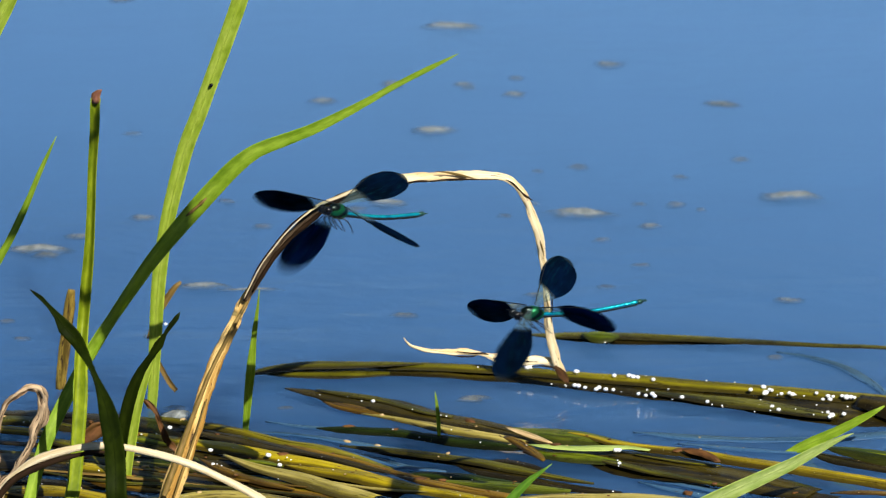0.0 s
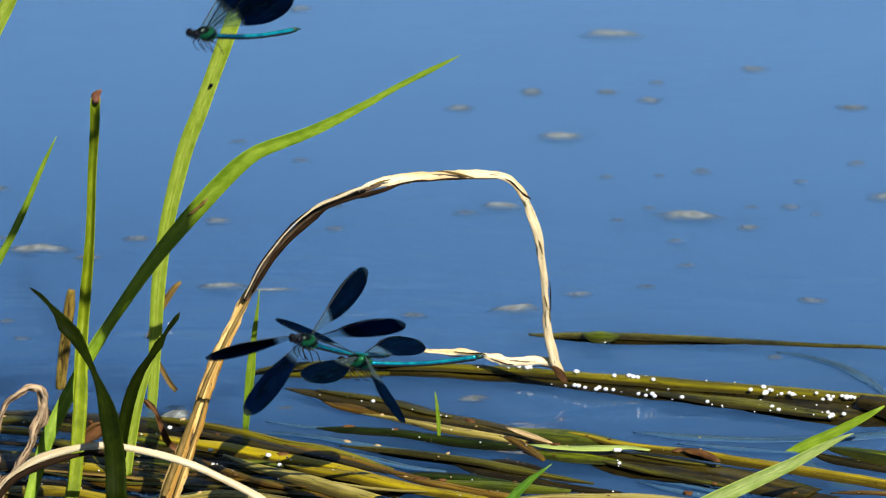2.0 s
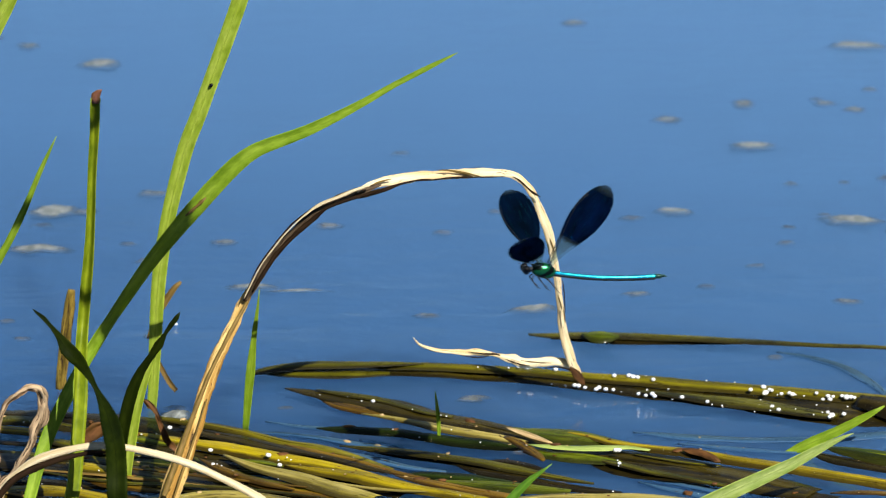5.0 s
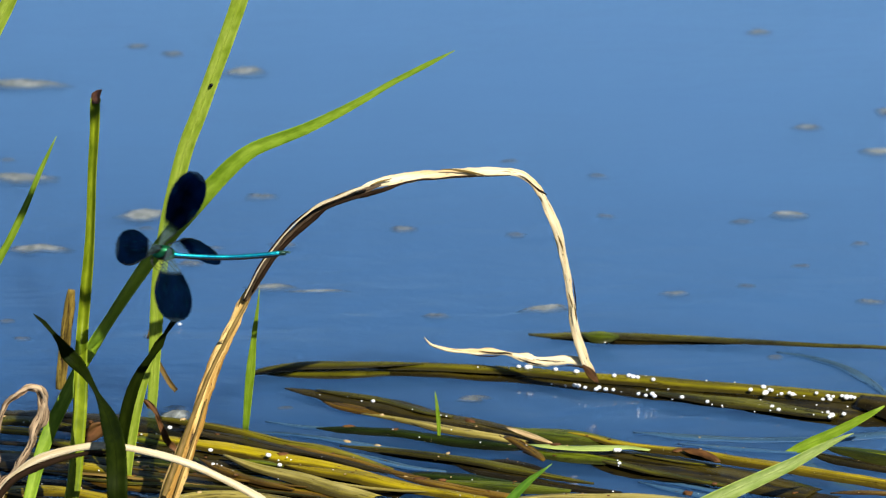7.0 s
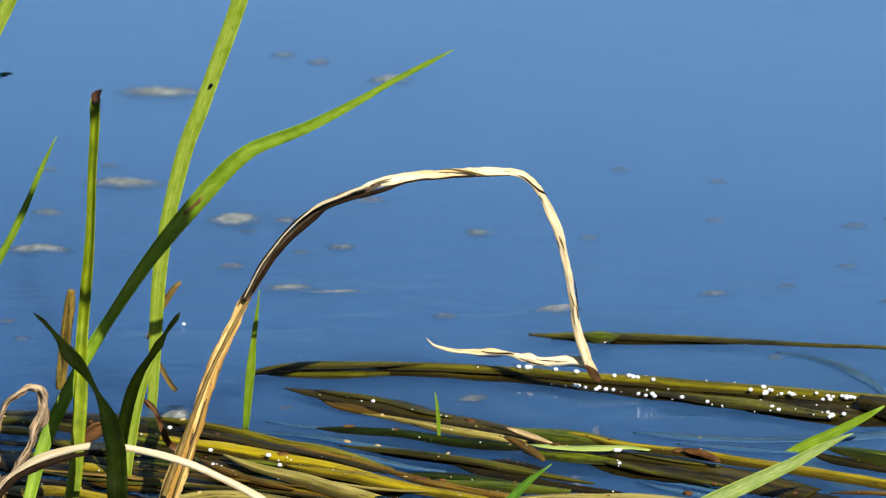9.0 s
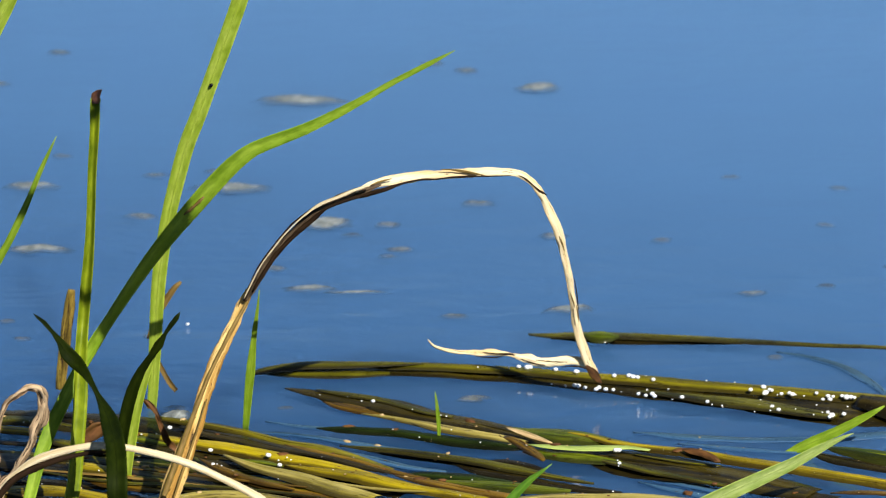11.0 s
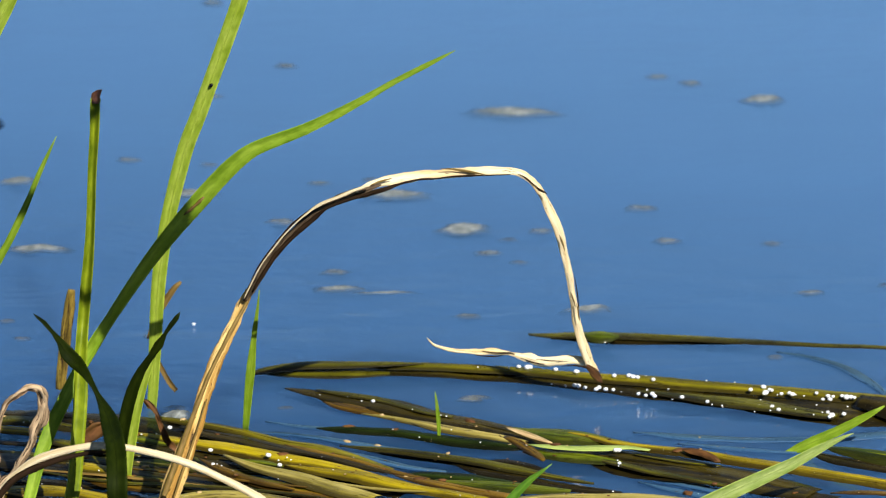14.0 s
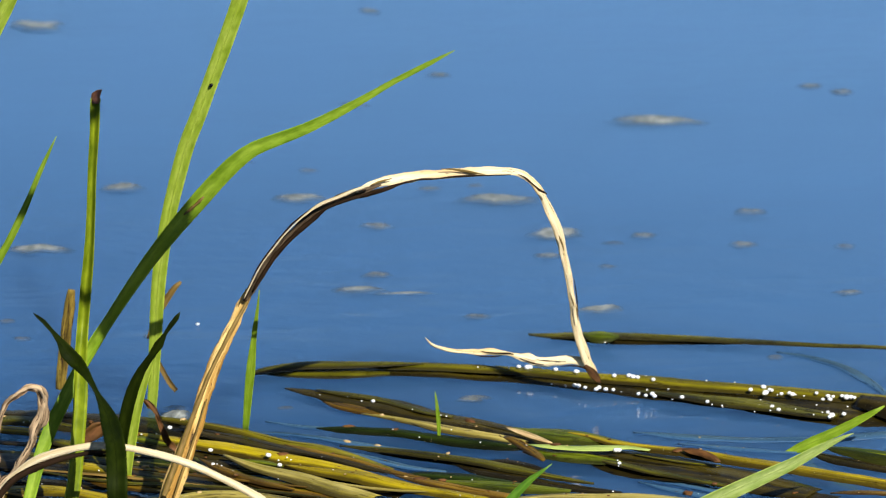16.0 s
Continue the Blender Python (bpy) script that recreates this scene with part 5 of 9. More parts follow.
# the beaded leaf's mirror image in the water, laid in as a brown strip
afloat("dark strip laid in as the reflection of the beaded leaf", BROWN, [(-0.0666, 0.1076, 0.0012), (-0.0601, 0.11, 0.0048), (-0.0506, 0.1119, 0.0098), (-0.0353, 0.1116, 0.0116), (-0.0199, 0.1113, 0.0098), (-0.0046, 0.1104, 0.0104), (0.0107, 0.1085, 0.0102), (0.026, 0.1046, 0.0106), (0.0412, 0.1003, 0.0129), (0.0563, 0.0958, 0.0144), (0.0713, 0.0904, 0.0155), (0.0862, 0.0853, 0.016), (0.1011, 0.08, 0.0181), (0.1159, 0.0744, 0.021), (0.1306, 0.0694, 0.023), (0.1417, 0.067, 0.0222), (0.1509, 0.0656, 0.0216)], 0.0012, 0.06, "floating_leaf")
afloat("olive leaf floating under a dark one", OLIVE, [(-0.06, 0.1067, 0.0018), (-0.0524, 0.107, 0.0061), (-0.0409, 0.1067, 0.0079), (-0.0275, 0.107, 0.0073), (-0.018, 0.1073, 0.0043)], 0.0018, 0.1, "floating_leaf")
afloat("olive brown leaf showing beneath a dark wet one", OLIVE, [(0.0655, 0.0871, 0.0023), (0.0767, 0.0829, 0.0057), (0.0878, 0.0787, 0.0091), (0.099, 0.0752, 0.0113), (0.11, 0.0705, 0.011), (0.1209, 0.0652, 0.0098), (0.13, 0.0611, 0.0066)], 0.0022, 0.08, "floating_leaf")
afloat("dark stalk end of a long floating leaf", SHADEMUD, [(0.1382, 0.0722, 0.0086), (0.1436, 0.0693, 0.0113), (0.1481, 0.0657, 0.015), (0.1516, 0.0634, 0.0175)], 0.0040, 0.25, "floating_leaf")
afloat("dark slimy reed leaf floating on open water", BROWN, [(-0.0529, 0.0919, 0.0011), (-0.0453, 0.0883, 0.0064), (-0.0348, 0.0829, 0.0115), (-0.0252, 0.0779, 0.0137), (-0.0158, 0.072, 0.014), (-0.0064, 0.0649, 0.0126), (0.003, 0.058, 0.0121), (0.0123, 0.0528, 0.0123), (0.0215, 0.0464, 0.0125), (0.0307, 0.039, 0.0111), (0.0397, 0.0313, 0.0079)], 0.0016, 0.08, "floating_leaf")
afloat("olive upper margin of a slimy leaf", OLIVE, [(-0.0424, 0.0874, 0.0016), (-0.0329, 0.0829, 0.0043), (-0.0234, 0.0784, 0.0045), (-0.0139, 0.0713, 0.0041), (-0.0045, 0.0631, 0.0033), (0.003, 0.059, 0.0026)], 0.0026, 0.1, "floating_leaf")
afloat("brown olive reed leaf under a slimy one", AMBER, [(-0.0404, 0.0814, 0.0012), (-0.0346, 0.0755, 0.006), (-0.027, 0.0711, 0.0073), (-0.0195, 0.0679, 0.0057), (-0.012, 0.0635, 0.004)], 0.0010, 0.1, "floating_leaf")
afloat("pale olive reed leaf ending in an amber tip", PALEWET, [(-0.0269, 0.0611, 0.0011), (-0.0175, 0.057, 0.0041), (-0.0082, 0.0518, 0.0059), (0.0011, 0.0457, 0.0074), (0.0104, 0.0409, 0.0071), (0.0195, 0.0363, 0.0068), (0.0259, 0.0309, 0.0066)], 0.0030, 0.14, "floating_leaf")
afloat("bent amber leaf tip on the water", AMBER, [(0.0205, 0.0363, 0.0036), (0.025, 0.0306, 0.0048), (0.0286, 0.023, 0.0045), (0.0312, 0.0166, 0.0032), (0.0324, 0.0124, 0.0011)], 0.0034, 0.2, "floating_leaf")
afloat("narrow dark green weed at the water surface", DARKGREEN, [(-0.0416, 0.0481, 0.0006), (-0.0341, 0.0472, 0.0045), (-0.0248, 0.0455, 0.0056), (-0.0155, 0.0435, 0.006), (-0.0063, 0.0398, 0.0063), (0.003, 0.0361, 0.008), (0.0121, 0.033, 0.0086), (0.0213, 0.0296, 0.0064), (0.0286, 0.0273, 0.0022)], 0.0024, 0.25, "floating_leaf")
afloat("thin olive reed leaf in the shallows", OLIVE, [(-0.0338, 0.0304, 0.0006), (-0.0246, 0.0279, 0.0043), (-0.0154, 0.0256, 0.0054), (-0.0062, 0.0223, 0.0063), (0.0029, 0.0186, 0.0066), (0.012, 0.0142, 0.0074), (0.0211, 0.0089, 0.0076), (0.0301, 0.0032, 0.0052), (0.039, -0.002, 0.0039), (0.048, -0.0067, 0.0015)], 0.0024, 0.14, "floating_leaf")
# shade under the olive leaf's edge, drawn as a narrow dark leaf
afloat("dark strip for the shaded under edge of a thin olive leaf", SHADEMUD, [(-0.0246, 0.0297, 0.001), (-0.0136, 0.0252, 0.0041), (-0.0026, 0.0207, 0.0041), (0.0084, 0.016, 0.0045), (0.0193, 0.0099, 0.0044), (0.0265, 0.0064, 0.002)], 0.0008, 0.1, "floating_leaf")
afloat("pale teal leaf sunk just under the surface", SUNK, [(-0.0639, 0.0493, 0.0006), (-0.0527, 0.0482, 0.0028), (-0.0415, 0.0442, 0.0037), (-0.0303, 0.0388, 0.0041), (-0.0192, 0.0342, 0.0031), (-0.0081, 0.03, 0.0016)], 0.0006, 0.1, "floating_leaf")
afloat("narrow teal leaf sunk just under the surface", SUNK, [(-0.0376, 0.0325, 0.001), (-0.0283, 0.0269, 0.0028), (-0.019, 0.0199, 0.0041), (-0.0098, 0.0138, 0.0035), (0.0011, 0.01, 0.0016)], 0.0006, 0.1, "floating_leaf")
afloat("teal streak of a sunken leaf", SUNK, [(-0.0587, 0.0606, 0.0006), (-0.0473, 0.0557, 0.0022), (-0.0361, 0.0531, 0.0017), (-0.0268, 0.0519, 0.0006)], 0.0005, 0.1, "floating_leaf")
afloat("thin teal leaf sunk near dark ones", SUNK, [(0.0624, 0.0493, 0.0006), (0.0771, 0.0453, 0.0051), (0.0936, 0.0427, 0.0046), (0.1102, 0.0416, 0.0046), (0.127, 0.0433, 0.0056), (0.1477, 0.0473, 0.0067)], 0.0006, 0.1, "floating_leaf")
afloat("pale sunken leaf in the shallows", SUNK, [(0.0768, 0.0379, 0.0006), (0.0914, 0.0337, 0.0033), (0.1041, 0.0306, 0.0028), (0.115, 0.0286, 0.0011)], 0.0006, 0.1, "floating_leaf")
afloat("thin sunken leaf below the surface", SUNK, [(0.0575, 0.0111, 0.0006), (0.0664, 0.005, 0.0033), (0.077, -0.0021, 0.0042), (0.0875, -0.0086, 0.0034), (0.0964, -0.0124, 0.0015)], 0.0006, 0.1, "floating_leaf")
afloat("faint teal leaf under clear water", SUNK, [(0.0626, 0.0001, 0.0006), (0.0714, -0.0067, 0.0028), (0.082, -0.0126, 0.0039), (0.089, -0.0156, 0.0025)], 0.0006, 0.1, "floating_leaf")
afloat("dark green reed leaf half under water", DARKGREEN, [(-0.0131, 0.0038, 0.0006), (-0.0071, 0.0038, 0.006), (0.0011, 0.0021, 0.008), (0.0101, -0.0006, 0.0077), (0.0191, -0.0041, 0.006), (0.0263, -0.0074, 0.004)], 0.0018, 0.18, "floating_leaf")
afloat("yellow-green edge of a sunken leaf", WEEDGREEN, [(-0.0025, -0.0031, 0.001), (0.0065, -0.0064, 0.0052), (0.0155, -0.0083, 0.009), (0.0245, -0.0102, 0.0095), (0.0334, -0.0126, 0.0069), (0.0406, -0.014, 0.0032)], 0.0024, 0.14, "floating_leaf")
afloat("dark narrow reed leaf sunk in the shallows", SHADEMUD, [(0.0029, 0.016, 0.0006), (0.012, 0.0085, 0.0056), (0.0228, 0.003, 0.0077), (0.0318, -0.0024, 0.0077), (0.0407, -0.0068, 0.007), (0.0497, -0.01, 0.0052), (0.0568, -0.0122, 0.0021)], 0.0012, 0.1, "floating_leaf")
afloat("dark brown broken leaf in the shallows", SHADEMUD, [(0.016, 0.0153, 0.0006), (0.0193, 0.0139, 0.0051), (0.0238, 0.0117, 0.0068), (0.0293, 0.0084, 0.0048), (0.0323, 0.0067, 0.001)], 0.0026, 0.2, "floating_leaf")
afloat("pale golden reed leaf at the near edge", PALEWET, [(0.0171, -0.0286, 0.006), (0.0261, -0.0254, 0.0092), (0.0368, -0.0232, 0.0096), (0.0493, -0.0235, 0.0101), (0.0618, -0.0248, 0.0106), (0.0742, -0.027, 0.0105), (0.0847, -0.0296, 0.0083)], 0.0036, 0.12, "floating_leaf")
afloat("dark olive reed leaf at the water surface", WEEDGREEN, [(0.0224, 0.0481, 0.0006), (0.0289, 0.0438, 0.0081), (0.0371, 0.0401, 0.0133), (0.0454, 0.0372, 0.0123), (0.0536, 0.0338, 0.008), (0.06, 0.0315, 0.0048)], 0.0026, 0.1, "floating_leaf")
afloat("long golden reed leaf floating across the shallows", GOLD, [(0.0372, 0.0428, 0.0015), (0.0472, 0.0369, 0.0038), (0.0562, 0.0301, 0.006), (0.0671, 0.0255, 0.0074), (0.0779, 0.0213, 0.0079), (0.0887, 0.0166, 0.0082), (0.0994, 0.0113, 0.0087), (0.11, 0.0061, 0.0092), (0.1205, 0.0011, 0.0092), (0.1328, -0.0049, 0.0091), (0.1449, -0.0111, 0.0095)], 0.0034, 0.16, "floating_leaf")
afloat("thin pale green reed leaf lying flat", PALE, [(0.0277, 0.0263, 0.0006), (0.0341, 0.0246, 0.0039), (0.0432, 0.0229, 0.005), (0.0524, 0.0232, 0.0056), (0.0597, 0.0238, 0.0033), (0.0669, 0.0207, 0.0016)], 0.0042, 0.1, "floating_leaf")
afloat("green reed leaf half under dark ones", WEEDGREEN, [(0.0241, 0.0321, 0.0006), (0.0295, 0.0257, 0.0062), (0.0368, 0.0217, 0.0094), (0.045, 0.0192, 0.0101), (0.0522, 0.0164, 0.0068), (0.0576, 0.0145, 0.0021)], 0.0022, 0.12, "floating_leaf")
afloat("broad dark reed leaf lying under a golden one", BROWN, [(0.0324, 0.0325, 0.001), (0.0433, 0.0254, 0.0065), (0.0541, 0.0207, 0.0185), (0.0649, 0.0155, 0.0228), (0.0757, 0.0102, 0.0231), (0.0863, 0.0047, 0.0226), (0.0969, -0.0016, 0.0208), (0.1074, -0.0079, 0.0172), (0.1178, -0.0144, 0.0114)], 0.0016, 0.06, "floating_leaf")
afloat("olive strip lying on a dark leaf", OLIVE, [(0.0468, 0.0192, 0.0006), (0.0557, 0.0131, 0.0042), (0.0646, 0.0067, 0.0047), (0.0753, 0.0004, 0.0043), (0.0858, -0.0059, 0.0039), (0.0946, -0.0107, 0.0019)], 0.0024, 0.12, "floating_leaf")
afloat("thin pale rim of a dark leaf", OLIVE, [(0.0615, 0.0214, 0.0006), (0.0704, 0.0167, 0.002), (0.0794, 0.0125, 0.0026), (0.0893, 0.0097, 0.0016)], 0.0026, 0.1, "floating_leaf")
afloat("red-brown scrap lying on a golden leaf", ROT, [(0.0772, 0.0184, 0.0006), (0.0805, 0.0175, 0.0041), (0.084, 0.015, 0.0043), (0.0869, 0.0103, 0.0038), (0.0885, 0.0061, 0.0016)], 0.0052, 0.3, "leaf_scrap")
afloat("pale dry leaf scrap on the floating leaves", STRAW, [(0.0205, 0.0428, 0.0006), (0.0242, 0.039, 0.0031), (0.0287, 0.0339, 0.0038), (0.0332, 0.0288, 0.0023), (0.0354, 0.0266, 0.0008)], 0.0046, 0.1, "leaf_scrap")
afloat("green reed leaf floating beside a bowed leaf", WEEDGREEN, [(0.1232, 0.0287, 0.0006), (0.1294, 0.0248, 0.0066), (0.1365, 0.0214, 0.0099), (0.1444, 0.0175, 0.0131), (0.1489, 0.0158, 0.0145)], 0.0028, 0.14, "floating_leaf")
afloat("dark reed leaf at the water surface", SHADEMUD, [(0.1185, 0.0265, 0.0006), (0.1255, 0.021, 0.0071), (0.1342, 0.0151, 0.008), (0.1439, 0.0101, 0.0071), (0.1483, 0.0079, 0.0072)], 0.0016, 0.1, "floating_leaf")
afloat("dark reed leaf sunk near the bank", SHADEMUD, [(0.099, 0.003, 0.0007), (0.1057, -0.0063, 0.0063), (0.1143, -0.0133, 0.0102), (0.1247, -0.0192, 0.0077)], 0.0014, 0.1, "floating_leaf")
afloat("thin orange dry leaf at the water surface", AMBER, [(0.1229, -0.0175, 0.0006), (0.1301, -0.017, 0.0038), (0.1373, -0.0173, 0.0043), (0.1461, -0.0194, 0.0042)], 0.0030, 0.1, "floating_leaf")
afloat("dark reed leaf floating in the tangle", SHADEMUD, [(-0.1504, 0.0641, 0.0149), (-0.1353, 0.0623, 0.016), (-0.1202, 0.06, 0.0156), (-0.1051, 0.0554, 0.0173), (-0.0899, 0.0502, 0.0182), (-0.0767, 0.0456, 0.0168), (-0.0634, 0.0359, 0.0146), (-0.0503, 0.0274, 0.0124), (-0.0392, 0.0218, 0.0089), (-0.0299, 0.0173, 0.005)], 0.0014, 0.08, "floating_leaf")
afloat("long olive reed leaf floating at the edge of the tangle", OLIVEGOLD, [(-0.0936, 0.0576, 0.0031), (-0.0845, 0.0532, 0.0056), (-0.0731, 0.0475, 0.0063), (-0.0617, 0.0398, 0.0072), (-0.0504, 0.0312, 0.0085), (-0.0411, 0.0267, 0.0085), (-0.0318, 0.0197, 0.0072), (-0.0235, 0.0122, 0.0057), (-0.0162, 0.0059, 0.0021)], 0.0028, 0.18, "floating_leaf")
afloat("dark strip between golden leaves", SHADEMUD, [(-0.0861, 0.0477, 0.0018), (-0.0765, 0.0409, 0.0074), (-0.0652, 0.0338, 0.0096), (-0.0539, 0.0256, 0.0084), (-0.0446, 0.0208, 0.0044), (-0.0354, 0.0155, 0.0045), (-0.0262, 0.0077, 0.0044), (-0.017, 0.0017, 0.0018)], 0.0032, 0.1, "floating_leaf")
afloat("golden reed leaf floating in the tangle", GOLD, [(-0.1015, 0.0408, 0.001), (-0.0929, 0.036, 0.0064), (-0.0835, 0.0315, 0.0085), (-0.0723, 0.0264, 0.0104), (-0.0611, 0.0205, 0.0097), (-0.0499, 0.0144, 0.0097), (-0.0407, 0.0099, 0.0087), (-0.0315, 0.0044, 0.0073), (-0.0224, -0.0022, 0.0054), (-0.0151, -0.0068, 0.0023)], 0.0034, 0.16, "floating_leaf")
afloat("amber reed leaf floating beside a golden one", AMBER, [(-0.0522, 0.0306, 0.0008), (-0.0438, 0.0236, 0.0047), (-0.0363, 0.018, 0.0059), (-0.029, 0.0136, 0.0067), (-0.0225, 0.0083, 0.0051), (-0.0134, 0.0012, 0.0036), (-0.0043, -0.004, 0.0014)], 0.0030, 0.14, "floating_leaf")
afloat("dark strip filling a gap in the middle of the tangle", SHADEMUD, [(-0.102, 0.033, 0.0038), (-0.0887, 0.0251, 0.0114), (-0.0756, 0.0179, 0.015), (-0.0627, 0.0134, 0.0152), (-0.0498, 0.0074, 0.0139), (-0.0369, 0.0019, 0.0131), (-0.0241, -0.0074, 0.0115), (-0.0115, -0.0155, 0.0108)], 0.0020, 0.06, "floating_leaf")
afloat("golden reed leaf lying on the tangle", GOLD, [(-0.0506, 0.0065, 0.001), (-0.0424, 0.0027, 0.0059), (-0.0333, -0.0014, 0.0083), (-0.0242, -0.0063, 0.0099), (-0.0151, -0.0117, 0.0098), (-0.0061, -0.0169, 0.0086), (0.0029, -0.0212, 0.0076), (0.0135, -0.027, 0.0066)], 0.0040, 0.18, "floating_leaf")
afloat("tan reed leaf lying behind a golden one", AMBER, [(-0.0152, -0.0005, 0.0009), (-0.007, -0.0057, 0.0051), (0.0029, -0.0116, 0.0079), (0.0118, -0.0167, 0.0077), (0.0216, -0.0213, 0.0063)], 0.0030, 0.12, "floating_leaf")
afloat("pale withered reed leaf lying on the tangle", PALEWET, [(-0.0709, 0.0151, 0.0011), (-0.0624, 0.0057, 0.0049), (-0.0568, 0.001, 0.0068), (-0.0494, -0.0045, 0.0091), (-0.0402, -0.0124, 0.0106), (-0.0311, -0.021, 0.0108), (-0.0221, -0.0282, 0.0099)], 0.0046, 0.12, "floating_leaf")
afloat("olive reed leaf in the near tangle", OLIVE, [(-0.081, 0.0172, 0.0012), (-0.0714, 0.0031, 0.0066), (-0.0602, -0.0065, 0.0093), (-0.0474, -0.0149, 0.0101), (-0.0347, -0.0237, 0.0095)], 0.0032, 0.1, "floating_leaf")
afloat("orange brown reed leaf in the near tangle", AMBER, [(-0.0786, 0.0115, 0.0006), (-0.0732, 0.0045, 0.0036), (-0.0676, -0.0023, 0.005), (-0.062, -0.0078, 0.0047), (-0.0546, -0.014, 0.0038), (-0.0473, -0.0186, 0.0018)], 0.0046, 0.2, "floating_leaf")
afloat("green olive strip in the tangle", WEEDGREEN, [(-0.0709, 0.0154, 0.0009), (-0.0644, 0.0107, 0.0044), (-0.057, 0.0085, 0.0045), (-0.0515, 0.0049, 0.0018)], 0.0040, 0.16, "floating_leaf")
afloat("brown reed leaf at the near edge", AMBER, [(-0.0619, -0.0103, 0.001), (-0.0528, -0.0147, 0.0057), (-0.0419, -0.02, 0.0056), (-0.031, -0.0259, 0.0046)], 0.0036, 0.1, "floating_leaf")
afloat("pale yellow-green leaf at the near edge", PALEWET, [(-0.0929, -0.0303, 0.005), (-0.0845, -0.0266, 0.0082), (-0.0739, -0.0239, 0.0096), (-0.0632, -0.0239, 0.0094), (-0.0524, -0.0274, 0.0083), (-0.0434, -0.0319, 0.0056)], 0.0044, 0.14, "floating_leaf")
afloat("dark reed leaf in the near tangle", SHADEMUD, [(-0.1468, 0.0174, 0.0201), (-0.1323, 0.018, 0.0187), (-0.1174, 0.0146, 0.0199), (-0.1026, 0.0097, 0.0198), (-0.0877, 0.002, 0.0185), (-0.0728, -0.0073, 0.0187), (-0.0581, -0.017, 0.0167)], 0.0012, 0.06, "floating_leaf")
afloat("olive reed leaf caught between stems", OLIVE, [(-0.1498, 0.0562, 0.0086), (-0.1404, 0.0556, 0.0095), (-0.1309, 0.0524, 0.0083), (-0.1213, 0.0478, 0.0071), (-0.1127, 0.0438, 0.004)], 0.0026, 0.14, "floating_leaf")
afloat("golden leaf patch beside dry stalks", GOLD, [(-0.149, 0.0466, 0.0056), (-0.1415, 0.0452, 0.0071), (-0.1339, 0.0426, 0.0062), (-0.1273, 0.0397, 0.0031)], 0.0030, 0.14, "floating_leaf")
afloat("olive leaf lying flat in the tangle", OLIVE, [(-0.1336, 0.038, 0.0009), (-0.124, 0.0324, 0.0067), (-0.1145, 0.0273, 0.0078), (-0.1041, 0.0222, 0.0049), (-0.0976, 0.0189, 0.001)], 0.0028, 0.14, "floating_leaf")
afloat("golden reed leaf in the near tangle", GOLD, [(-0.144, -0.0189, 0.0116), (-0.1352, -0.0165, 0.0123), (-0.1263, -0.0152, 0.0107), (-0.1172, -0.0179, 0.0087), (-0.1079, -0.0227, 0.0073), (-0.0987, -0.028, 0.0053)], 0.0034, 0.12, "floating_leaf")
afloat("golden leaf scrap behind the stems", GOLD, [(-0.1211, 0.0105, 0.0009), (-0.116, 0.0074, 0.007), (-0.1104, 0.0044, 0.0072), (-0.1048, 0.0006, 0.0044), (-0.0991, -0.0033, 0.0017)], 0.0034, 0.14, "floating_leaf")
afloat("amber leaf scrap between the stems", AMBER, [(-0.1143, -0.0066, 0.001), (-0.1078, -0.0087, 0.0069), (-0.1005, -0.012, 0.0066), (-0.0922, -0.0163, 0.0047), (-0.0867, -0.019, 0.0019)], 0.0036, 0.14, "floating_leaf")
afloat("olive reed leaf under the dry arch", OLIVE, [(-0.103, 0.0018, 0.0008), (-0.0955, -0.004, 0.0059), (-0.0872, -0.0075, 0.0076), (-0.0789, -0.0124, 0.0063), (-0.0706, -0.0178, 0.0044)], 0.0026, 0.14, "floating_leaf")
afloat("green weed strip behind the stems", WEEDGREEN, [(-0.105, 0.0375, 0.0011), (-0.1003, 0.0363, 0.0053), (-0.0937, 0.0335, 0.0059), (-0.0871, 0.0295, 0.0028)], 0.0030, 0.14, "floating_leaf")
afloat("dark wet end of a long floating leaf", OLIVE, [(-0.0659, 0.0997, 0.001), (-0.059, 0.1055, 0.0049), (-0.0486, 0.1092, 0.0067), (-0.0352, 0.1101, 0.0074), (-0.0237, 0.1107, 0.0061), (-0.0132, 0.1113, 0.0037), (-0.0065, 0.1113, 0.0012)], 0.0040, 0.12, "floating_leaf")
afloat("bright green bend in a floating leaf", WEEDGREEN, [(0.0479, 0.1457, 0.0012), (0.0514, 0.1444, 0.0083), (0.0549, 0.1428, 0.0117), (0.058, 0.1425, 0.0076), (0.0605, 0.1431, 0.0024)], 0.0034, 0.2, "floating_leaf")

# mostly dark filler leaves for the shade in the gaps of the tangle
fill = random.Random(4)
for i in range(22):
    x0 = fill.uniform(-0.19, -0.10)
    y0 = fill.uniform(-0.045, 0.045 - 0.3 * max(0.0, x0 + 0.14))
    far, slope = fill.uniform(0.06, 0.11), fill.uniform(-0.36, -0.22)
    wide, bow = fill.uniform(0.004, 0.008), fill.uniform(-0.006, 0.006)
    rows = [(x0 + far * u, y0 + slope * far * u + bow * math.sin(u * 3.1), wide * math.sin(0.12 + u * 2.9)) for u in (0, 0.2, 0.4, 0.6, 0.8, 1)]
    afloat("narrow wet leaf, mostly dark to fill shaded gaps in the tangle", fill.choice((SHADEMUD, SHADEMUD, DARKGREEN, OLIVE)), rows, fill.uniform(0.0008, 0.0018), 0.08, "floating_leaf")


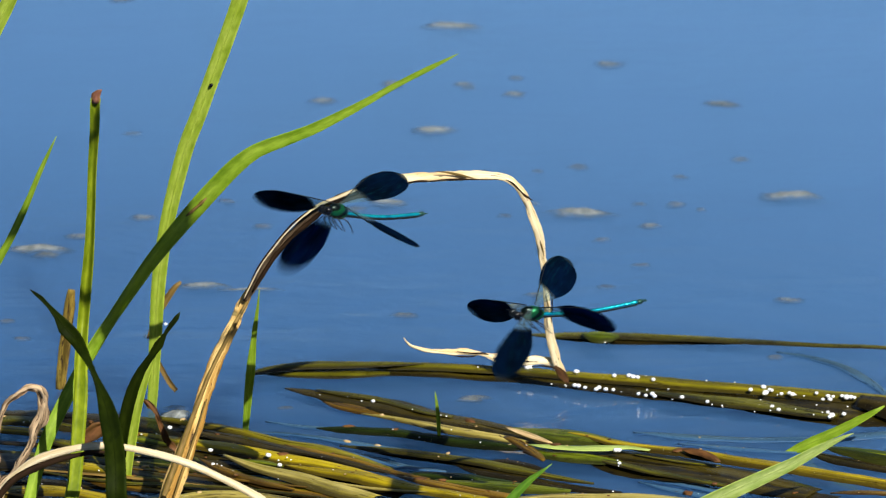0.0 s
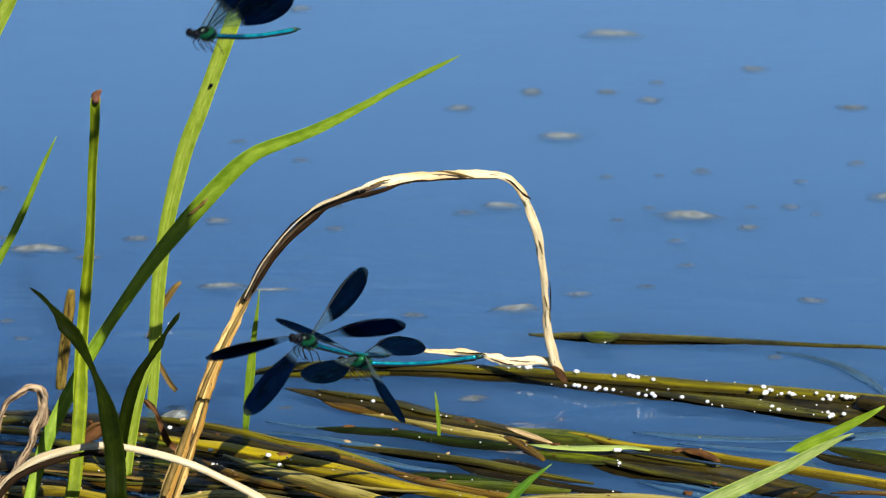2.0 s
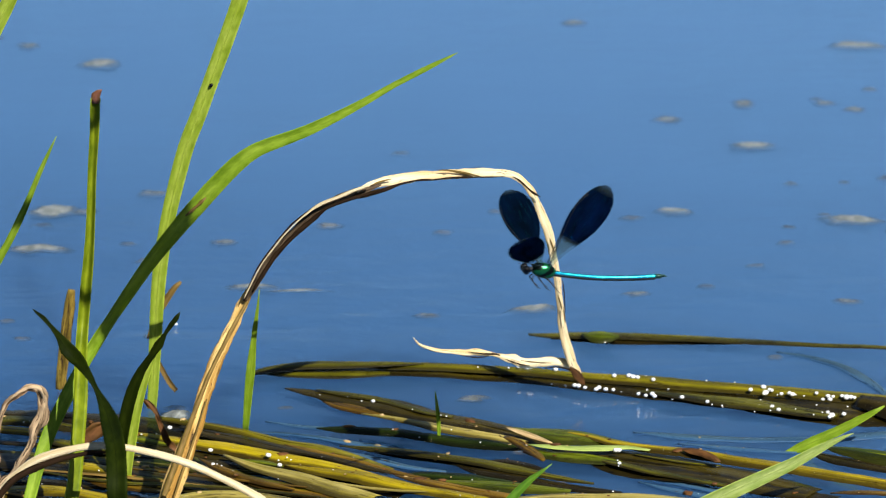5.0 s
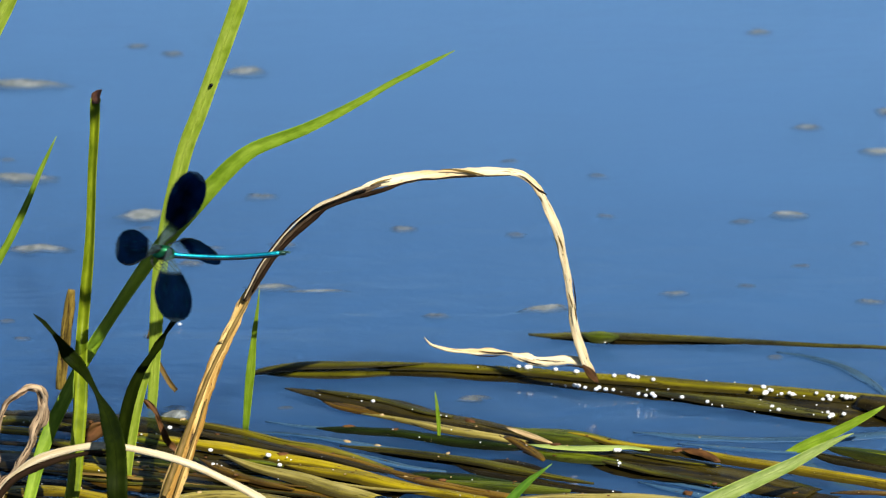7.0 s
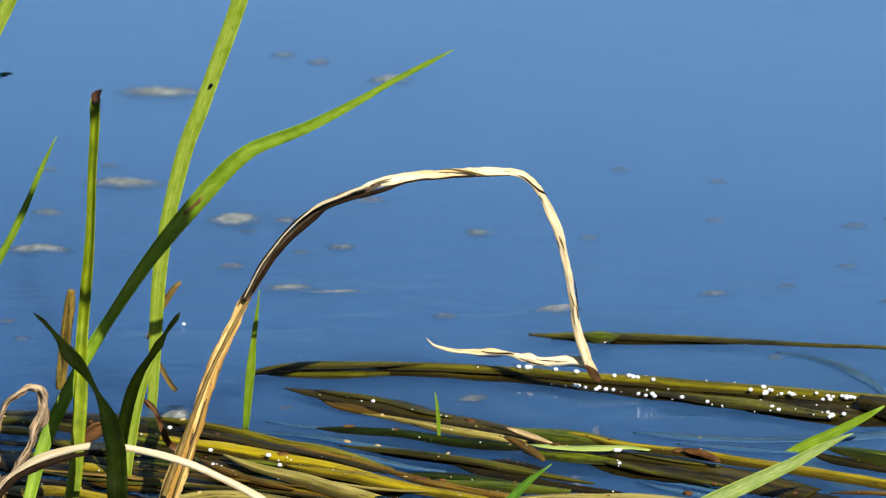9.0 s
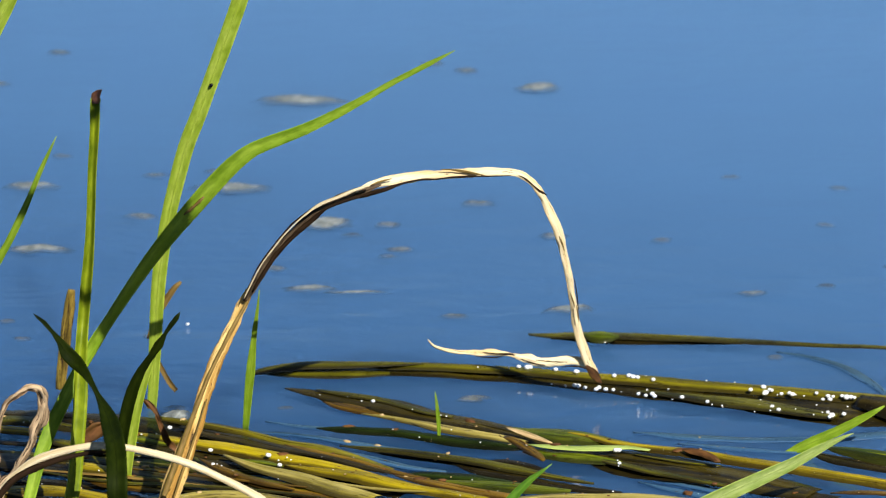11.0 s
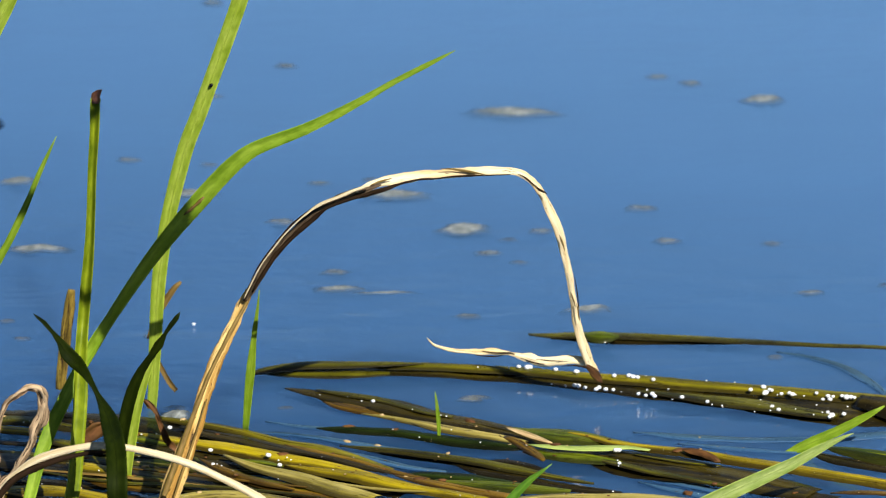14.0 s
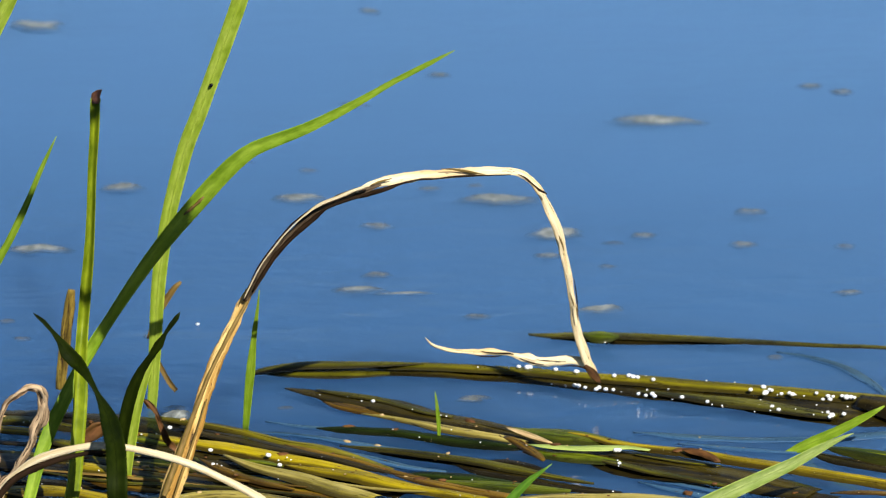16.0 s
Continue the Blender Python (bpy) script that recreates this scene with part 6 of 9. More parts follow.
# ---------- drops and foam ----------
# drops along the upper side of the beaded leaf
for x, y, r in [(0.0118, 0.1064, 0.00034), (0.0222, 0.1058, 0.00034), (0.0256, 0.1070, 0.00086), (0.0285, 0.1064, 0.00114), (0.0294, 0.1064, 0.00100), (0.0380, 0.1040, 0.00086), (0.0450, 0.1016, 0.00100), (0.0576, 0.0973, 0.00086),
                (0.0626, 0.0973, 0.00100), (0.0639, 0.0961, 0.00100), (0.0654, 0.0955, 0.00086), (0.0683, 0.0973, 0.00026), (0.0706, 0.0931, 0.00086), (0.0884, 0.0919, 0.00034), (0.0978, 0.0901, 0.00026), (0.1027, 0.0823, 0.00086),
                (0.1072, 0.0853, 0.00100), (0.1076, 0.0793, 0.00114), (0.1091, 0.0823, 0.00086), (0.1098, 0.0817, 0.00072), (0.1070, 0.0781, 0.00072), (0.1128, 0.0781, 0.00072), (0.1114, 0.0769, 0.00026), (0.1155, 0.0787, 0.00086),
                (0.1164, 0.0775, 0.00100), (0.1175, 0.0769, 0.00034), (0.1202, 0.0757, 0.00034), (0.1245, 0.0787, 0.00072), (0.1262, 0.0722, 0.00072), (0.1281, 0.0757, 0.00086), (0.1286, 0.0722, 0.00086), (0.1298, 0.0751, 0.00072),
                (0.1328, 0.0757, 0.00072), (0.1342, 0.0745, 0.00114), (0.1357, 0.0745, 0.00100), (0.1368, 0.0739, 0.00072), (0.1388, 0.0692, 0.00072)]:
    water_drop(x, y, 0.0042, r)
# drops on the dark strip, laid in as the upper row's mirror image
for x, y, r in [(0.0365, 0.0931, 0.00034), (0.0410, 0.0919, 0.00034), (0.0413, 0.0907, 0.00026), (0.0442, 0.0919, 0.00086), (0.0455, 0.0913, 0.00086), (0.0476, 0.0895, 0.00072), (0.0513, 0.0877, 0.00086), (0.0523, 0.0895, 0.00086),
                (0.0545, 0.0877, 0.00086), (0.0570, 0.0871, 0.00072), (0.0597, 0.0847, 0.00026), (0.0653, 0.0829, 0.00072), (0.0677, 0.0811, 0.00072), (0.0683, 0.0871, 0.00034), (0.0699, 0.0829, 0.00086), (0.0706, 0.0805, 0.00086),
                (0.0755, 0.0877, 0.00034), (0.0764, 0.0769, 0.00026), (0.0797, 0.0793, 0.00086), (0.0880, 0.0746, 0.00072), (0.0894, 0.0716, 0.00034), (0.0927, 0.0705, 0.00034), (0.0928, 0.0687, 0.00026), (0.1031, 0.0640, 0.00026),
                (0.1051, 0.0710, 0.00034), (0.1058, 0.0764, 0.00026), (0.1084, 0.0652, 0.00034), (0.1092, 0.0693, 0.00086), (0.1112, 0.0663, 0.00086), (0.1169, 0.0669, 0.00026), (0.1225, 0.0611, 0.00034), (0.1241, 0.0710, 0.00034),
                (0.1255, 0.0634, 0.00034), (0.1273, 0.0634, 0.00072), (0.1285, 0.0605, 0.00114), (0.1276, 0.0588, 0.00072), (0.1325, 0.0617, 0.00086), (0.1343, 0.0693, 0.00034), (0.1380, 0.0693, 0.00034), (0.1398, 0.0675, 0.00034),
                (0.1439, 0.0646, 0.00026)]:
    water_drop(x, y, 0.0026, r)
# drops scattered over the other leaves
for x, y, r in [(0.0559, 0.0187, 0.00100), (0.0568, 0.0187, 0.00100), (0.0561, 0.0087, 0.00026), (0.0566, 0.0059, 0.00072), (0.0563, 0.0031, 0.00026), (0.0870, 0.0125, 0.00072), (-0.0410, 0.0751, 0.00017), (-0.0232, 0.0686, 0.00072),
                (-0.0270, 0.0686, 0.00026), (-0.0318, 0.0733, 0.00017), (-0.0101, 0.0598, 0.00026), (0.0011, 0.0528, 0.00034), (-0.0007, 0.0540, 0.00026), (-0.0164, 0.0396, 0.00026), (-0.0077, 0.0316, 0.00026), (0.0121, 0.0265, 0.00026),
                (-0.0894, 0.0413, 0.00086), (-0.0752, 0.0187, 0.00086), (-0.0983, 0.0345, 0.00034), (-0.0934, 0.0350, 0.00034), (-0.0738, 0.0048, 0.00072), (-0.0725, 0.0048, 0.00034), (-0.0563, 0.0137, 0.00100), (-0.0529, 0.0087, 0.00034),
                (-0.0524, 0.0042, 0.00086), (-0.0502, 0.0114, 0.00034), (-0.0489, 0.0092, 0.00034), (-0.1375, 0.0465, 0.00026), (-0.1358, 0.0482, 0.00017), (-0.0525, -0.0094, 0.00017), (-0.1174, 0.0294, 0.00026), (-0.1101, -0.0012, 0.00034),
                (0.0538, -0.0213, 0.00034)]:
    water_drop(x, y, 0.0048, r)
# a bubble that drifts slowly on the open water
bubble = water_drop(-0.0966, 0.1647, 0.0008, 0.0007)
drift = []
drift.append((foam_patch(0.0038, 0.0036, 0.0009, 1, "small patch of dirty foam drifting on the river"), (0.0293, 0.4907), (0.02829, -0.00344)))
drift.append((foam_patch(0.004, 0.0035, 0.0009, 2, "small patch of dirty foam drifting on the river"), (0.0105, 0.4752), (0.02768, -0.00340)))
drift.append((foam_patch(0.007, 0.0042, 0.0009, 3, "small patch of dirty foam drifting on the river"), (0.1092, 0.4524), (0.02671, -0.00333)))
drift.append((foam_patch(0.0046, 0.0043, 0.0009, 4, "small patch of dirty foam drifting on the river"), (0.0515, 0.3620), (0.02341, -0.00308)))
drift.append((foam_patch(0.0036, 0.0032, 0.0009, 5, "small patch of dirty foam drifting on the river"), (0.0153, 0.3543), (0.02317, -0.00306)))
drift.append((foam_patch(0.0041, 0.0032, 0.0009, 6, "small patch of dirty foam drifting on the river"), (0.0896, 0.3482), (0.02279, -0.00304)))
drift.append((foam_patch(0.0029, 0.0025, 0.0009, 7, "small patch of dirty foam drifting on the river"), (0.0360, 0.3558), (0.02315, -0.00306)))
drift.append((foam_patch(0.0031, 0.0027, 0.0009, 8, "small patch of dirty foam drifting on the river"), (0.0336, 0.3127), (0.02156, -0.00295)))
drift.append((foam_patch(0.0033, 0.0023, 0.0009, 9, "small patch of dirty foam drifting on the river"), (0.0230, 0.2965), (0.02090, -0.00290)))
drift.append((foam_patch(0.0023, 0.0027, 0.0009, 10, "small patch of dirty foam drifting on the river"), (0.0960, 0.3046), (0.02109, -0.00293)))
drift.append((foam_patch(0.0048, 0.003, 0.0009, 11, "patch of scum caught still on the water"), (-0.0891, 0.0735), (0.00000, 0.00000)))
drift.append((foam_patch(0.0018, 0.0026, 0.0009, 12, "patch of scum caught still on the water"), (-0.1021, 0.1512), (0.00000, 0.00000)))
drift.append((foam_patch(0.0036, 0.0016, 0.0009, 13, "patch of scum caught still on the water"), (-0.0525, 0.0735), (0.00000, 0.00000)))
drift.append((foam_patch(0.0057, 0.0027, 0.0009, 14, "patch of scum caught still on the water"), (0.0110, 0.0847), (0.00000, 0.00000)))
drift.append((foam_patch(0.0106, 0.0067, 0.0014, 15, "long raft of dirty beige foam drifting on the river"), (-0.0031, 0.4119), (0.02464, -0.00438)))
drift.append((foam_patch(0.0149, 0.0061, 0.0014, 16, "long raft of dirty beige foam drifting on the river"), (0.0517, 0.2985), (0.02011, -0.00188)))
drift.append((foam_patch(0.0147, 0.0062, 0.0014, 17, "long raft of dirty beige foam drifting on the river"), (0.1301, 0.3215), (0.02019, -0.00050)))
drift.append((foam_patch(0.0071, 0.0057, 0.0009, 18, "small patch of dirty foam drifting on the river"), (0.0670, 0.5117), (0.02934, -0.00376)))
drift.append((foam_patch(0.007, 0.0053, 0.0009, 19, "small patch of dirty foam drifting on the river"), (-0.0477, 0.4566), (0.02717, -0.00556)))
drift.append((foam_patch(0.0134, 0.0051, 0.0014, 20, "long raft of dirty beige foam drifting on the river"), (0.0038, 0.5706), (0.03342, -0.00630)))
drift.append((foam_patch(0.0055, 0.0047, 0.0009, 21, "small patch of dirty foam drifting on the river"), (0.0285, 0.4667), (0.02688, -0.00458)))
drift.append((foam_patch(0.007, 0.0039, 0.0009, 22, "small patch of dirty foam drifting on the river"), (0.1124, 0.4499), (0.02457, -0.00167)))
drift.append((foam_patch(0.0061, 0.0071, 0.0009, 23, "small patch of dirty foam drifting on the river"), (-0.0202, 0.4813), (0.02793, -0.00584)))
drift.append((foam_patch(0.0053, 0.0035, 0.0009, 24, "small patch of dirty foam drifting on the river"), (0.0082, 0.4813), (0.02868, -0.00571)))
drift.append((foam_patch(0.0066, 0.006, 0.0009, 25, "small patch of dirty foam drifting on the river"), (-0.1367, 0.6179), (0.03831, -0.00783)))
drift.append((foam_patch(0.0061, 0.0046, 0.0009, 26, "small patch of dirty foam drifting on the river"), (-0.1108, 0.2951), (0.01378, -0.00213)))
drift.append((foam_patch(0.0046, 0.0036, 0.0009, 27, "small patch of dirty foam drifting on the river"), (-0.0665, 0.2835), (0.01330, -0.00158)))
drift.append((foam_patch(0.0135, 0.0014, 0.0006, 74, "thin tail of foam trailing behind a raft"), (-0.0690, 0.2058), (0.00346, -0.00029)))
drift.append((foam_patch(0.0106, 0.004, 0.0014, 28, "long raft of dirty beige foam drifting on the river"), (-0.0853, 0.2078), (0.00346, -0.00029)))
drift.append((foam_patch(0.0061, 0.0036, 0.0009, 29, "small patch of dirty foam drifting on the river"), (-0.0137, 0.1757), (0.00158, -0.00008)))
drift.append((foam_patch(0.0096, 0.0039, 0.0014, 30, "long raft of dirty beige foam drifting on the river"), (0.0215, 0.1813), (0.00211, -0.00005)))
drift.append((foam_patch(0.0063, 0.0043, 0.0009, 31, "small patch of dirty foam drifting on the river"), (0.1220, 0.1928), (0.00412, -0.00028)))
drift.append((foam_patch(0.0051, 0.0037, 0.0009, 32, "small patch of dirty foam drifting on the river"), (0.0763, 0.2842), (0.01808, -0.00124)))
drift.append((foam_patch(0.0044, 0.0043, 0.0009, 33, "small patch of dirty foam drifting on the river"), (0.1141, 0.3722), (0.02224, -0.00260)))
drift.append((foam_patch(0.0043, 0.0034, 0.0009, 34, "small patch of dirty foam drifting on the river"), (0.0868, 0.3120), (0.02129, -0.00169)))
drift.append((foam_patch(0.0035, 0.0031, 0.0009, 35, "small patch of dirty foam drifting on the river"), (0.0730, 0.3120), (0.02068, -0.00190)))
drift.append((foam_patch(0.0042, 0.0036, 0.0009, 36, "small patch of dirty foam drifting on the river"), (0.0581, 0.2663), (0.01339, -0.00071)))
drift.append((foam_patch(0.0043, 0.0029, 0.0009, 37, "small patch of dirty foam drifting on the river"), (0.0715, 0.2348), (0.00825, -0.00015)))
drift.append((foam_patch(0.0049, 0.0044, 0.0009, 38, "small patch of dirty foam drifting on the river"), (-0.0326, 0.3060), (0.02044, -0.00239)))
drift.append((foam_patch(0.0081, 0.0054, 0.0014, 39, "long raft of dirty beige foam drifting on the river"), (-0.0212, 0.3130), (0.02128, -0.00228)))
drift.append((foam_patch(0.0041, 0.0035, 0.0009, 40, "small patch of dirty foam drifting on the river"), (-0.0994, 0.3791), (0.02260, -0.00419)))
drift.append((foam_patch(0.004, 0.0034, 0.0009, 41, "small patch of dirty foam drifting on the river"), (-0.0809, 0.3159), (0.02016, -0.00280)))
drift.append((foam_patch(0.0202, 0.007, 0.0014, 42, "long raft of dirty beige foam drifting on the river"), (-0.3654, 0.5214), (0.02803, -0.00598)))
drift.append((foam_patch(0.0172, 0.007, 0.0014, 43, "long raft of dirty beige foam drifting on the river"), (-0.3024, 0.3667), (0.02011, -0.00310)))
drift.append((foam_patch(0.0119, 0.008, 0.0014, 44, "long raft of dirty beige foam drifting on the river"), (-0.2286, 0.3143), (0.01690, -0.00257)))
drift.append((foam_patch(0.0106, 0.0063, 0.0014, 45, "long raft of dirty beige foam drifting on the river"), (-0.2886, 0.5410), (0.02964, -0.00606)))
drift.append((foam_patch(0.0059, 0.0049, 0.0009, 46, "small patch of dirty foam drifting on the river"), (-0.3383, 0.5882), (0.03038, -0.00685)))
drift.append((foam_patch(0.0054, 0.0048, 0.0009, 47, "small patch of dirty foam drifting on the river"), (-0.3209, 0.5741), (0.03004, -0.00650)))
drift.append((foam_patch(0.0059, 0.0049, 0.0009, 48, "small patch of dirty foam drifting on the river"), (-0.5002, 0.6076), (0.03116, -0.00703)))
drift.append((foam_patch(0.0066, 0.0047, 0.0009, 49, "small patch of dirty foam drifting on the river"), (-0.4981, 0.5512), (0.02890, -0.00628)))
drift.append((foam_patch(0.0116, 0.0048, 0.0014, 50, "long raft of dirty beige foam drifting on the river"), (-0.3788, 0.3692), (0.02028, -0.00321)))
drift.append((foam_patch(0.007, 0.0037, 0.0014, 51, "long raft of dirty beige foam drifting on the river"), (-0.3040, 0.3225), (0.01748, -0.00248)))
drift.append((foam_patch(0.0057, 0.0044, 0.0009, 52, "small patch of dirty foam drifting on the river"), (-0.1432, 0.2473), (0.00748, -0.00151)))
drift.append((foam_patch(0.006, 0.0042, 0.0009, 53, "small patch of dirty foam drifting on the river"), (-0.1332, 0.2706), (0.01071, -0.00150)))
drift.append((foam_patch(0.009, 0.0063, 0.0014, 54, "long raft of dirty beige foam drifting on the river"), (-0.4390, 0.3975), (0.01989, -0.00405)))
drift.append((foam_patch(0.0135, 0.0078, 0.0014, 55, "long raft of dirty beige foam drifting on the river"), (-0.7001, 0.7229), (0.03313, -0.00935)))
drift.append((foam_patch(0.0056, 0.0048, 0.0009, 56, "small patch of dirty foam drifting on the river"), (-0.5646, 0.7078), (0.03333, -0.00683)))
drift.append((foam_patch(0.0046, 0.0039, 0.0009, 57, "small patch of dirty foam drifting on the river"), (-0.3551, 0.4205), (0.01898, -0.00399)))
drift.append((foam_patch(0.0052, 0.004, 0.0009, 58, "small patch of dirty foam drifting on the river"), (0.0340, 0.1998), (0.00685, 0.00015)))
drift.append((foam_patch(0.0041, 0.0031, 0.0009, 59, "small patch of dirty foam drifting on the river"), (0.0579, 0.2087), (0.00714, 0.00012)))
drift.append((foam_patch(0.0043, 0.0032, 0.0009, 60, "small patch of dirty foam drifting on the river"), (-0.1211, 0.4082), (0.02091, -0.00548)))
drift.append((foam_patch(0.0055, 0.0042, 0.0009, 61, "small patch of dirty foam drifting on the river"), (-0.3383, 0.3912), (0.02083, -0.00369)))
drift.append((foam_patch(0.0041, 0.0032, 0.0009, 62, "small patch of dirty foam drifting on the river"), (-0.3067, 0.3987), (0.01992, -0.00392)))
drift.append((foam_patch(0.0061, 0.0036, 0.0009, 63, "small patch of dirty foam drifting on the river"), (-0.4169, 0.3806), (0.02114, -0.00067)))
drift.append((foam_patch(0.0047, 0.0033, 0.0009, 64, "small patch of dirty foam drifting on the river"), (-0.2430, 0.2950), (0.01907, -0.00206)))
drift.append((foam_patch(0.0072, 0.0042, 0.0014, 65, "long raft of dirty beige foam drifting on the river"), (-0.2100, 0.3360), (0.02026, -0.00216)))
drift.append((foam_patch(0.0052, 0.0041, 0.0009, 66, "small patch of dirty foam drifting on the river"), (-0.2265, 0.3156), (0.01877, -0.00273)))
drift.append((foam_patch(0.0042, 0.0029, 0.0009, 67, "small patch of dirty foam drifting on the river"), (-0.1937, 0.2734), (0.01580, -0.00253)))
drift.append((foam_patch(0.0121, 0.0055, 0.0014, 68, "patch of scum caught still on the water"), (-0.1485, 0.2540), (0.00000, -0.00000)))
drift.append((foam_patch(0.0055, 0.0036, 0.0009, 69, "patch of scum caught still on the water"), (0.0096, 0.0823), (0.00000, 0.00000)))
drift.append((foam_patch(0.0037, 0.0034, 0.0009, 70, "patch of scum caught still on the water"), (0.1136, 0.1279), (0.00000, 0.00000)))
drift.append((foam_patch(0.0039, 0.0026, 0.0009, 71, "patch of scum caught still on the water"), (-0.1454, 0.1487), (0.00000, 0.00000)))
drift.append((foam_patch(0.0033, 0.0024, 0.0009, 72, "patch of scum caught still on the water"), (-0.1520, 0.1686), (0.00000, 0.00000)))
# glints on the water by the stems, set in as white foam
drift.append((foam_patch(0.0078, 0.0075, 0.0022, 73, "white foam patch that stands for glints by the reed stems"), (-0.0889, 0.0605), (0.0, 0.0)))



def litter(name, count, seed, small, large, flat, material, label, category):
    """Many small lumps lying on the floating leaves, off their middles."""
    pick = random.Random(seed)
    verts, faces, uvs = [], [], []
    near = [c for c in CRESTS if c[1] < 0.06 and c[3] > 0.003]
    for i in range(count):
        x, y, z, w = pick.choice(near)
        r = small + (large - small) * pick.random() ** 2.5
        o = Vector((x + pick.uniform(-0.001, 0.001), y + pick.uniform(-0.42, 0.42) * w, z - 0.1 * r))
        turn, long = pick.uniform(0, 6.3), pick.uniform(1.0, 1.9) if flat < 0.6 else 1.0
        first = len(verts)
        for a in (-0.5, 0.25, 0.9):
            for j in range(7):
                b = 2 * math.pi * j / 7
                e = r * math.cos(a) * (1 + (0.35 if flat < 0.6 else 0.05) * pick.uniform(-1, 1))
                px, py = e * long * math.cos(b), e * math.sin(b)
                verts.append(o + Vector((px * math.cos(turn) - py * math.sin(turn), px * math.sin(turn) + py * math.cos(turn), r * flat * math.sin(a))))
                uvs.append((i * 0.37 + j * 0.1, i * 0.013 + a * 0.001))
        for k in (0, 7):
            for j in range(7):
                faces.append((first + k + j, first + k + (j + 1) % 7, first + k + 7 + (j + 1) % 7, first + k + 7 + j))
        faces.append(tuple(first + 14 + j for j in range(7)))
        faces.append(tuple(first + 6 - j for j in range(7)))
    thing(name, mesh_from(name, verts, faces, material, uvs), label, category, kind="stuff")


wisp = random.Random(11)
for i in range(7):
    x0 = wisp.uniform(-0.15, -0.05)
    y0 = wisp.uniform(-0.03, 0.03 - 0.28 * max(0.0, x0 + 0.10))
    far, slope, bow = wisp.uniform(0.03, 0.07), wisp.uniform(-0.42, -0.20), wisp.uniform(-0.006, 0.006)
    rows = [(x0 + far * u, y0 + slope * far * u + bow * math.sin(u * 3.1), 0.0006 + 0.0016 * math.sin(u * 3.1)) for u in (0, 0.25, 0.5, 0.75, 1)]
    afloat("thin torn strip of dead reed leaf on the tangle", wisp.choice((PALEWET, AMBER, OLIVE, STRAWWET)), rows, 0.0044, 0.2, "leaf_strip")
litter("dark_leaf_crumbs", 150, 21, 0.0003, 0.0016, 0.35, ROT, "small rotten brown crumbs of leaf on the tangle", "debris")
litter("pale_leaf_crumbs", 70, 22, 0.0002, 0.0011, 0.35, STRAW, "pale dry crumbs of reed on the wet leaves", "debris")
# glints on the wet leaves, set in as tiny white lumps
litter("leaf_glints", 70, 23, 0.00010, 0.00028, 0.8, GLINTDROP, "tiny white drops that stand for glints on the wet leaves", "water drops")


# ---------- damselflies ----------
fly_a, wings_a = damselfly("male banded damselfly with blue-black wing bands, hovering")
fly_b, wings_b = damselfly("male banded damselfly with metallic blue body, flying low over water")
fly_c, wings_c = damselfly("male banded damselfly with a blue-green abdomen, flying across the river")

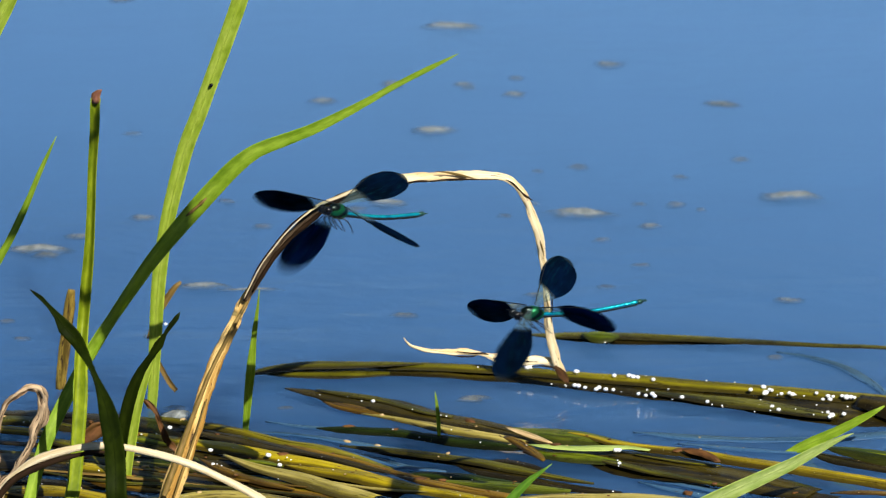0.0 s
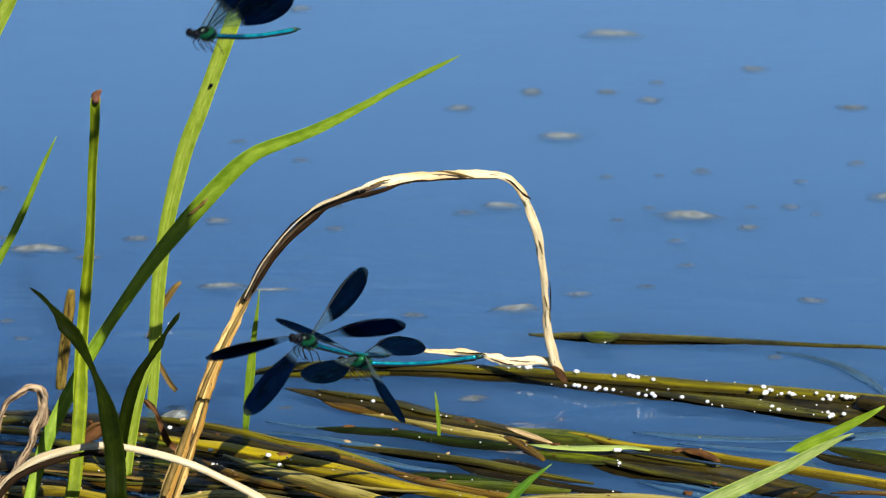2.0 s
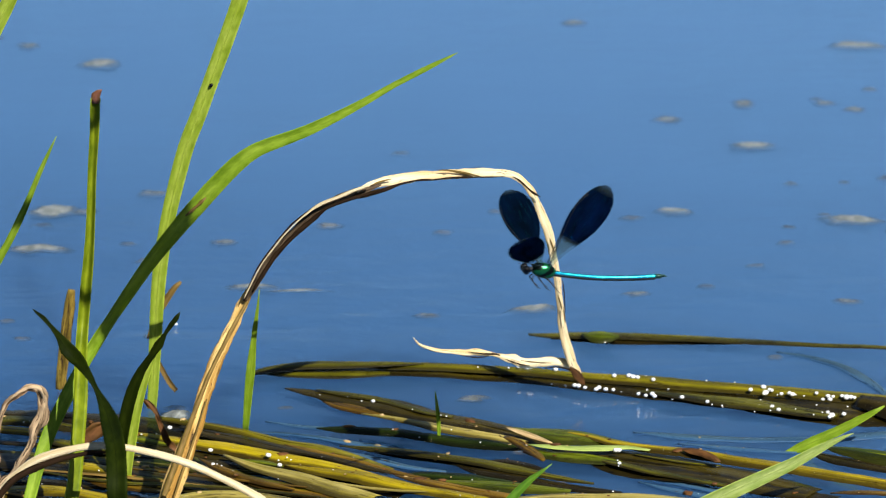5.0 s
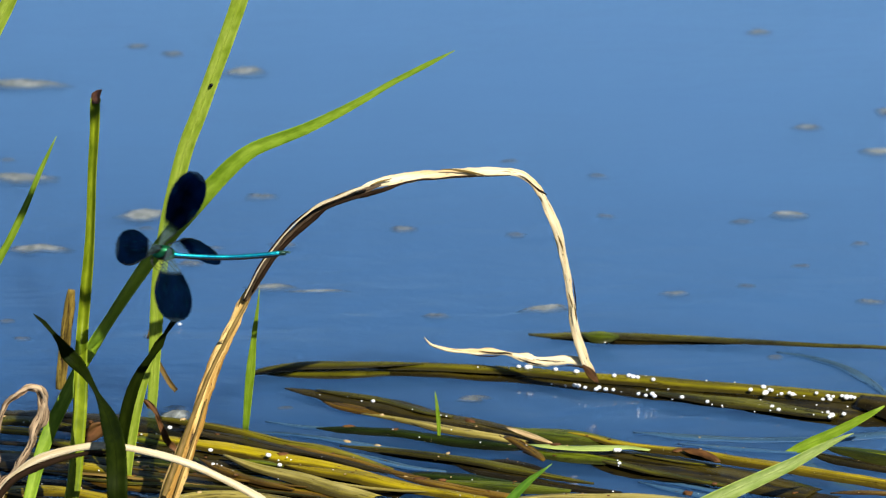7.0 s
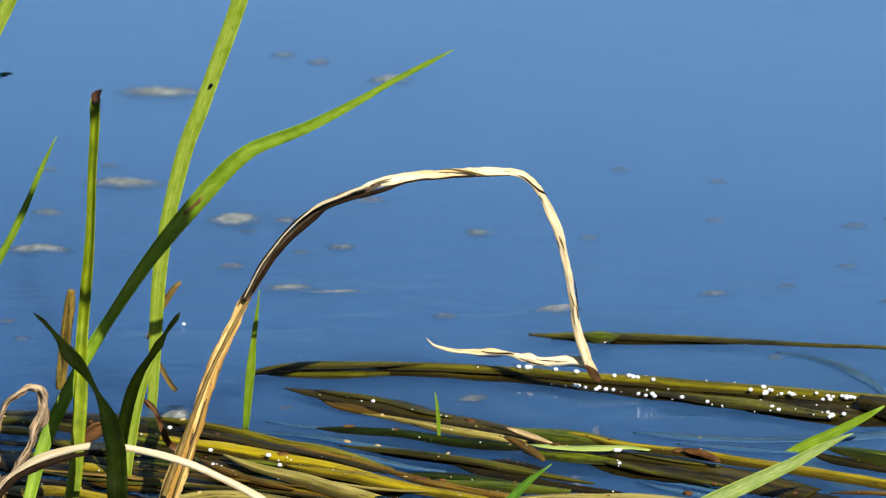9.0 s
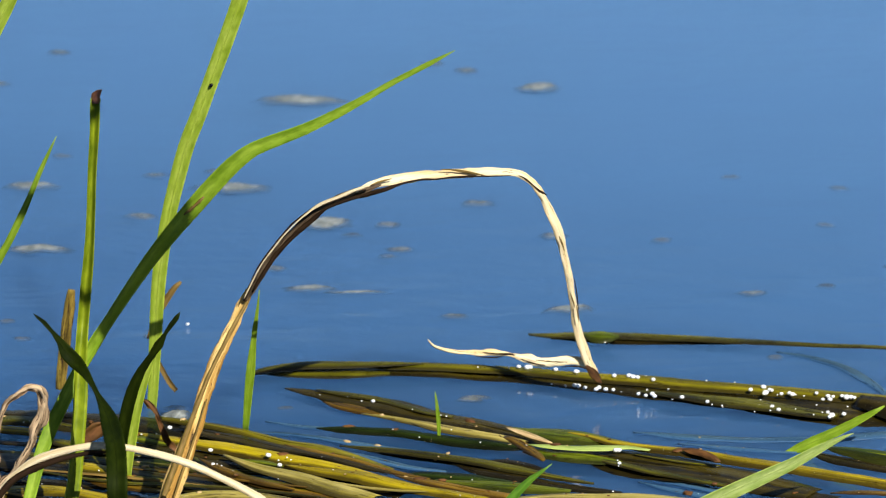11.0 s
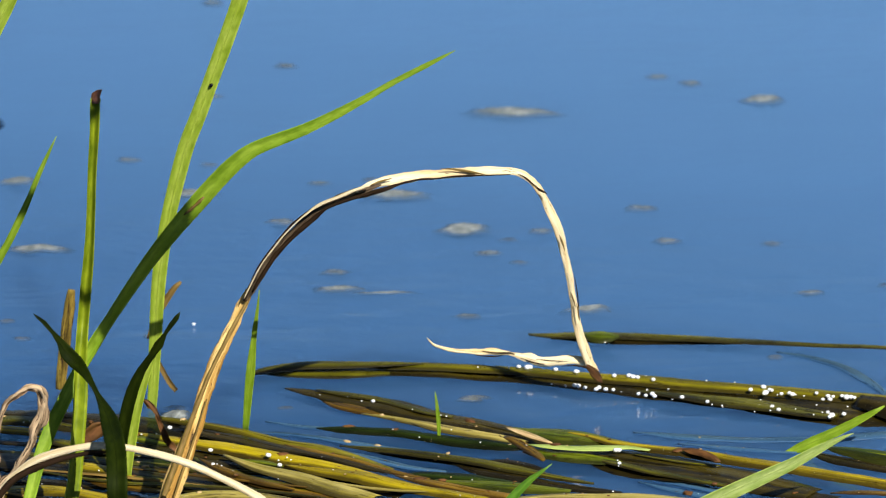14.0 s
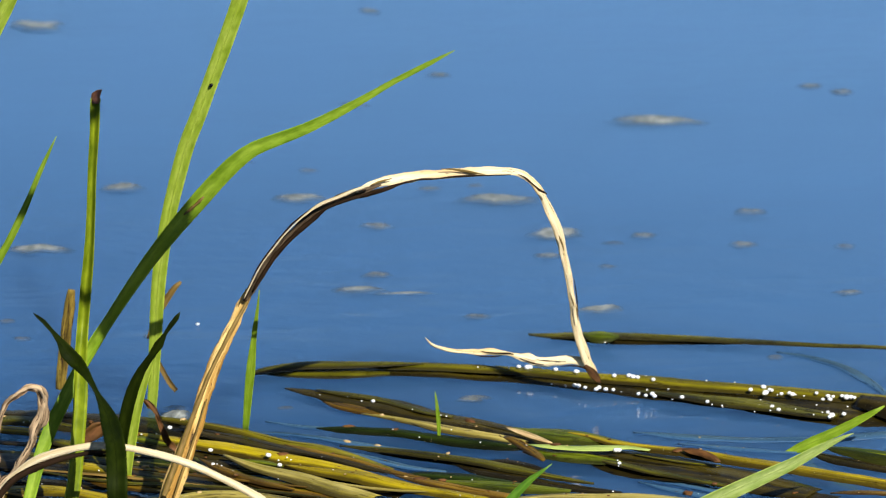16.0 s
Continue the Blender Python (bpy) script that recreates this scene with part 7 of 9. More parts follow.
# ---------- what moves ----------
def motions():
    walk(fly_a, [
        (0.000, pose(-0.0325, -0.0500, 0.1055, -0.0, -12.4, -135.1)), (0.100, pose(-0.0412, -0.0500, 0.1061, 0.0, -16.1, -136.4)),
        (0.200, pose(-0.0487, -0.0500, 0.0979, -0.0, -16.5, -136.6)), (0.400, pose(-0.0625, -0.0500, 0.1014, -0.0, -15.4, -140.7)),
        (0.500, pose(-0.0717, -0.0500, 0.1031, 0.0, -15.3, -145.0)), (0.600, pose(-0.0774, -0.0500, 0.1107, 0.0, -13.6, -139.0)),
        (0.700, pose(-0.0834, -0.0500, 0.1209, -0.0, -12.5, -140.9)), (0.800, pose(-0.0820, -0.0500, 0.1390, -0.0, -14.5, -134.7)),
        (0.900, pose(-0.0812, -0.0500, 0.1461, 0.0, -19.3, -135.8)), (1.000, pose(-0.0791, -0.0500, 0.1542, -0.0, -19.8, -144.4)),
        (1.100, pose(-0.0754, -0.0500, 0.1677, 0.0, -19.7, -133.8)), (1.200, pose(-0.0720, -0.0500, 0.1705, -0.0, -16.4, -132.7)),
        (1.300, pose(-0.0726, -0.0500, 0.1812, -0.0, -14.0, -136.7)), (1.400, pose(-0.0734, -0.0500, 0.1883, 0.0, -14.0, -136.6)),
        (1.500, pose(-0.0721, -0.0500, 0.1845, -0.0, -14.6, -143.7)), (1.600, pose(-0.0716, -0.0500, 0.1821, -0.0, -13.7, -138.2)),
        (1.700, pose(-0.0725, -0.0500, 0.1811, 0.0, -14.7, -138.5)), (1.800, pose(-0.0676, -0.0500, 0.1714, 0.0, -15.0, -137.4)),
        (1.900, pose(-0.0614, -0.0500, 0.1668, 0.0, -18.0, -131.1)), (2.000, pose(-0.0720, -0.0500, 0.1617, -0.0, -7.7, -135.6)),
        (2.100, pose(-0.0746, -0.0500, 0.1450, -0.0, -4.7, -132.2)), (2.200, pose(-0.0774, -0.0500, 0.1257, 0.0, -16.0, -130.1)),
        (2.300, pose(-0.0780, -0.0500, 0.1216, 0.0, -11.8, -127.8)), (2.400, pose(-0.0772, -0.0500, 0.1215, 0.0, -15.1, -136.9)),
        (2.500, pose(-0.0781, -0.0500, 0.1299, 0.0, -13.0, -134.4)), (2.600, pose(-0.0765, -0.0500, 0.1423, 0.0, -13.7, -138.3)),
        (2.700, pose(-0.0802, -0.0500, 0.1532, 0.0, -11.7, -123.6)), (2.800, pose(-0.0943, -0.0500, 0.1623, -0.0, -11.3, -130.8)),
        (2.900, pose(-0.1000, -0.0500, 0.1639, 0.0, -16.1, -128.3)), (3.000, pose(-0.1112, -0.0500, 0.1649, -0.0, -14.6, -139.3)),
        (3.100, pose(-0.1207, -0.0500, 0.1651, 0.0, -13.3, -138.0)), (3.200, pose(-0.1241, -0.0500, 0.1563, 0.0, -7.9, -139.5)),
        (3.300, pose(-0.1337, -0.0500, 0.1583, 0.0, -13.8, -137.8)), (3.400, pose(-0.1422, -0.0500, 0.1540, 0.0, -11.6, -140.7)),
        (3.500, pose(-0.1523, -0.0500, 0.1467, 0.0, -5.4, -143.8)), (3.600, pose(-0.1604, -0.0500, 0.1482, 0.0, -8.7, -139.1)),
        (4.000, pose(-0.1978, -0.0500, 0.1547, 0.0, -12.5, -143.4)), (6.375, pose(-0.1852, -0.2375, 0.1818, -2.3, -13.7, 175.1)),
        (8.750, pose(-0.1727, -0.4250, 0.2088, -3.3, -16.0, 133.3)), (11.125, pose(-0.1601, -0.6125, 0.2358, -2.4, -18.3, 90.9)),
        (13.500, pose(-0.1476, -0.8000, 0.2629, -0.0, -19.5, 48.1)), (13.700, pose(-0.0664, -0.8000, 0.3034, -0.0, -9.7, 54.0)),
        (13.733, pose(-0.0498, -0.8000, 0.3165, 0.1, -9.6, 15.0)), (13.767, pose(-0.0333, -0.8000, 0.3295, 0.1, -9.4, -23.9)),
        (13.800, pose(-0.0167, -0.8000, 0.3426, 0.0, -9.3, -62.9)), (13.900, pose(0.0289, -0.8000, 0.3537, -0.0, 2.0, -59.3)),
        (14.100, pose(0.1085, -0.8000, 0.4115, 0.0, -31.6, -54.0)), (16.000, pose(0.1085, -0.8000, 0.4115, 0.0, -31.6, -54.0))])
    walk(wings_a["near_fore"], [(t, pose(*WING_BASE["near_fore"], a, b, c)) for t, a, b, c in (
        (0.000, 21, 51, -91), (0.020, 21, 51, -91), (0.044, 114, 39, 14), (0.067, 128, -22, 47), (0.100, 115, -50, 74), (0.200, 144, -19, 6), (0.267, 179, -40, 2), (0.333, 110, -19, 60),
        (0.400, 114, -51, 79), (0.467, 175, -8, 25), (0.500, -172, 22, 18), (0.567, -177, -30, 51), (0.600, 162, -51, 79), (0.667, -174, -8, 37),
        (0.700, -175, 16, 22), (0.800, 164, -49, 74), (0.900, 172, -48, 69), (0.967, -170, 1, 30), (1.000, -174, 27, 14), (1.067, -174, -24, 44),
        (1.100, 172, -47, 67), (1.167, -173, -3, 29), (1.200, -176, 20, 14), (1.300, 169, 25, 53), (1.400, 164, -49, 75), (1.500, 161, -55, 97),
        (1.567, -171, -9, 40), (1.600, -175, 17, 20), (1.667, -179, -30, 51), (1.700, 165, -50, 76), (1.767, -173, -6, 34), (1.800, -175, 18, 19),
        (1.900, -176, 22, 12), (1.967, 164, -39, 65), (2.000, 119, -50, 120), (2.100, 148, -51, 84), (2.167, -177, -7, 28), (2.200, -177, 20, 11),
        (2.267, 178, -29, 43), (2.300, 159, -49, 71), (2.367, -176, -6, 31), (2.400, -175, 19, 18), (2.467, -178, -25, 52), (2.500, 168, -43, 76),
        (2.600, -175, 17, 20), (2.700, -179, 16, 4), (2.767, 178, -30, 43), (2.800, 159, -49, 74), (2.900, 166, -47, 66), (3.000, -178, 15, 14),
        (3.067, 180, -31, 50), (3.100, 162, -50, 78), (3.200, -177, 11, 21), (3.300, 163, -50, 77), (3.400, 159, -51, 83), (3.500, -144, -53, 53),
        (3.600, 154, -51, 86), (4.000, 155, -49, 43), (7.167, 143, 7, 57), (10.333, 140, 64, 63), (13.500, -48, 58, -118), (13.700, -41, -16, -109),
        (13.733, -34, 33, -113), (13.767, -12, 83, -98), (13.800, 147, 47, 54), (13.900, 105, 21, -1), (14.100, 133, 57, 23), (16.000, 133, 57, 23))])
    walk(wings_a["near_hind"], [(t, pose(*WING_BASE["near_hind"], a, b, c)) for t, a, b, c in (
        (0.000, 171, 12, 95), (0.020, 171, 12, 95), (0.100, 148, -37, 83), (0.200, 152, -4, 78), (0.267, 159, -46, 76), (0.333, 147, 4, 84), (0.400, 147, -39, 88),
        (0.500, 159, -0, 109), (0.600, 145, -38, 87), (0.700, 145, 4, 90), (0.800, 146, -37, 82), (0.900, 152, -37, 80), (1.000, 158, -2, 113),
        (1.100, 153, -36, 77), (1.200, 149, 6, 82), (1.300, 136, 12, 108), (1.400, 146, -37, 84), (1.500, 150, -42, 101), (1.600, 146, 5, 87),
        (1.700, 147, -38, 85), (1.800, 147, 5, 86), (1.900, 150, 7, 81), (2.000, 95, -32, 107), (2.100, 133, -36, 88), (2.200, 148, 7, 80),
        (2.300, 141, -35, 78), (2.400, 147, 5, 86), (2.500, 134, -28, 85), (2.600, 146, 5, 87), (2.700, 143, 8, 73), (2.800, 141, -36, 81),
        (2.900, 147, -35, 75), (3.000, 144, 19, 100), (3.100, 145, -38, 86), (3.200, 140, 5, 88), (3.300, 145, -38, 86), (3.400, 142, -38, 90),
        (3.500, -175, -47, 72), (3.600, 138, -38, 91), (4.000, -161, -46, 62), (7.167, 176, -20, 104), (10.333, 175, 13, 132), (13.500, -167, 41, 169),
        (13.700, -120, 22, -147), (13.767, -122, 74, 164), (13.800, 128, 73, 33), (13.900, 41, 36, -48), (14.100, 55, 57, -43), (16.000, 55, 57, -43))])
    walk(wings_a["far_fore"], [(t, pose(*WING_BASE["far_fore"], a, b, c)) for t, a, b, c in (
        (0.000, 37, 9, -84), (0.020, 37, 9, -84), (0.044, 2, -3, -112), (0.067, -27, -28, -130), (0.100, -13, -40, -161), (0.200, -6, -23, -170), (0.267, 28, -31, 176), (0.333, -42, -20, -147),
        (0.400, -14, -39, -156), (0.467, -14, -7, -100), (0.500, -3, 6, -73), (0.567, 41, -37, -120), (0.600, 79, -38, -159), (0.667, 36, -19, -97),
        (0.700, 28, 1, -76), (0.767, 53, -34, -127), (0.800, 80, -39, -163), (0.900, 77, -43, -160), (0.967, 22, -20, -93), (1.000, 12, 4, -75),
        (1.067, 43, -39, -122), (1.100, 77, -43, -163), (1.167, 32, -21, -103), (1.200, 23, -0, -85), (1.300, 23, 4, -77), (1.367, 51, -33, -125),
        (1.400, 79, -37, -161), (1.500, 71, -44, -158), (1.567, 32, -19, -98), (1.600, 26, 1, -79), (1.667, 52, -33, -125), (1.700, 78, -38, -158),
        (1.767, 34, -19, -99), (1.800, 25, 1, -80), (1.900, 22, -0, -86), (1.967, 54, -39, -140), (2.000, 86, -41, 179), (2.100, 84, -30, -169),
        (2.167, 37, -19, -108), (2.200, 24, -1, -87), (2.267, 55, -35, -137), (2.300, 83, -37, -172), (2.367, 34, -20, -103), (2.400, 25, 1, -80),
        (2.467, 68, -37, -136), (2.500, 102, -33, -176), (2.567, 41, -23, -102), (2.600, 26, 1, -79), (2.700, 28, -3, -94), (2.800, 82, -36, -169),
        (2.900, 81, -40, -171), (3.000, 31, 0, -112), (3.100, 79, -37, -160), (3.167, 40, -18, -99), (3.200, 32, -0, -78), (3.267, 55, -33, -126),
        (3.300, 79, -37, -160), (3.400, 79, -35, -157), (3.500, 62, -29, -134), (3.600, 81, -33, -160), (4.000, 53, -35, -129), (7.167, 92, -71, -167),
        (10.333, -168, -56, 94), (13.500, -152, -16, 78), (13.700, -165, -9, 84), (13.767, 138, -48, 134), (13.800, 95, -42, 174), (13.900, 73, -14, -176),
        (14.100, 84, -42, 167), (16.000, 84, -42, 167))])
    walk(wings_a["far_hind"], [(t, pose(*WING_BASE["far_hind"], a, b, c)) for t, a, b, c in (
        (0.000, 22, -17, -174), (0.020, 22, -17, -174), (0.100, 84, -34, -171), (0.200, 103, -42, -165), (0.267, 136, -40, 169), (0.333, 56, -23, -148), (0.400, 82, -33, -166),
        (0.500, 120, -21, -170), (0.600, 84, -31, -168), (0.700, 96, -20, -163), (0.800, 85, -32, -173), (0.900, 83, -37, -171), (1.000, 121, -28, -175),
        (1.100, 84, -37, -173), (1.200, 97, -25, -172), (1.300, 100, -18, -161), (1.400, 84, -31, -170), (1.500, 102, -30, 173), (1.600, 96, -22, -166),
        (1.700, 83, -32, -168), (1.800, 96, -23, -167), (1.900, 97, -27, -174), (2.000, 113, -33, 142), (2.100, 87, -22, -177), (2.200, 98, -25, -176),
        (2.300, 88, -29, 178), (2.400, 96, -23, -167), (2.500, 114, 0, -173), (2.600, 96, -22, -166), (2.700, 101, -20, 177), (2.800, 87, -29, -178),
        (2.900, 87, -34, 179), (3.000, 135, -4, -174), (3.100, 84, -30, -169), (3.200, 97, -16, -165), (3.300, 83, -31, -169), (3.400, 83, -28, -166),
        (3.500, 90, -13, -147), (3.600, 85, -26, -168), (4.000, 81, -21, -144), (8.733, 138, -45, 159), (13.500, -170, -16, 106), (13.700, 177, 2, 97),
        (13.733, 153, -33, 118), (13.767, 102, -48, 167), (13.800, 55, -29, -148), (13.900, 53, -2, -155), (14.100, 57, -28, 177), (16.000, 57, -28, 177))])
    walk(fly_b, [
        (0.000, pose(0.0271, -0.0500, 0.0726, 0.0, -0.5, -156.3)), (0.100, pose(0.0181, -0.0500, 0.0721, -0.0, 1.2, -179.6)),
        (0.200, pose(0.0096, -0.0500, 0.0746, 0.0, -2.1, -165.7)), (0.300, pose(0.0007, -0.0500, 0.0770, 0.0, 0.1, -172.2)),
        (0.400, pose(-0.0038, -0.0500, 0.0730, 0.0, 6.6, -178.0)), (0.500, pose(-0.0115, -0.0500, 0.0823, -0.0, 3.7, -178.9)),
        (0.600, pose(-0.0168, -0.0500, 0.0829, -0.0, 0.3, -175.7)), (0.700, pose(-0.0144, -0.0500, 0.0873, -0.0, -2.0, 179.4)),
        (0.800, pose(-0.0115, -0.0500, 0.0804, 0.0, -11.5, -153.0)), (0.900, pose(-0.0053, -0.0500, 0.0828, -0.0, -6.1, -165.6)),
        (1.000, pose(-0.0014, -0.0500, 0.0791, 0.0, -8.6, -170.5)), (1.100, pose(0.0033, -0.0500, 0.0794, 0.0, -5.5, -162.4)),
        (1.200, pose(0.0042, -0.0500, 0.0792, -0.0, -4.0, -166.8)), (1.300, pose(0.0052, -0.0500, 0.0739, 0.0, -0.5, -164.7)),
        (1.400, pose(0.0030, -0.0500, 0.0759, -0.0, -1.5, -167.4)), (1.500, pose(-0.0012, -0.0500, 0.0690, -0.0, -1.5, -175.0)),
        (1.600, pose(-0.0037, -0.0500, 0.0665, 0.0, -3.7, -170.7)), (1.700, pose(-0.0106, -0.0500, 0.0598, 0.0, 3.3, -179.0)),
        (1.800, pose(-0.0143, -0.0500, 0.0596, -0.0, -6.0, -151.7)), (1.900, pose(-0.0215, -0.0500, 0.0577, 0.0, 1.6, -179.5)),
        (2.000, pose(-0.0260, -0.0500, 0.0570, -0.0, 3.0, -179.1)), (2.100, pose(-0.0290, -0.0500, 0.0609, 0.0, -1.9, 179.4)),
        (2.200, pose(-0.0343, -0.0500, 0.0682, 0.0, -2.0, 179.4)), (2.300, pose(-0.0296, -0.0500, 0.0617, -0.0, -0.6, -162.8)),
        (2.400, pose(-0.0299, -0.0500, 0.0596, -0.0, -1.8, -155.6)), (2.500, pose(-0.0268, -0.0500, 0.0583, -0.0, -8.3, -153.3)),
        (2.600, pose(-0.0255, -0.0500, 0.0567, 0.0, -4.3, -162.0)), (2.700, pose(-0.0304, -0.0500, 0.0555, 0.0, 2.3, -160.4)),
        (2.800, pose(-0.0358, -0.0500, 0.0499, -0.0, -3.6, -148.1)), (2.900, pose(-0.0428, -0.0500, 0.0487, 0.0, -0.9, -166.6)),
        (3.000, pose(-0.0553, -0.0500, 0.0432, 0.0, -5.8, 178.2)), (3.100, pose(-0.0626, -0.0500, 0.0451, 0.0, -3.0, 179.1)),
        (3.200, pose(-0.0678, -0.0500, 0.0461, 0.0, -14.9, -160.7)), (3.300, pose(-0.0734, -0.0500, 0.0340, -0.0, -5.7, -157.8)),
        (3.400, pose(-0.0715, -0.0550, 0.0340, 0.0, -6.3, -166.8)), (3.500, pose(-0.0705, -0.0818, 0.0340, -0.0, -4.8, -150.4)),
        (3.600, pose(-0.0720, -0.1024, 0.0340, 0.0, -6.1, -154.5)), (3.700, pose(-0.0638, -0.1208, 0.0340, -0.0, -5.9, -152.2)),
        (3.800, pose(-0.0588, -0.1401, 0.0340, -0.0, -4.1, -154.4)), (3.900, pose(-0.0557, -0.1474, 0.0340, 0.0, -1.6, -163.4)),
        (4.000, pose(-0.0537, -0.1516, 0.0340, 0.0, 1.6, -175.4)), (4.200, pose(-0.0517, -0.1623, 0.0340, 0.0, 1.0, -175.7)),
        (4.600, pose(-0.0337, -0.2983, 0.0340, 0.0, 2.0, -179.4)), (7.000, pose(-0.2500, -0.9000, 0.1200, 0.0, 2.0, -179.4)), (16.000, pose(-0.2500, -0.9000, 0.1200, 0.0, 2.0, -179.4))])
    walk(wings_b["near_fore"], [(t, pose(*WING_BASE["near_fore"], a, b, c)) for t, a, b, c in (
        (0.000, -176, 27, 47), (0.020, -176, 27, 47), (0.033, 157, 1, 69), (0.067, 156, -28, 99), (0.100, 133, -50, 144), (0.167, -180, -19, 70), (0.200, -178, 5, 48),
        (0.267, 166, -40, 93), (0.300, 135, -51, 135), (0.400, -168, -55, 26), (0.467, 133, -22, 88), (0.500, 123, 3, 99), (0.600, 76, -1, 78),
        (0.700, 77, -45, 103), (0.800, 150, -45, 51), (0.867, 133, 15, 77), (0.900, 134, 46, 87), (0.933, 142, 11, 115), (0.967, 133, -24, 141),
        (1.000, 99, -47, -175), (1.033, 152, -53, 117), (1.067, -179, -26, 71), (1.100, -175, 8, 44), (1.167, 171, -39, 85), (1.200, 142, -54, 124),
        (1.267, 180, -19, 64), (1.300, -179, 4, 47), (1.400, 164, -30, 54), (1.500, 162, -48, 71), (1.600, 162, -33, 58), (1.700, 145, -39, 80),
        (1.800, 165, -44, 49), (1.900, 81, -50, 145), (1.967, 149, -28, 75), (2.000, 163, -4, 61), (2.067, 157, -40, 106), (2.100, 137, -53, 142),
        (2.167, 149, -3, 110), (2.200, 144, 22, 96), (2.300, 137, -52, 124), (2.400, -179, -35, 27), (2.500, 173, -3, 81), (2.600, 123, 17, 69),
        (2.700, 152, -49, 66), (2.767, -160, -8, 43), (2.800, -142, 14, 45), (2.900, -169, 27, 65), (2.967, 173, -28, 93), (3.000, 147, -48, 122),
        (3.100, 158, -47, 82), (3.200, 162, -57, 101), (3.300, -176, -32, 28), (3.400, 165, -45, 64), (3.500, 114, -48, 106), (3.567, 172, -17, 48),
        (3.600, -176, 9, 36), (3.667, 172, -38, 72), (3.700, 146, -54, 107), (3.767, -179, -16, 52), (3.800, -177, 7, 36), (3.867, 169, -40, 82),
        (3.900, 137, -53, 125), (4.000, -171, -57, 112), (4.067, 98, -72, -171), (4.133, 174, -29, 117), (4.200, 132, -51, 142), (4.267, 79, -62, -168),
        (4.333, 170, -32, 120), (4.400, 148, -59, 139), (4.467, 79, -67, -155), (4.533, -173, -36, 113), (4.600, 168, -65, 130), (16.000, 168, -65, 130))])
    walk(wings_b["near_hind"], [(t, pose(*WING_BASE["near_hind"], a, b, c)) for t, a, b, c in (
        (0.000, 128, -3, 114), (0.020, 128, -3, 114), (0.100, 124, -36, 142), (0.200, 134, 4, 115), (0.300, 126, -37, 133), (0.400, 140, -4, 126), (0.467, 95, -11, 164),
        (0.500, 73, -4, -179), (0.600, 134, 22, 158), (0.700, 125, 22, 173), (0.800, 144, -2, 114), (0.900, 149, 1, 89), (0.967, 127, -32, 135),
        (1.000, 104, -38, 167), (1.100, 138, 2, 112), (1.200, 131, -40, 125), (1.300, 133, 4, 114), (1.400, 128, 5, 134), (1.500, 158, -16, 112),
        (1.600, 161, 10, 103), (1.700, 167, -8, 108), (1.800, 156, -17, 85), (1.900, 124, -36, 142), (2.000, 133, 25, 111), (2.100, 127, -39, 142),
        (2.200, 146, 17, 111), (2.300, 127, -37, 123), (2.400, 137, -7, 99), (2.500, 94, -19, 156), (2.600, 170, -36, 117), (2.700, -160, -17, 96),
        (2.800, -150, -27, 117), (2.900, -158, -15, 98), (2.967, -145, -11, 156), (3.000, -139, -14, -176), (3.100, -153, -19, 116), (3.200, 145, -45, 109),
        (3.300, 142, -8, 100), (3.400, 158, -19, 100), (3.500, 144, -29, 141), (3.600, 173, 3, 104), (3.700, 133, -40, 109), (3.800, 136, 4, 104),
        (3.900, 127, -38, 124), (4.000, 146, -45, 134), (4.067, 94, -57, 171), (4.133, 154, -16, 127), (4.200, 124, -37, 139), (4.267, 86, -52, 170),
        (4.333, 155, -18, 129), (4.400, 133, -43, 143), (4.467, 89, -55, -179), (4.533, 167, -25, 128), (4.600, 143, -49, 145), (16.000, 143, -49, 145))])
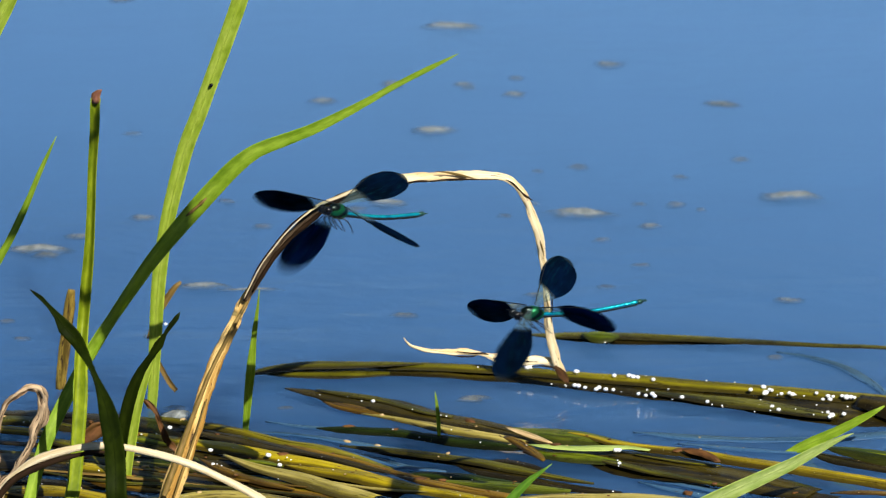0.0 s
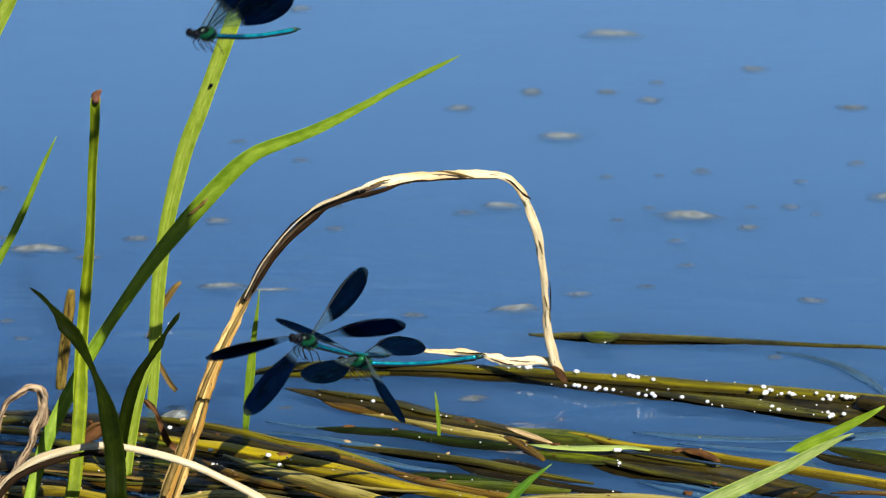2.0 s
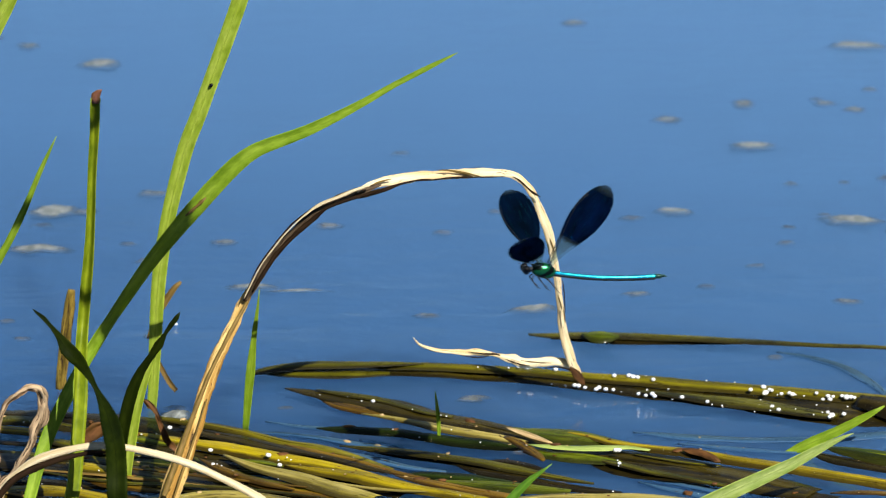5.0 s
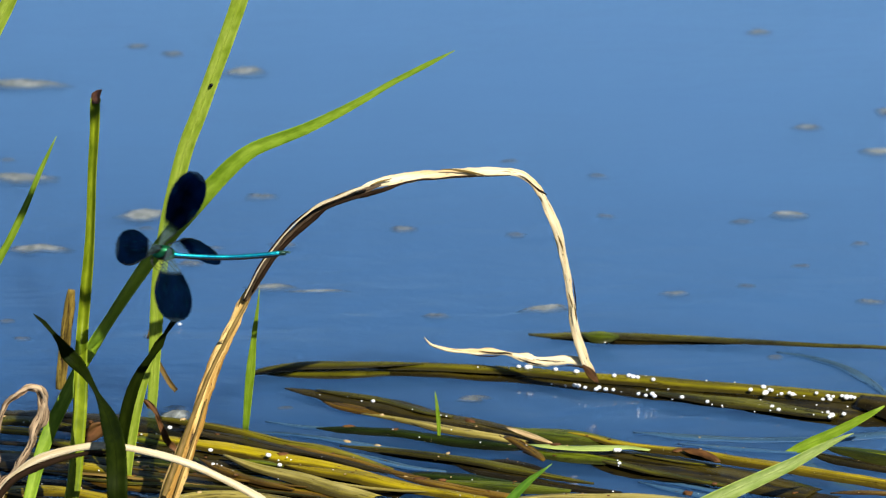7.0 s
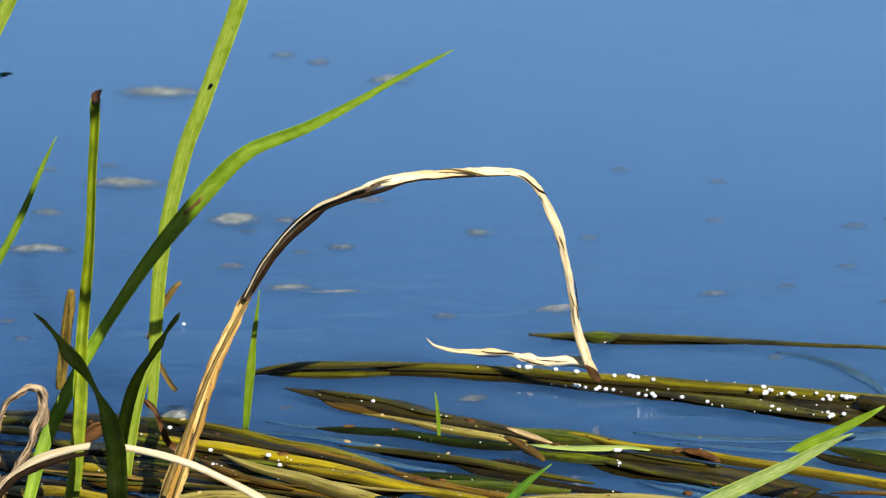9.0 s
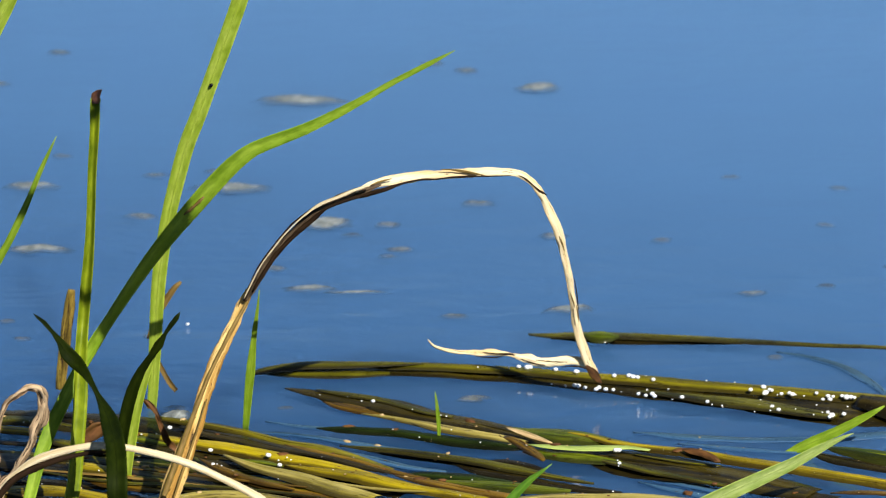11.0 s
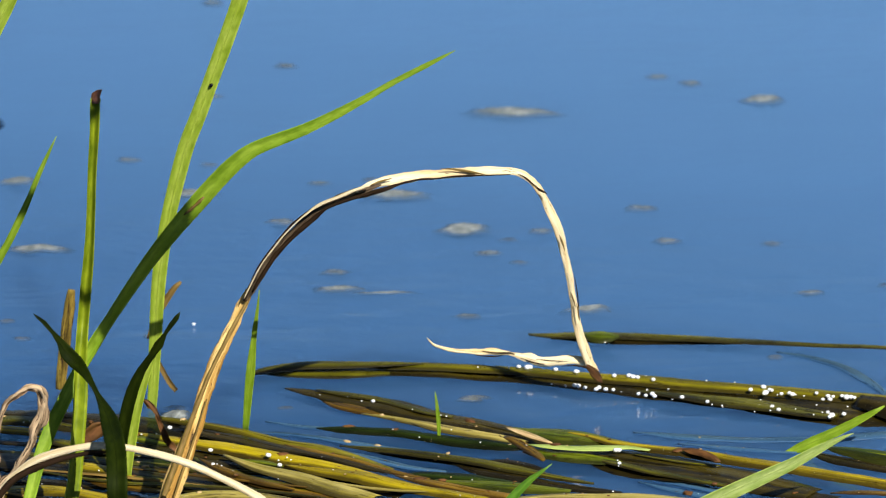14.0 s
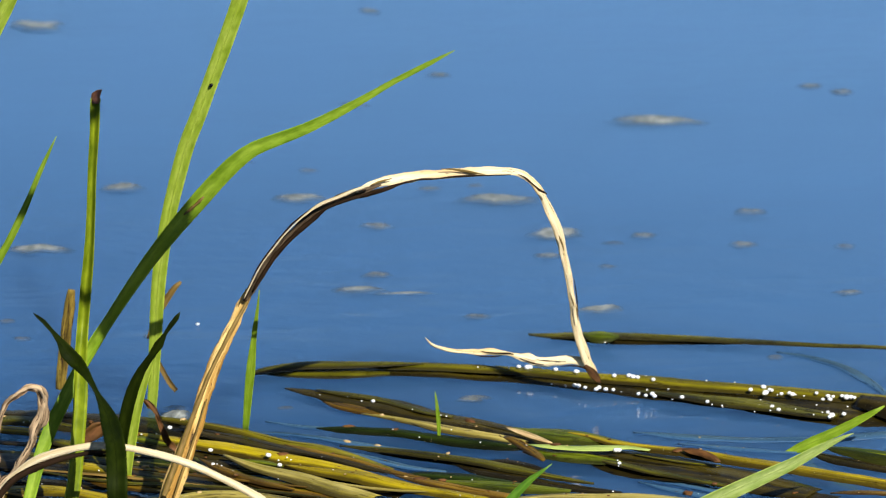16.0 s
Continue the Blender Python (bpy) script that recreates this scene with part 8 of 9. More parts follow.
    walk(wings_b["far_fore"], [(t, pose(*WING_BASE["far_fore"], a, b, c)) for t, a, b, c in (
        (0.000, 49, 18, -78), (0.020, 49, 18, -78), (0.060, 17, 2, -105), (0.100, -6, -25, -121), (0.200, 3, -1, -50), (0.267, -8, -16, -102), (0.300, -7, -25, -129), (0.400, -59, -16, -98),
        (0.500, -28, -19, -112), (0.600, -32, -51, -115), (0.700, -51, -14, -102), (0.800, -58, -51, -115), (0.900, -147, -19, -43), (0.967, -51, -75, -113),
        (1.000, 20, -51, -172), (1.067, -8, -18, -86), (1.100, 0, 1, -54), (1.167, -12, -17, -105), (1.200, -10, -28, -132), (1.267, -5, -8, -78),
        (1.300, 4, -2, -52), (1.400, -33, 49, -101), (1.467, -21, -20, -134), (1.500, 8, -47, -167), (1.567, -23, 9, -113), (1.600, -19, 41, -92),
        (1.667, -14, -17, -134), (1.700, 8, -40, -165), (1.800, -14, -43, -163), (1.900, -6, -24, -122), (1.967, 8, -13, -65), (2.000, 17, -13, -37),
        (2.067, 58, -32, -90), (2.100, 82, -26, -119), (2.167, 39, -13, -58), (2.200, 28, 6, -34), (2.267, 58, -28, -99), (2.300, 84, -26, -138),
        (2.400, 116, -9, -152), (2.500, 83, -33, -136), (2.600, 67, -36, -115), (2.700, 110, -35, -158), (2.800, 79, -44, -140), (2.867, 42, -6, -84),
        (2.900, 39, 19, -66), (2.967, 15, -17, -131), (3.000, 22, -39, -166), (3.100, -16, -39, -132), (3.200, -20, -36, -133), (3.300, -6, -12, -149),
        (3.400, -17, -42, -146), (3.500, 21, -59, -176), (3.567, -10, -21, -90), (3.600, -1, 0, -61), (3.667, -13, -19, -118), (3.700, -10, -31, -148),
        (3.767, -8, -8, -90), (3.800, 1, -1, -61), (3.867, -9, -17, -111), (3.900, -8, -27, -138), (4.000, 14, -42, -168), (4.067, 46, -46, 180),
        (4.133, -25, -9, -130), (4.200, -6, -25, -126), (4.267, 22, -50, -146), (4.333, -26, -5, -122), (4.400, -9, -33, -129), (4.467, 26, -56, -156),
        (4.533, -30, -13, -121), (4.600, -11, -41, -131), (16.000, -11, -41, -131))])
    walk(wings_b["far_hind"], [(t, pose(*WING_BASE["far_hind"], a, b, c)) for t, a, b, c in (
        (0.000, 44, -12, -135), (0.020, 44, -12, -135), (0.100, 13, -16, -127), (0.200, 6, -10, -138), (0.300, 12, -17, -135), (0.400, 0, -25, -150), (0.500, 51, -33, -168),
        (0.600, -5, -7, -154), (0.700, 34, -10, -168), (0.800, -9, -28, -177), (0.833, -24, -14, -132), (0.867, -25, 5, -92), (0.900, -13, 20, -49),
        (0.967, 9, -17, -114), (1.000, 33, -20, -154), (1.100, 4, -12, -141), (1.200, 9, -20, -139), (1.300, 8, -8, -139), (1.400, -0, -23, -131),
        (1.500, 4, -26, -168), (1.600, -2, -14, -128), (1.700, 4, -5, -159), (1.800, -1, -22, -170), (1.900, 13, -16, -128), (2.000, 20, 9, -124),
        (2.100, 10, -19, -125), (2.200, -17, -4, -110), (2.300, 12, -18, -145), (2.400, -27, -27, -147), (2.500, 39, -45, 165), (2.600, -17, -13, -141),
        (2.700, 1, -13, -162), (2.800, 2, 1, -163), (2.900, -23, -29, -114), (3.000, 18, 1, -154), (3.100, -4, -18, -138), (3.200, 2, -30, -142),
        (3.300, -30, -31, -143), (3.400, -4, -21, -153), (3.500, 7, -43, 163), (3.600, 5, -14, -150), (3.700, 10, -23, -155), (3.800, 6, -12, -150),
        (3.900, 11, -19, -144), (4.000, 19, -19, -178), (4.067, 50, -25, -175), (4.133, -11, -0, -143), (4.200, 13, -17, -132), (4.267, 38, -37, -147),
        (4.333, -11, 5, -133), (4.400, 9, -17, -138), (4.467, 37, -35, -153), (4.533, -17, 3, -138), (4.600, 6, -18, -143), (16.000, 6, -18, -143))])
    walk(fly_c, [
        (0.000, pose(-0.2518, -0.0500, 0.1004, 0.0, -17.3, -142.1)), (0.500, pose(-0.2011, -0.0500, 0.1089, 0.0, -25.0, -125.5)),
        (0.900, pose(-0.1529, -0.0500, 0.1083, 0.0, -27.9, -134.6)), (1.000, pose(-0.1381, -0.0500, 0.1123, -0.0, -35.4, -117.4)),
        (1.100, pose(-0.1202, -0.0500, 0.1117, 0.0, -25.6, -112.0)), (1.200, pose(-0.1024, -0.0500, 0.1078, 0.0, -21.6, -108.9)),
        (1.300, pose(-0.0898, -0.0500, 0.1040, -0.0, -22.1, -114.0)), (1.400, pose(-0.0789, -0.0500, 0.1009, 0.0, -25.1, -116.7)),
        (1.500, pose(-0.0711, -0.0500, 0.0851, -0.0, -16.3, -115.6)), (1.600, pose(-0.0584, -0.0500, 0.0723, 0.0, -13.2, -136.6)),
        (1.700, pose(-0.0514, -0.0500, 0.0644, 0.0, -19.4, -135.7)), (1.800, pose(-0.0468, -0.0500, 0.0588, 0.0, -17.2, -132.4)),
        (1.900, pose(-0.0444, -0.0500, 0.0603, 0.0, -20.7, -125.1)), (2.000, pose(-0.0420, -0.0500, 0.0635, 0.0, -18.9, -133.9)),
        (2.100, pose(-0.0439, -0.0500, 0.0776, -0.0, -26.4, -130.9)), (2.200, pose(-0.0450, -0.0500, 0.0944, -0.0, -24.0, -131.3)),
        (2.300, pose(-0.0453, -0.0500, 0.1071, 0.0, -22.9, -134.6)), (2.400, pose(-0.0451, -0.0500, 0.1090, -0.0, -19.1, -135.8)),
        (2.500, pose(-0.0403, -0.0500, 0.1111, 0.0, -15.1, -138.0)), (2.600, pose(-0.0262, -0.0500, 0.1144, 0.0, -10.3, -135.9)),
        (2.700, pose(-0.0158, -0.0500, 0.1033, -0.0, -8.2, -128.6)), (2.800, pose(-0.0045, -0.0500, 0.0903, -0.0, -12.0, -135.8)),
        (2.900, pose(-0.0022, -0.0500, 0.0818, 0.0, -6.4, -151.9)), (3.000, pose(0.0133, -0.0500, 0.0715, 0.0, -13.4, -145.6)),
        (3.100, pose(0.0196, -0.0500, 0.0727, 0.0, -10.5, -146.2)), (3.200, pose(0.0257, -0.0500, 0.0682, -0.0, -14.8, -133.3)),
        (3.300, pose(0.0379, -0.0500, 0.0721, 0.0, -15.1, -149.6)), (3.400, pose(0.0424, -0.0500, 0.0756, 0.0, -17.3, -145.9)),
        (3.500, pose(0.0515, -0.0500, 0.0789, 0.0, -19.3, -147.2)), (3.600, pose(0.0594, -0.0500, 0.0897, 0.0, -21.0, -143.9)),
        (3.700, pose(0.0673, -0.0500, 0.0879, 0.0, -17.9, -145.6)), (3.800, pose(0.0736, -0.0500, 0.0946, -0.0, -20.6, -139.2)),
        (3.900, pose(0.0703, -0.0500, 0.0945, 0.0, -16.0, -149.6)), (4.000, pose(0.0727, -0.0500, 0.0900, -0.0, -11.6, -160.0)),
        (4.200, pose(0.0701, -0.0500, 0.0941, 0.0, -7.6, -162.0)), (5.200, pose(0.0149, -0.0500, 0.0846, 0.0, -5.2, -170.4)),
        (6.300, pose(-0.0556, -0.0500, 0.0680, 0.0, 1.6, -179.5)), (6.400, pose(-0.0558, -0.0500, 0.0644, -0.0, -4.7, -160.5)),
        (6.500, pose(-0.0612, -0.0500, 0.0720, -0.0, -0.8, 179.7)), (6.600, pose(-0.0655, -0.0500, 0.0744, 0.0, -8.3, -165.3)),
        (6.700, pose(-0.0703, -0.0500, 0.0808, 0.0, -3.7, -169.9)), (6.800, pose(-0.0758, -0.0500, 0.0866, 0.0, -3.9, -170.9)),
        (6.900, pose(-0.0782, -0.0500, 0.0861, 0.0, -4.1, -172.6)), (7.000, pose(-0.0864, -0.0500, 0.0922, -0.0, -0.9, -174.7)),
        (7.100, pose(-0.0972, -0.0500, 0.0924, -0.0, -2.2, -171.4)), (7.200, pose(-0.1046, -0.0500, 0.1024, -0.0, -0.8, -170.6)),
        (7.300, pose(-0.1111, -0.0500, 0.1086, 0.0, -5.0, -170.2)), (7.400, pose(-0.1150, -0.0500, 0.1073, -0.0, -9.3, -161.0)),
        (7.500, pose(-0.1202, -0.0500, 0.1140, -0.0, -2.7, -175.5)), (7.600, pose(-0.1258, -0.0500, 0.1180, 0.0, -7.0, -172.4)),
        (7.700, pose(-0.1299, -0.0500, 0.1153, 0.0, -4.3, -174.0)), (7.800, pose(-0.1299, -0.0500, 0.1229, 0.0, -12.5, -156.7)),
        (7.900, pose(-0.1353, -0.0500, 0.1190, -0.0, -3.4, -175.3)), (8.000, pose(-0.1375, -0.0500, 0.1175, -0.0, -3.9, -175.9)),
        (8.200, pose(-0.1444, -0.0500, 0.1190, 0.0, -4.8, -170.8)), (8.400, pose(-0.1495, -0.0500, 0.1230, 0.0, -2.2, -169.6)),
        (8.500, pose(-0.1541, -0.0500, 0.1264, 0.0, 1.5, -176.1)), (9.000, pose(-0.1707, -0.0500, 0.1481, -0.0, 0.3, -173.6)),
        (9.400, pose(-0.2133, -0.0500, 0.1624, -0.0, -2.1, -165.8)), (10.867, pose(-0.2029, -0.0500, 0.1513, -1.0, -3.2, 153.7)),
        (12.333, pose(-0.1925, -0.0500, 0.1402, -1.0, -4.7, 113.1)), (13.800, pose(-0.1821, -0.0500, 0.1291, 0.0, -5.8, 72.5)),
        (14.000, pose(-0.1527, -0.0500, 0.1319, 0.0, -4.7, 72.5)), (14.100, pose(-0.1192, -0.0500, 0.1212, 0.0, 3.3, 73.6)),
        (14.200, pose(-0.0877, -0.0500, 0.1222, 0.0, 4.6, 76.9)), (14.300, pose(-0.0538, -0.0500, 0.1207, -0.0, 6.8, 76.4)),
        (14.400, pose(-0.0385, -0.0500, 0.1212, 0.0, 3.3, 74.3)), (14.500, pose(-0.0076, -0.0500, 0.1259, 0.0, 0.3, 72.5)),
        (14.600, pose(0.0261, -0.0500, 0.1263, 0.0, 3.9, 75.9)), (14.700, pose(0.0561, -0.0500, 0.1294, -0.0, 4.5, 74.7)),
        (14.800, pose(0.0874, -0.0500, 0.1253, 0.0, 7.9, 76.9)), (14.900, pose(0.1032, -0.0500, 0.1248, -0.0, 6.3, 79.1)),
        (15.000, pose(0.1337, -0.0500, 0.1198, 0.0, 7.2, 84.8)), (15.100, pose(0.1669, -0.0500, 0.1215, -0.0, 5.7, 76.9)),
        (15.400, pose(0.3628, -0.0500, 0.1358, 0.0, 5.8, 77.0)), (16.000, pose(0.3628, -0.0500, 0.1358, 0.0, 5.8, 77.0))])
    walk(wings_c["near_fore"], [(t, pose(*WING_BASE["near_fore"], a, b, c)) for t, a, b, c in (
        (0.000, 165, 27, 67), (0.500, 151, 51, 46), (0.567, 171, 25, 59), (0.633, 89, 60, -3), (0.700, 137, 48, 37), (0.767, 160, 25, 51),
        (0.833, 80, 53, -5), (0.900, 123, 44, 29), (1.000, 92, 60, -13), (1.100, 80, 53, 0), (1.167, 90, -3, 3), (1.200, 95, -31, 1),
        (1.267, 91, 30, -20), (1.300, 72, 58, -43), (1.367, 114, 3, -7), (1.400, 123, -28, -4), (1.500, 170, -50, 32), (1.567, -174, 21, 6),
        (1.600, -180, 57, -7), (1.667, -166, -8, 25), (1.700, -173, -40, 39), (1.767, -164, 9, 17), (1.800, -166, 34, 7), (1.867, -171, -21, 36),
        (1.900, 171, -45, 60), (1.933, 157, 2, 58), (1.967, 135, 47, 41), (2.000, 47, 63, -42), (2.033, 111, 40, 25), (2.067, 126, -1, 45),
        (2.100, 128, -44, 58), (2.167, 113, 21, 30), (2.200, 85, 46, -0), (2.267, 123, -12, 49), (2.300, 125, -46, 64), (2.400, 119, -48, 69),
        (2.500, 161, -17, 1), (2.600, 105, -51, 80), (2.700, 102, -50, 76), (2.767, 86, 3, 43), (2.800, 67, 23, 19), (2.900, 97, -5, 55),
        (3.000, 61, 2, 38), (3.100, 81, 13, 58), (3.167, 118, -17, 26), (3.200, 143, -21, 3), (3.300, 108, 8, 59), (3.400, 117, -53, 81),
        (3.467, 178, -3, 20), (3.500, -173, 31, 10), (3.567, -168, -25, 47), (3.600, 175, -51, 74), (3.667, -145, 1, 46), (3.700, -132, 30, 45),
        (3.800, -148, 42, 50), (3.867, -168, -25, 63), (3.900, 167, -54, 86), (3.980, -146, 12, 60), (4.020, -146, 12, 60), (4.067, -132, -36, 57), (4.133, -163, -2, 73),
        (4.200, -164, -52, 83), (4.267, -123, -81, 43), (4.333, -163, -36, 79), (4.400, -167, -5, 79), (4.467, -153, -48, 70), (4.533, -141, -58, 60),
        (4.600, -164, -5, 73), (4.667, -166, 5, 71), (4.733, -145, -40, 62), (4.800, -148, -30, 63), (4.867, -171, 22, 64), (4.933, -164, 12, 64),
        (5.000, -141, -27, 59), (5.067, -155, 1, 62), (5.133, 178, 42, 49), (5.200, -159, 17, 58), (5.267, -142, -20, 60), (5.333, -158, 3, 65),
        (5.400, -175, 34, 63), (5.467, -163, 2, 71), (5.533, -149, -43, 68), (5.600, -161, -24, 77), (5.667, -170, 14, 81), (5.733, -168, -11, 85),
        (5.800, -169, -62, 89), (5.867, -175, -50, 95), (5.933, -172, -7, 97), (6.000, -176, -23, 102), (6.067, 140, -70, 141), (6.133, 139, -66, 144),
        (6.200, 178, -28, 117), (6.300, 147, -53, 144), (6.400, -165, -58, 85), (6.480, 159, 2, 94), (6.520, 159, 2, 94), (6.600, 149, -56, 117), (6.667, -172, -6, 71),
        (6.700, -169, 24, 61), (6.767, 174, -34, 92), (6.800, 141, -54, 129), (6.900, -170, -14, 84), (7.000, -88, -15, 61), (7.100, 177, -57, 100),
        (7.200, -159, 12, 72), (7.267, 175, -38, 95), (7.300, 143, -54, 126), (7.400, -166, -46, 75), (7.500, -178, 16, 70), (7.567, 170, -35, 97),
        (7.600, 146, -56, 126), (7.667, -177, -18, 72), (7.700, -175, 6, 57), (7.800, 159, -55, 99), (7.900, 140, -53, 134), (7.967, -179, -8, 77),
        (8.000, -177, 21, 61), (8.067, -160, -11, 59), (8.133, 164, 36, 48), (8.200, -175, 7, 54), (8.267, -164, -46, 62), (8.333, 169, -8, 91),
        (8.400, 139, -52, 129), (8.467, 176, -6, 72), (8.500, 176, 22, 54), (8.567, -164, -7, 57), (8.633, 171, 29, 52), (8.700, 146, 48, 36),
        (8.767, -175, 11, 56), (8.833, -165, -2, 56), (8.900, 160, 39, 44), (9.000, 177, 24, 52), (9.400, 179, 25, 45), (10.867, -146, 54, 90),
        (12.333, -87, 45, 159), (13.800, -66, 10, -170), (14.000, -52, -15, -120), (14.100, -32, -3, -120), (14.200, -75, -7, -117), (14.300, -67, 6, -153),
        (14.400, -38, 10, -77), (14.467, -77, -3, -119), (14.480, -94, -15, -139), (14.520, -94, -15, -139), (14.600, -17, -14, -135), (14.700, 36, 4, -106), (14.800, 59, -51, -167),
        (14.900, 11, -11, -134), (15.000, 20, -3, -115), (15.100, 24, -14, -131), (15.400, 24, -14, -131), (16.000, 24, -14, -131))])
    walk(wings_c["near_hind"], [(t, pose(*WING_BASE["near_hind"], a, b, c)) for t, a, b, c in (
        (0.000, -150, 22, 137), (0.500, -139, 28, 126), (0.567, -160, -1, 123), (0.633, -120, 44, 142), (0.700, -149, 18, 128), (0.767, -172, -10, 129),
        (0.833, -132, 34, 141), (0.900, -159, 8, 133), (1.000, -94, -3, 116), (1.100, -149, -28, 108), (1.200, -76, -24, 34), (1.267, -140, -7, 96),
        (1.300, -159, 19, 114), (1.400, 158, -18, 60), (1.500, -163, -46, 38), (1.600, 156, -4, 104), (1.700, -154, -33, 49), (1.800, -180, 12, 85),
        (1.900, 151, -33, 71), (2.000, 157, -22, 107), (2.100, 160, -34, 71), (2.200, 164, 11, 102), (2.300, 157, -36, 76), (2.400, 152, -37, 80),
        (2.467, 166, 24, 97), (2.500, -173, 51, 120), (2.567, 150, -6, 90), (2.600, 140, -37, 87), (2.700, 136, -36, 82), (2.800, 137, 5, 72),
        (2.900, 146, -10, 102), (3.000, 149, -29, 148), (3.100, 107, -9, 128), (3.200, 150, -3, 75), (3.300, 109, -8, 126), (3.400, 150, -41, 91),
        (3.500, 165, 18, 91), (3.600, 155, -40, 86), (3.700, 164, -38, 122), (3.800, 139, -15, 88), (3.900, 148, -41, 96), (3.980, 160, -32, 131), (4.020, 160, -32, 131),
        (4.067, 124, -60, 153), (4.133, 174, -16, 110), (4.200, 160, -51, 110), (4.267, 97, -76, 170), (4.333, 164, -42, 110), (4.400, 174, -15, 107),
        (4.467, 147, -59, 126), (4.533, 118, -69, 153), (4.600, 170, -25, 112), (4.667, 173, -19, 112), (4.733, 129, -63, 145), (4.800, 138, -58, 138),
        (4.867, 176, -13, 115), (4.933, 169, -27, 119), (5.000, 118, -61, 159), (5.067, 154, -43, 130), (5.133, -179, -6, 120), (5.200, 160, -35, 129),
        (5.267, 114, -57, 163), (5.333, 153, -38, 134), (5.400, 178, -8, 124), (5.467, 157, -31, 132), (5.533, 105, -53, 169), (5.600, 137, -42, 145),
        (5.667, 171, -11, 130), (5.733, 154, -26, 136), (5.800, 99, -48, 171), (5.867, 119, -43, 157), (5.933, 162, -14, 136), (6.000, 151, -22, 140),
        (6.067, 96, -43, 172), (6.133, 103, -41, 167), (6.200, 153, -17, 142), (6.300, 124, -31, 155), (6.400, 134, -27, 131), (6.480, 121, 19, 142), (6.520, 121, 19, 142),
        (6.600, 136, -42, 120), (6.700, 159, 1, 101), (6.800, 130, -40, 129), (6.900, 130, -2, 131), (7.000, 171, 30, 91), (7.100, 123, -13, 143),
        (7.200, 134, 8, 96), (7.300, 132, -41, 127), (7.400, 134, -24, 128), (7.500, 136, 1, 111), (7.600, 134, -42, 128), (7.700, 137, 2, 123),
        (7.800, 143, -42, 106), (7.900, 129, -40, 134), (8.000, 140, -6, 117), (8.067, 123, -30, 123), (8.133, 154, 26, 123), (8.200, 137, 2, 120),
        (8.267, 115, -37, 131), (8.333, 149, 1, 121), (8.400, 128, -38, 129), (8.500, 153, 12, 105), (8.567, 144, -23, 106), (8.633, 155, 19, 105),
        (8.700, 164, 45, 110), (8.767, 150, -3, 104), (8.833, 146, -19, 104), (8.900, 159, 32, 105), (9.000, 153, 12, 103), (9.400, 156, 11, 95),
        (13.800, 165, -8, 147), (14.000, 160, -14, 155), (14.100, -147, 20, 167), (14.200, 138, 54, 121), (14.300, -156, 23, 160), (14.400, -168, 29, 139),
        (14.440, 151, 38, 136), (14.480, 104, 43, 126), (14.520, 104, 43, 126), (14.560, 161, 36, 152), (14.600, -155, 17, 160), (14.700, 145, 44, 118), (14.800, -153, 17, 172), (14.900, -154, 15, 162), (15.000, 145, 43, 136),
        (15.100, -165, 16, 160), (15.400, -166, 16, 160), (16.000, -166, 16, 160))])
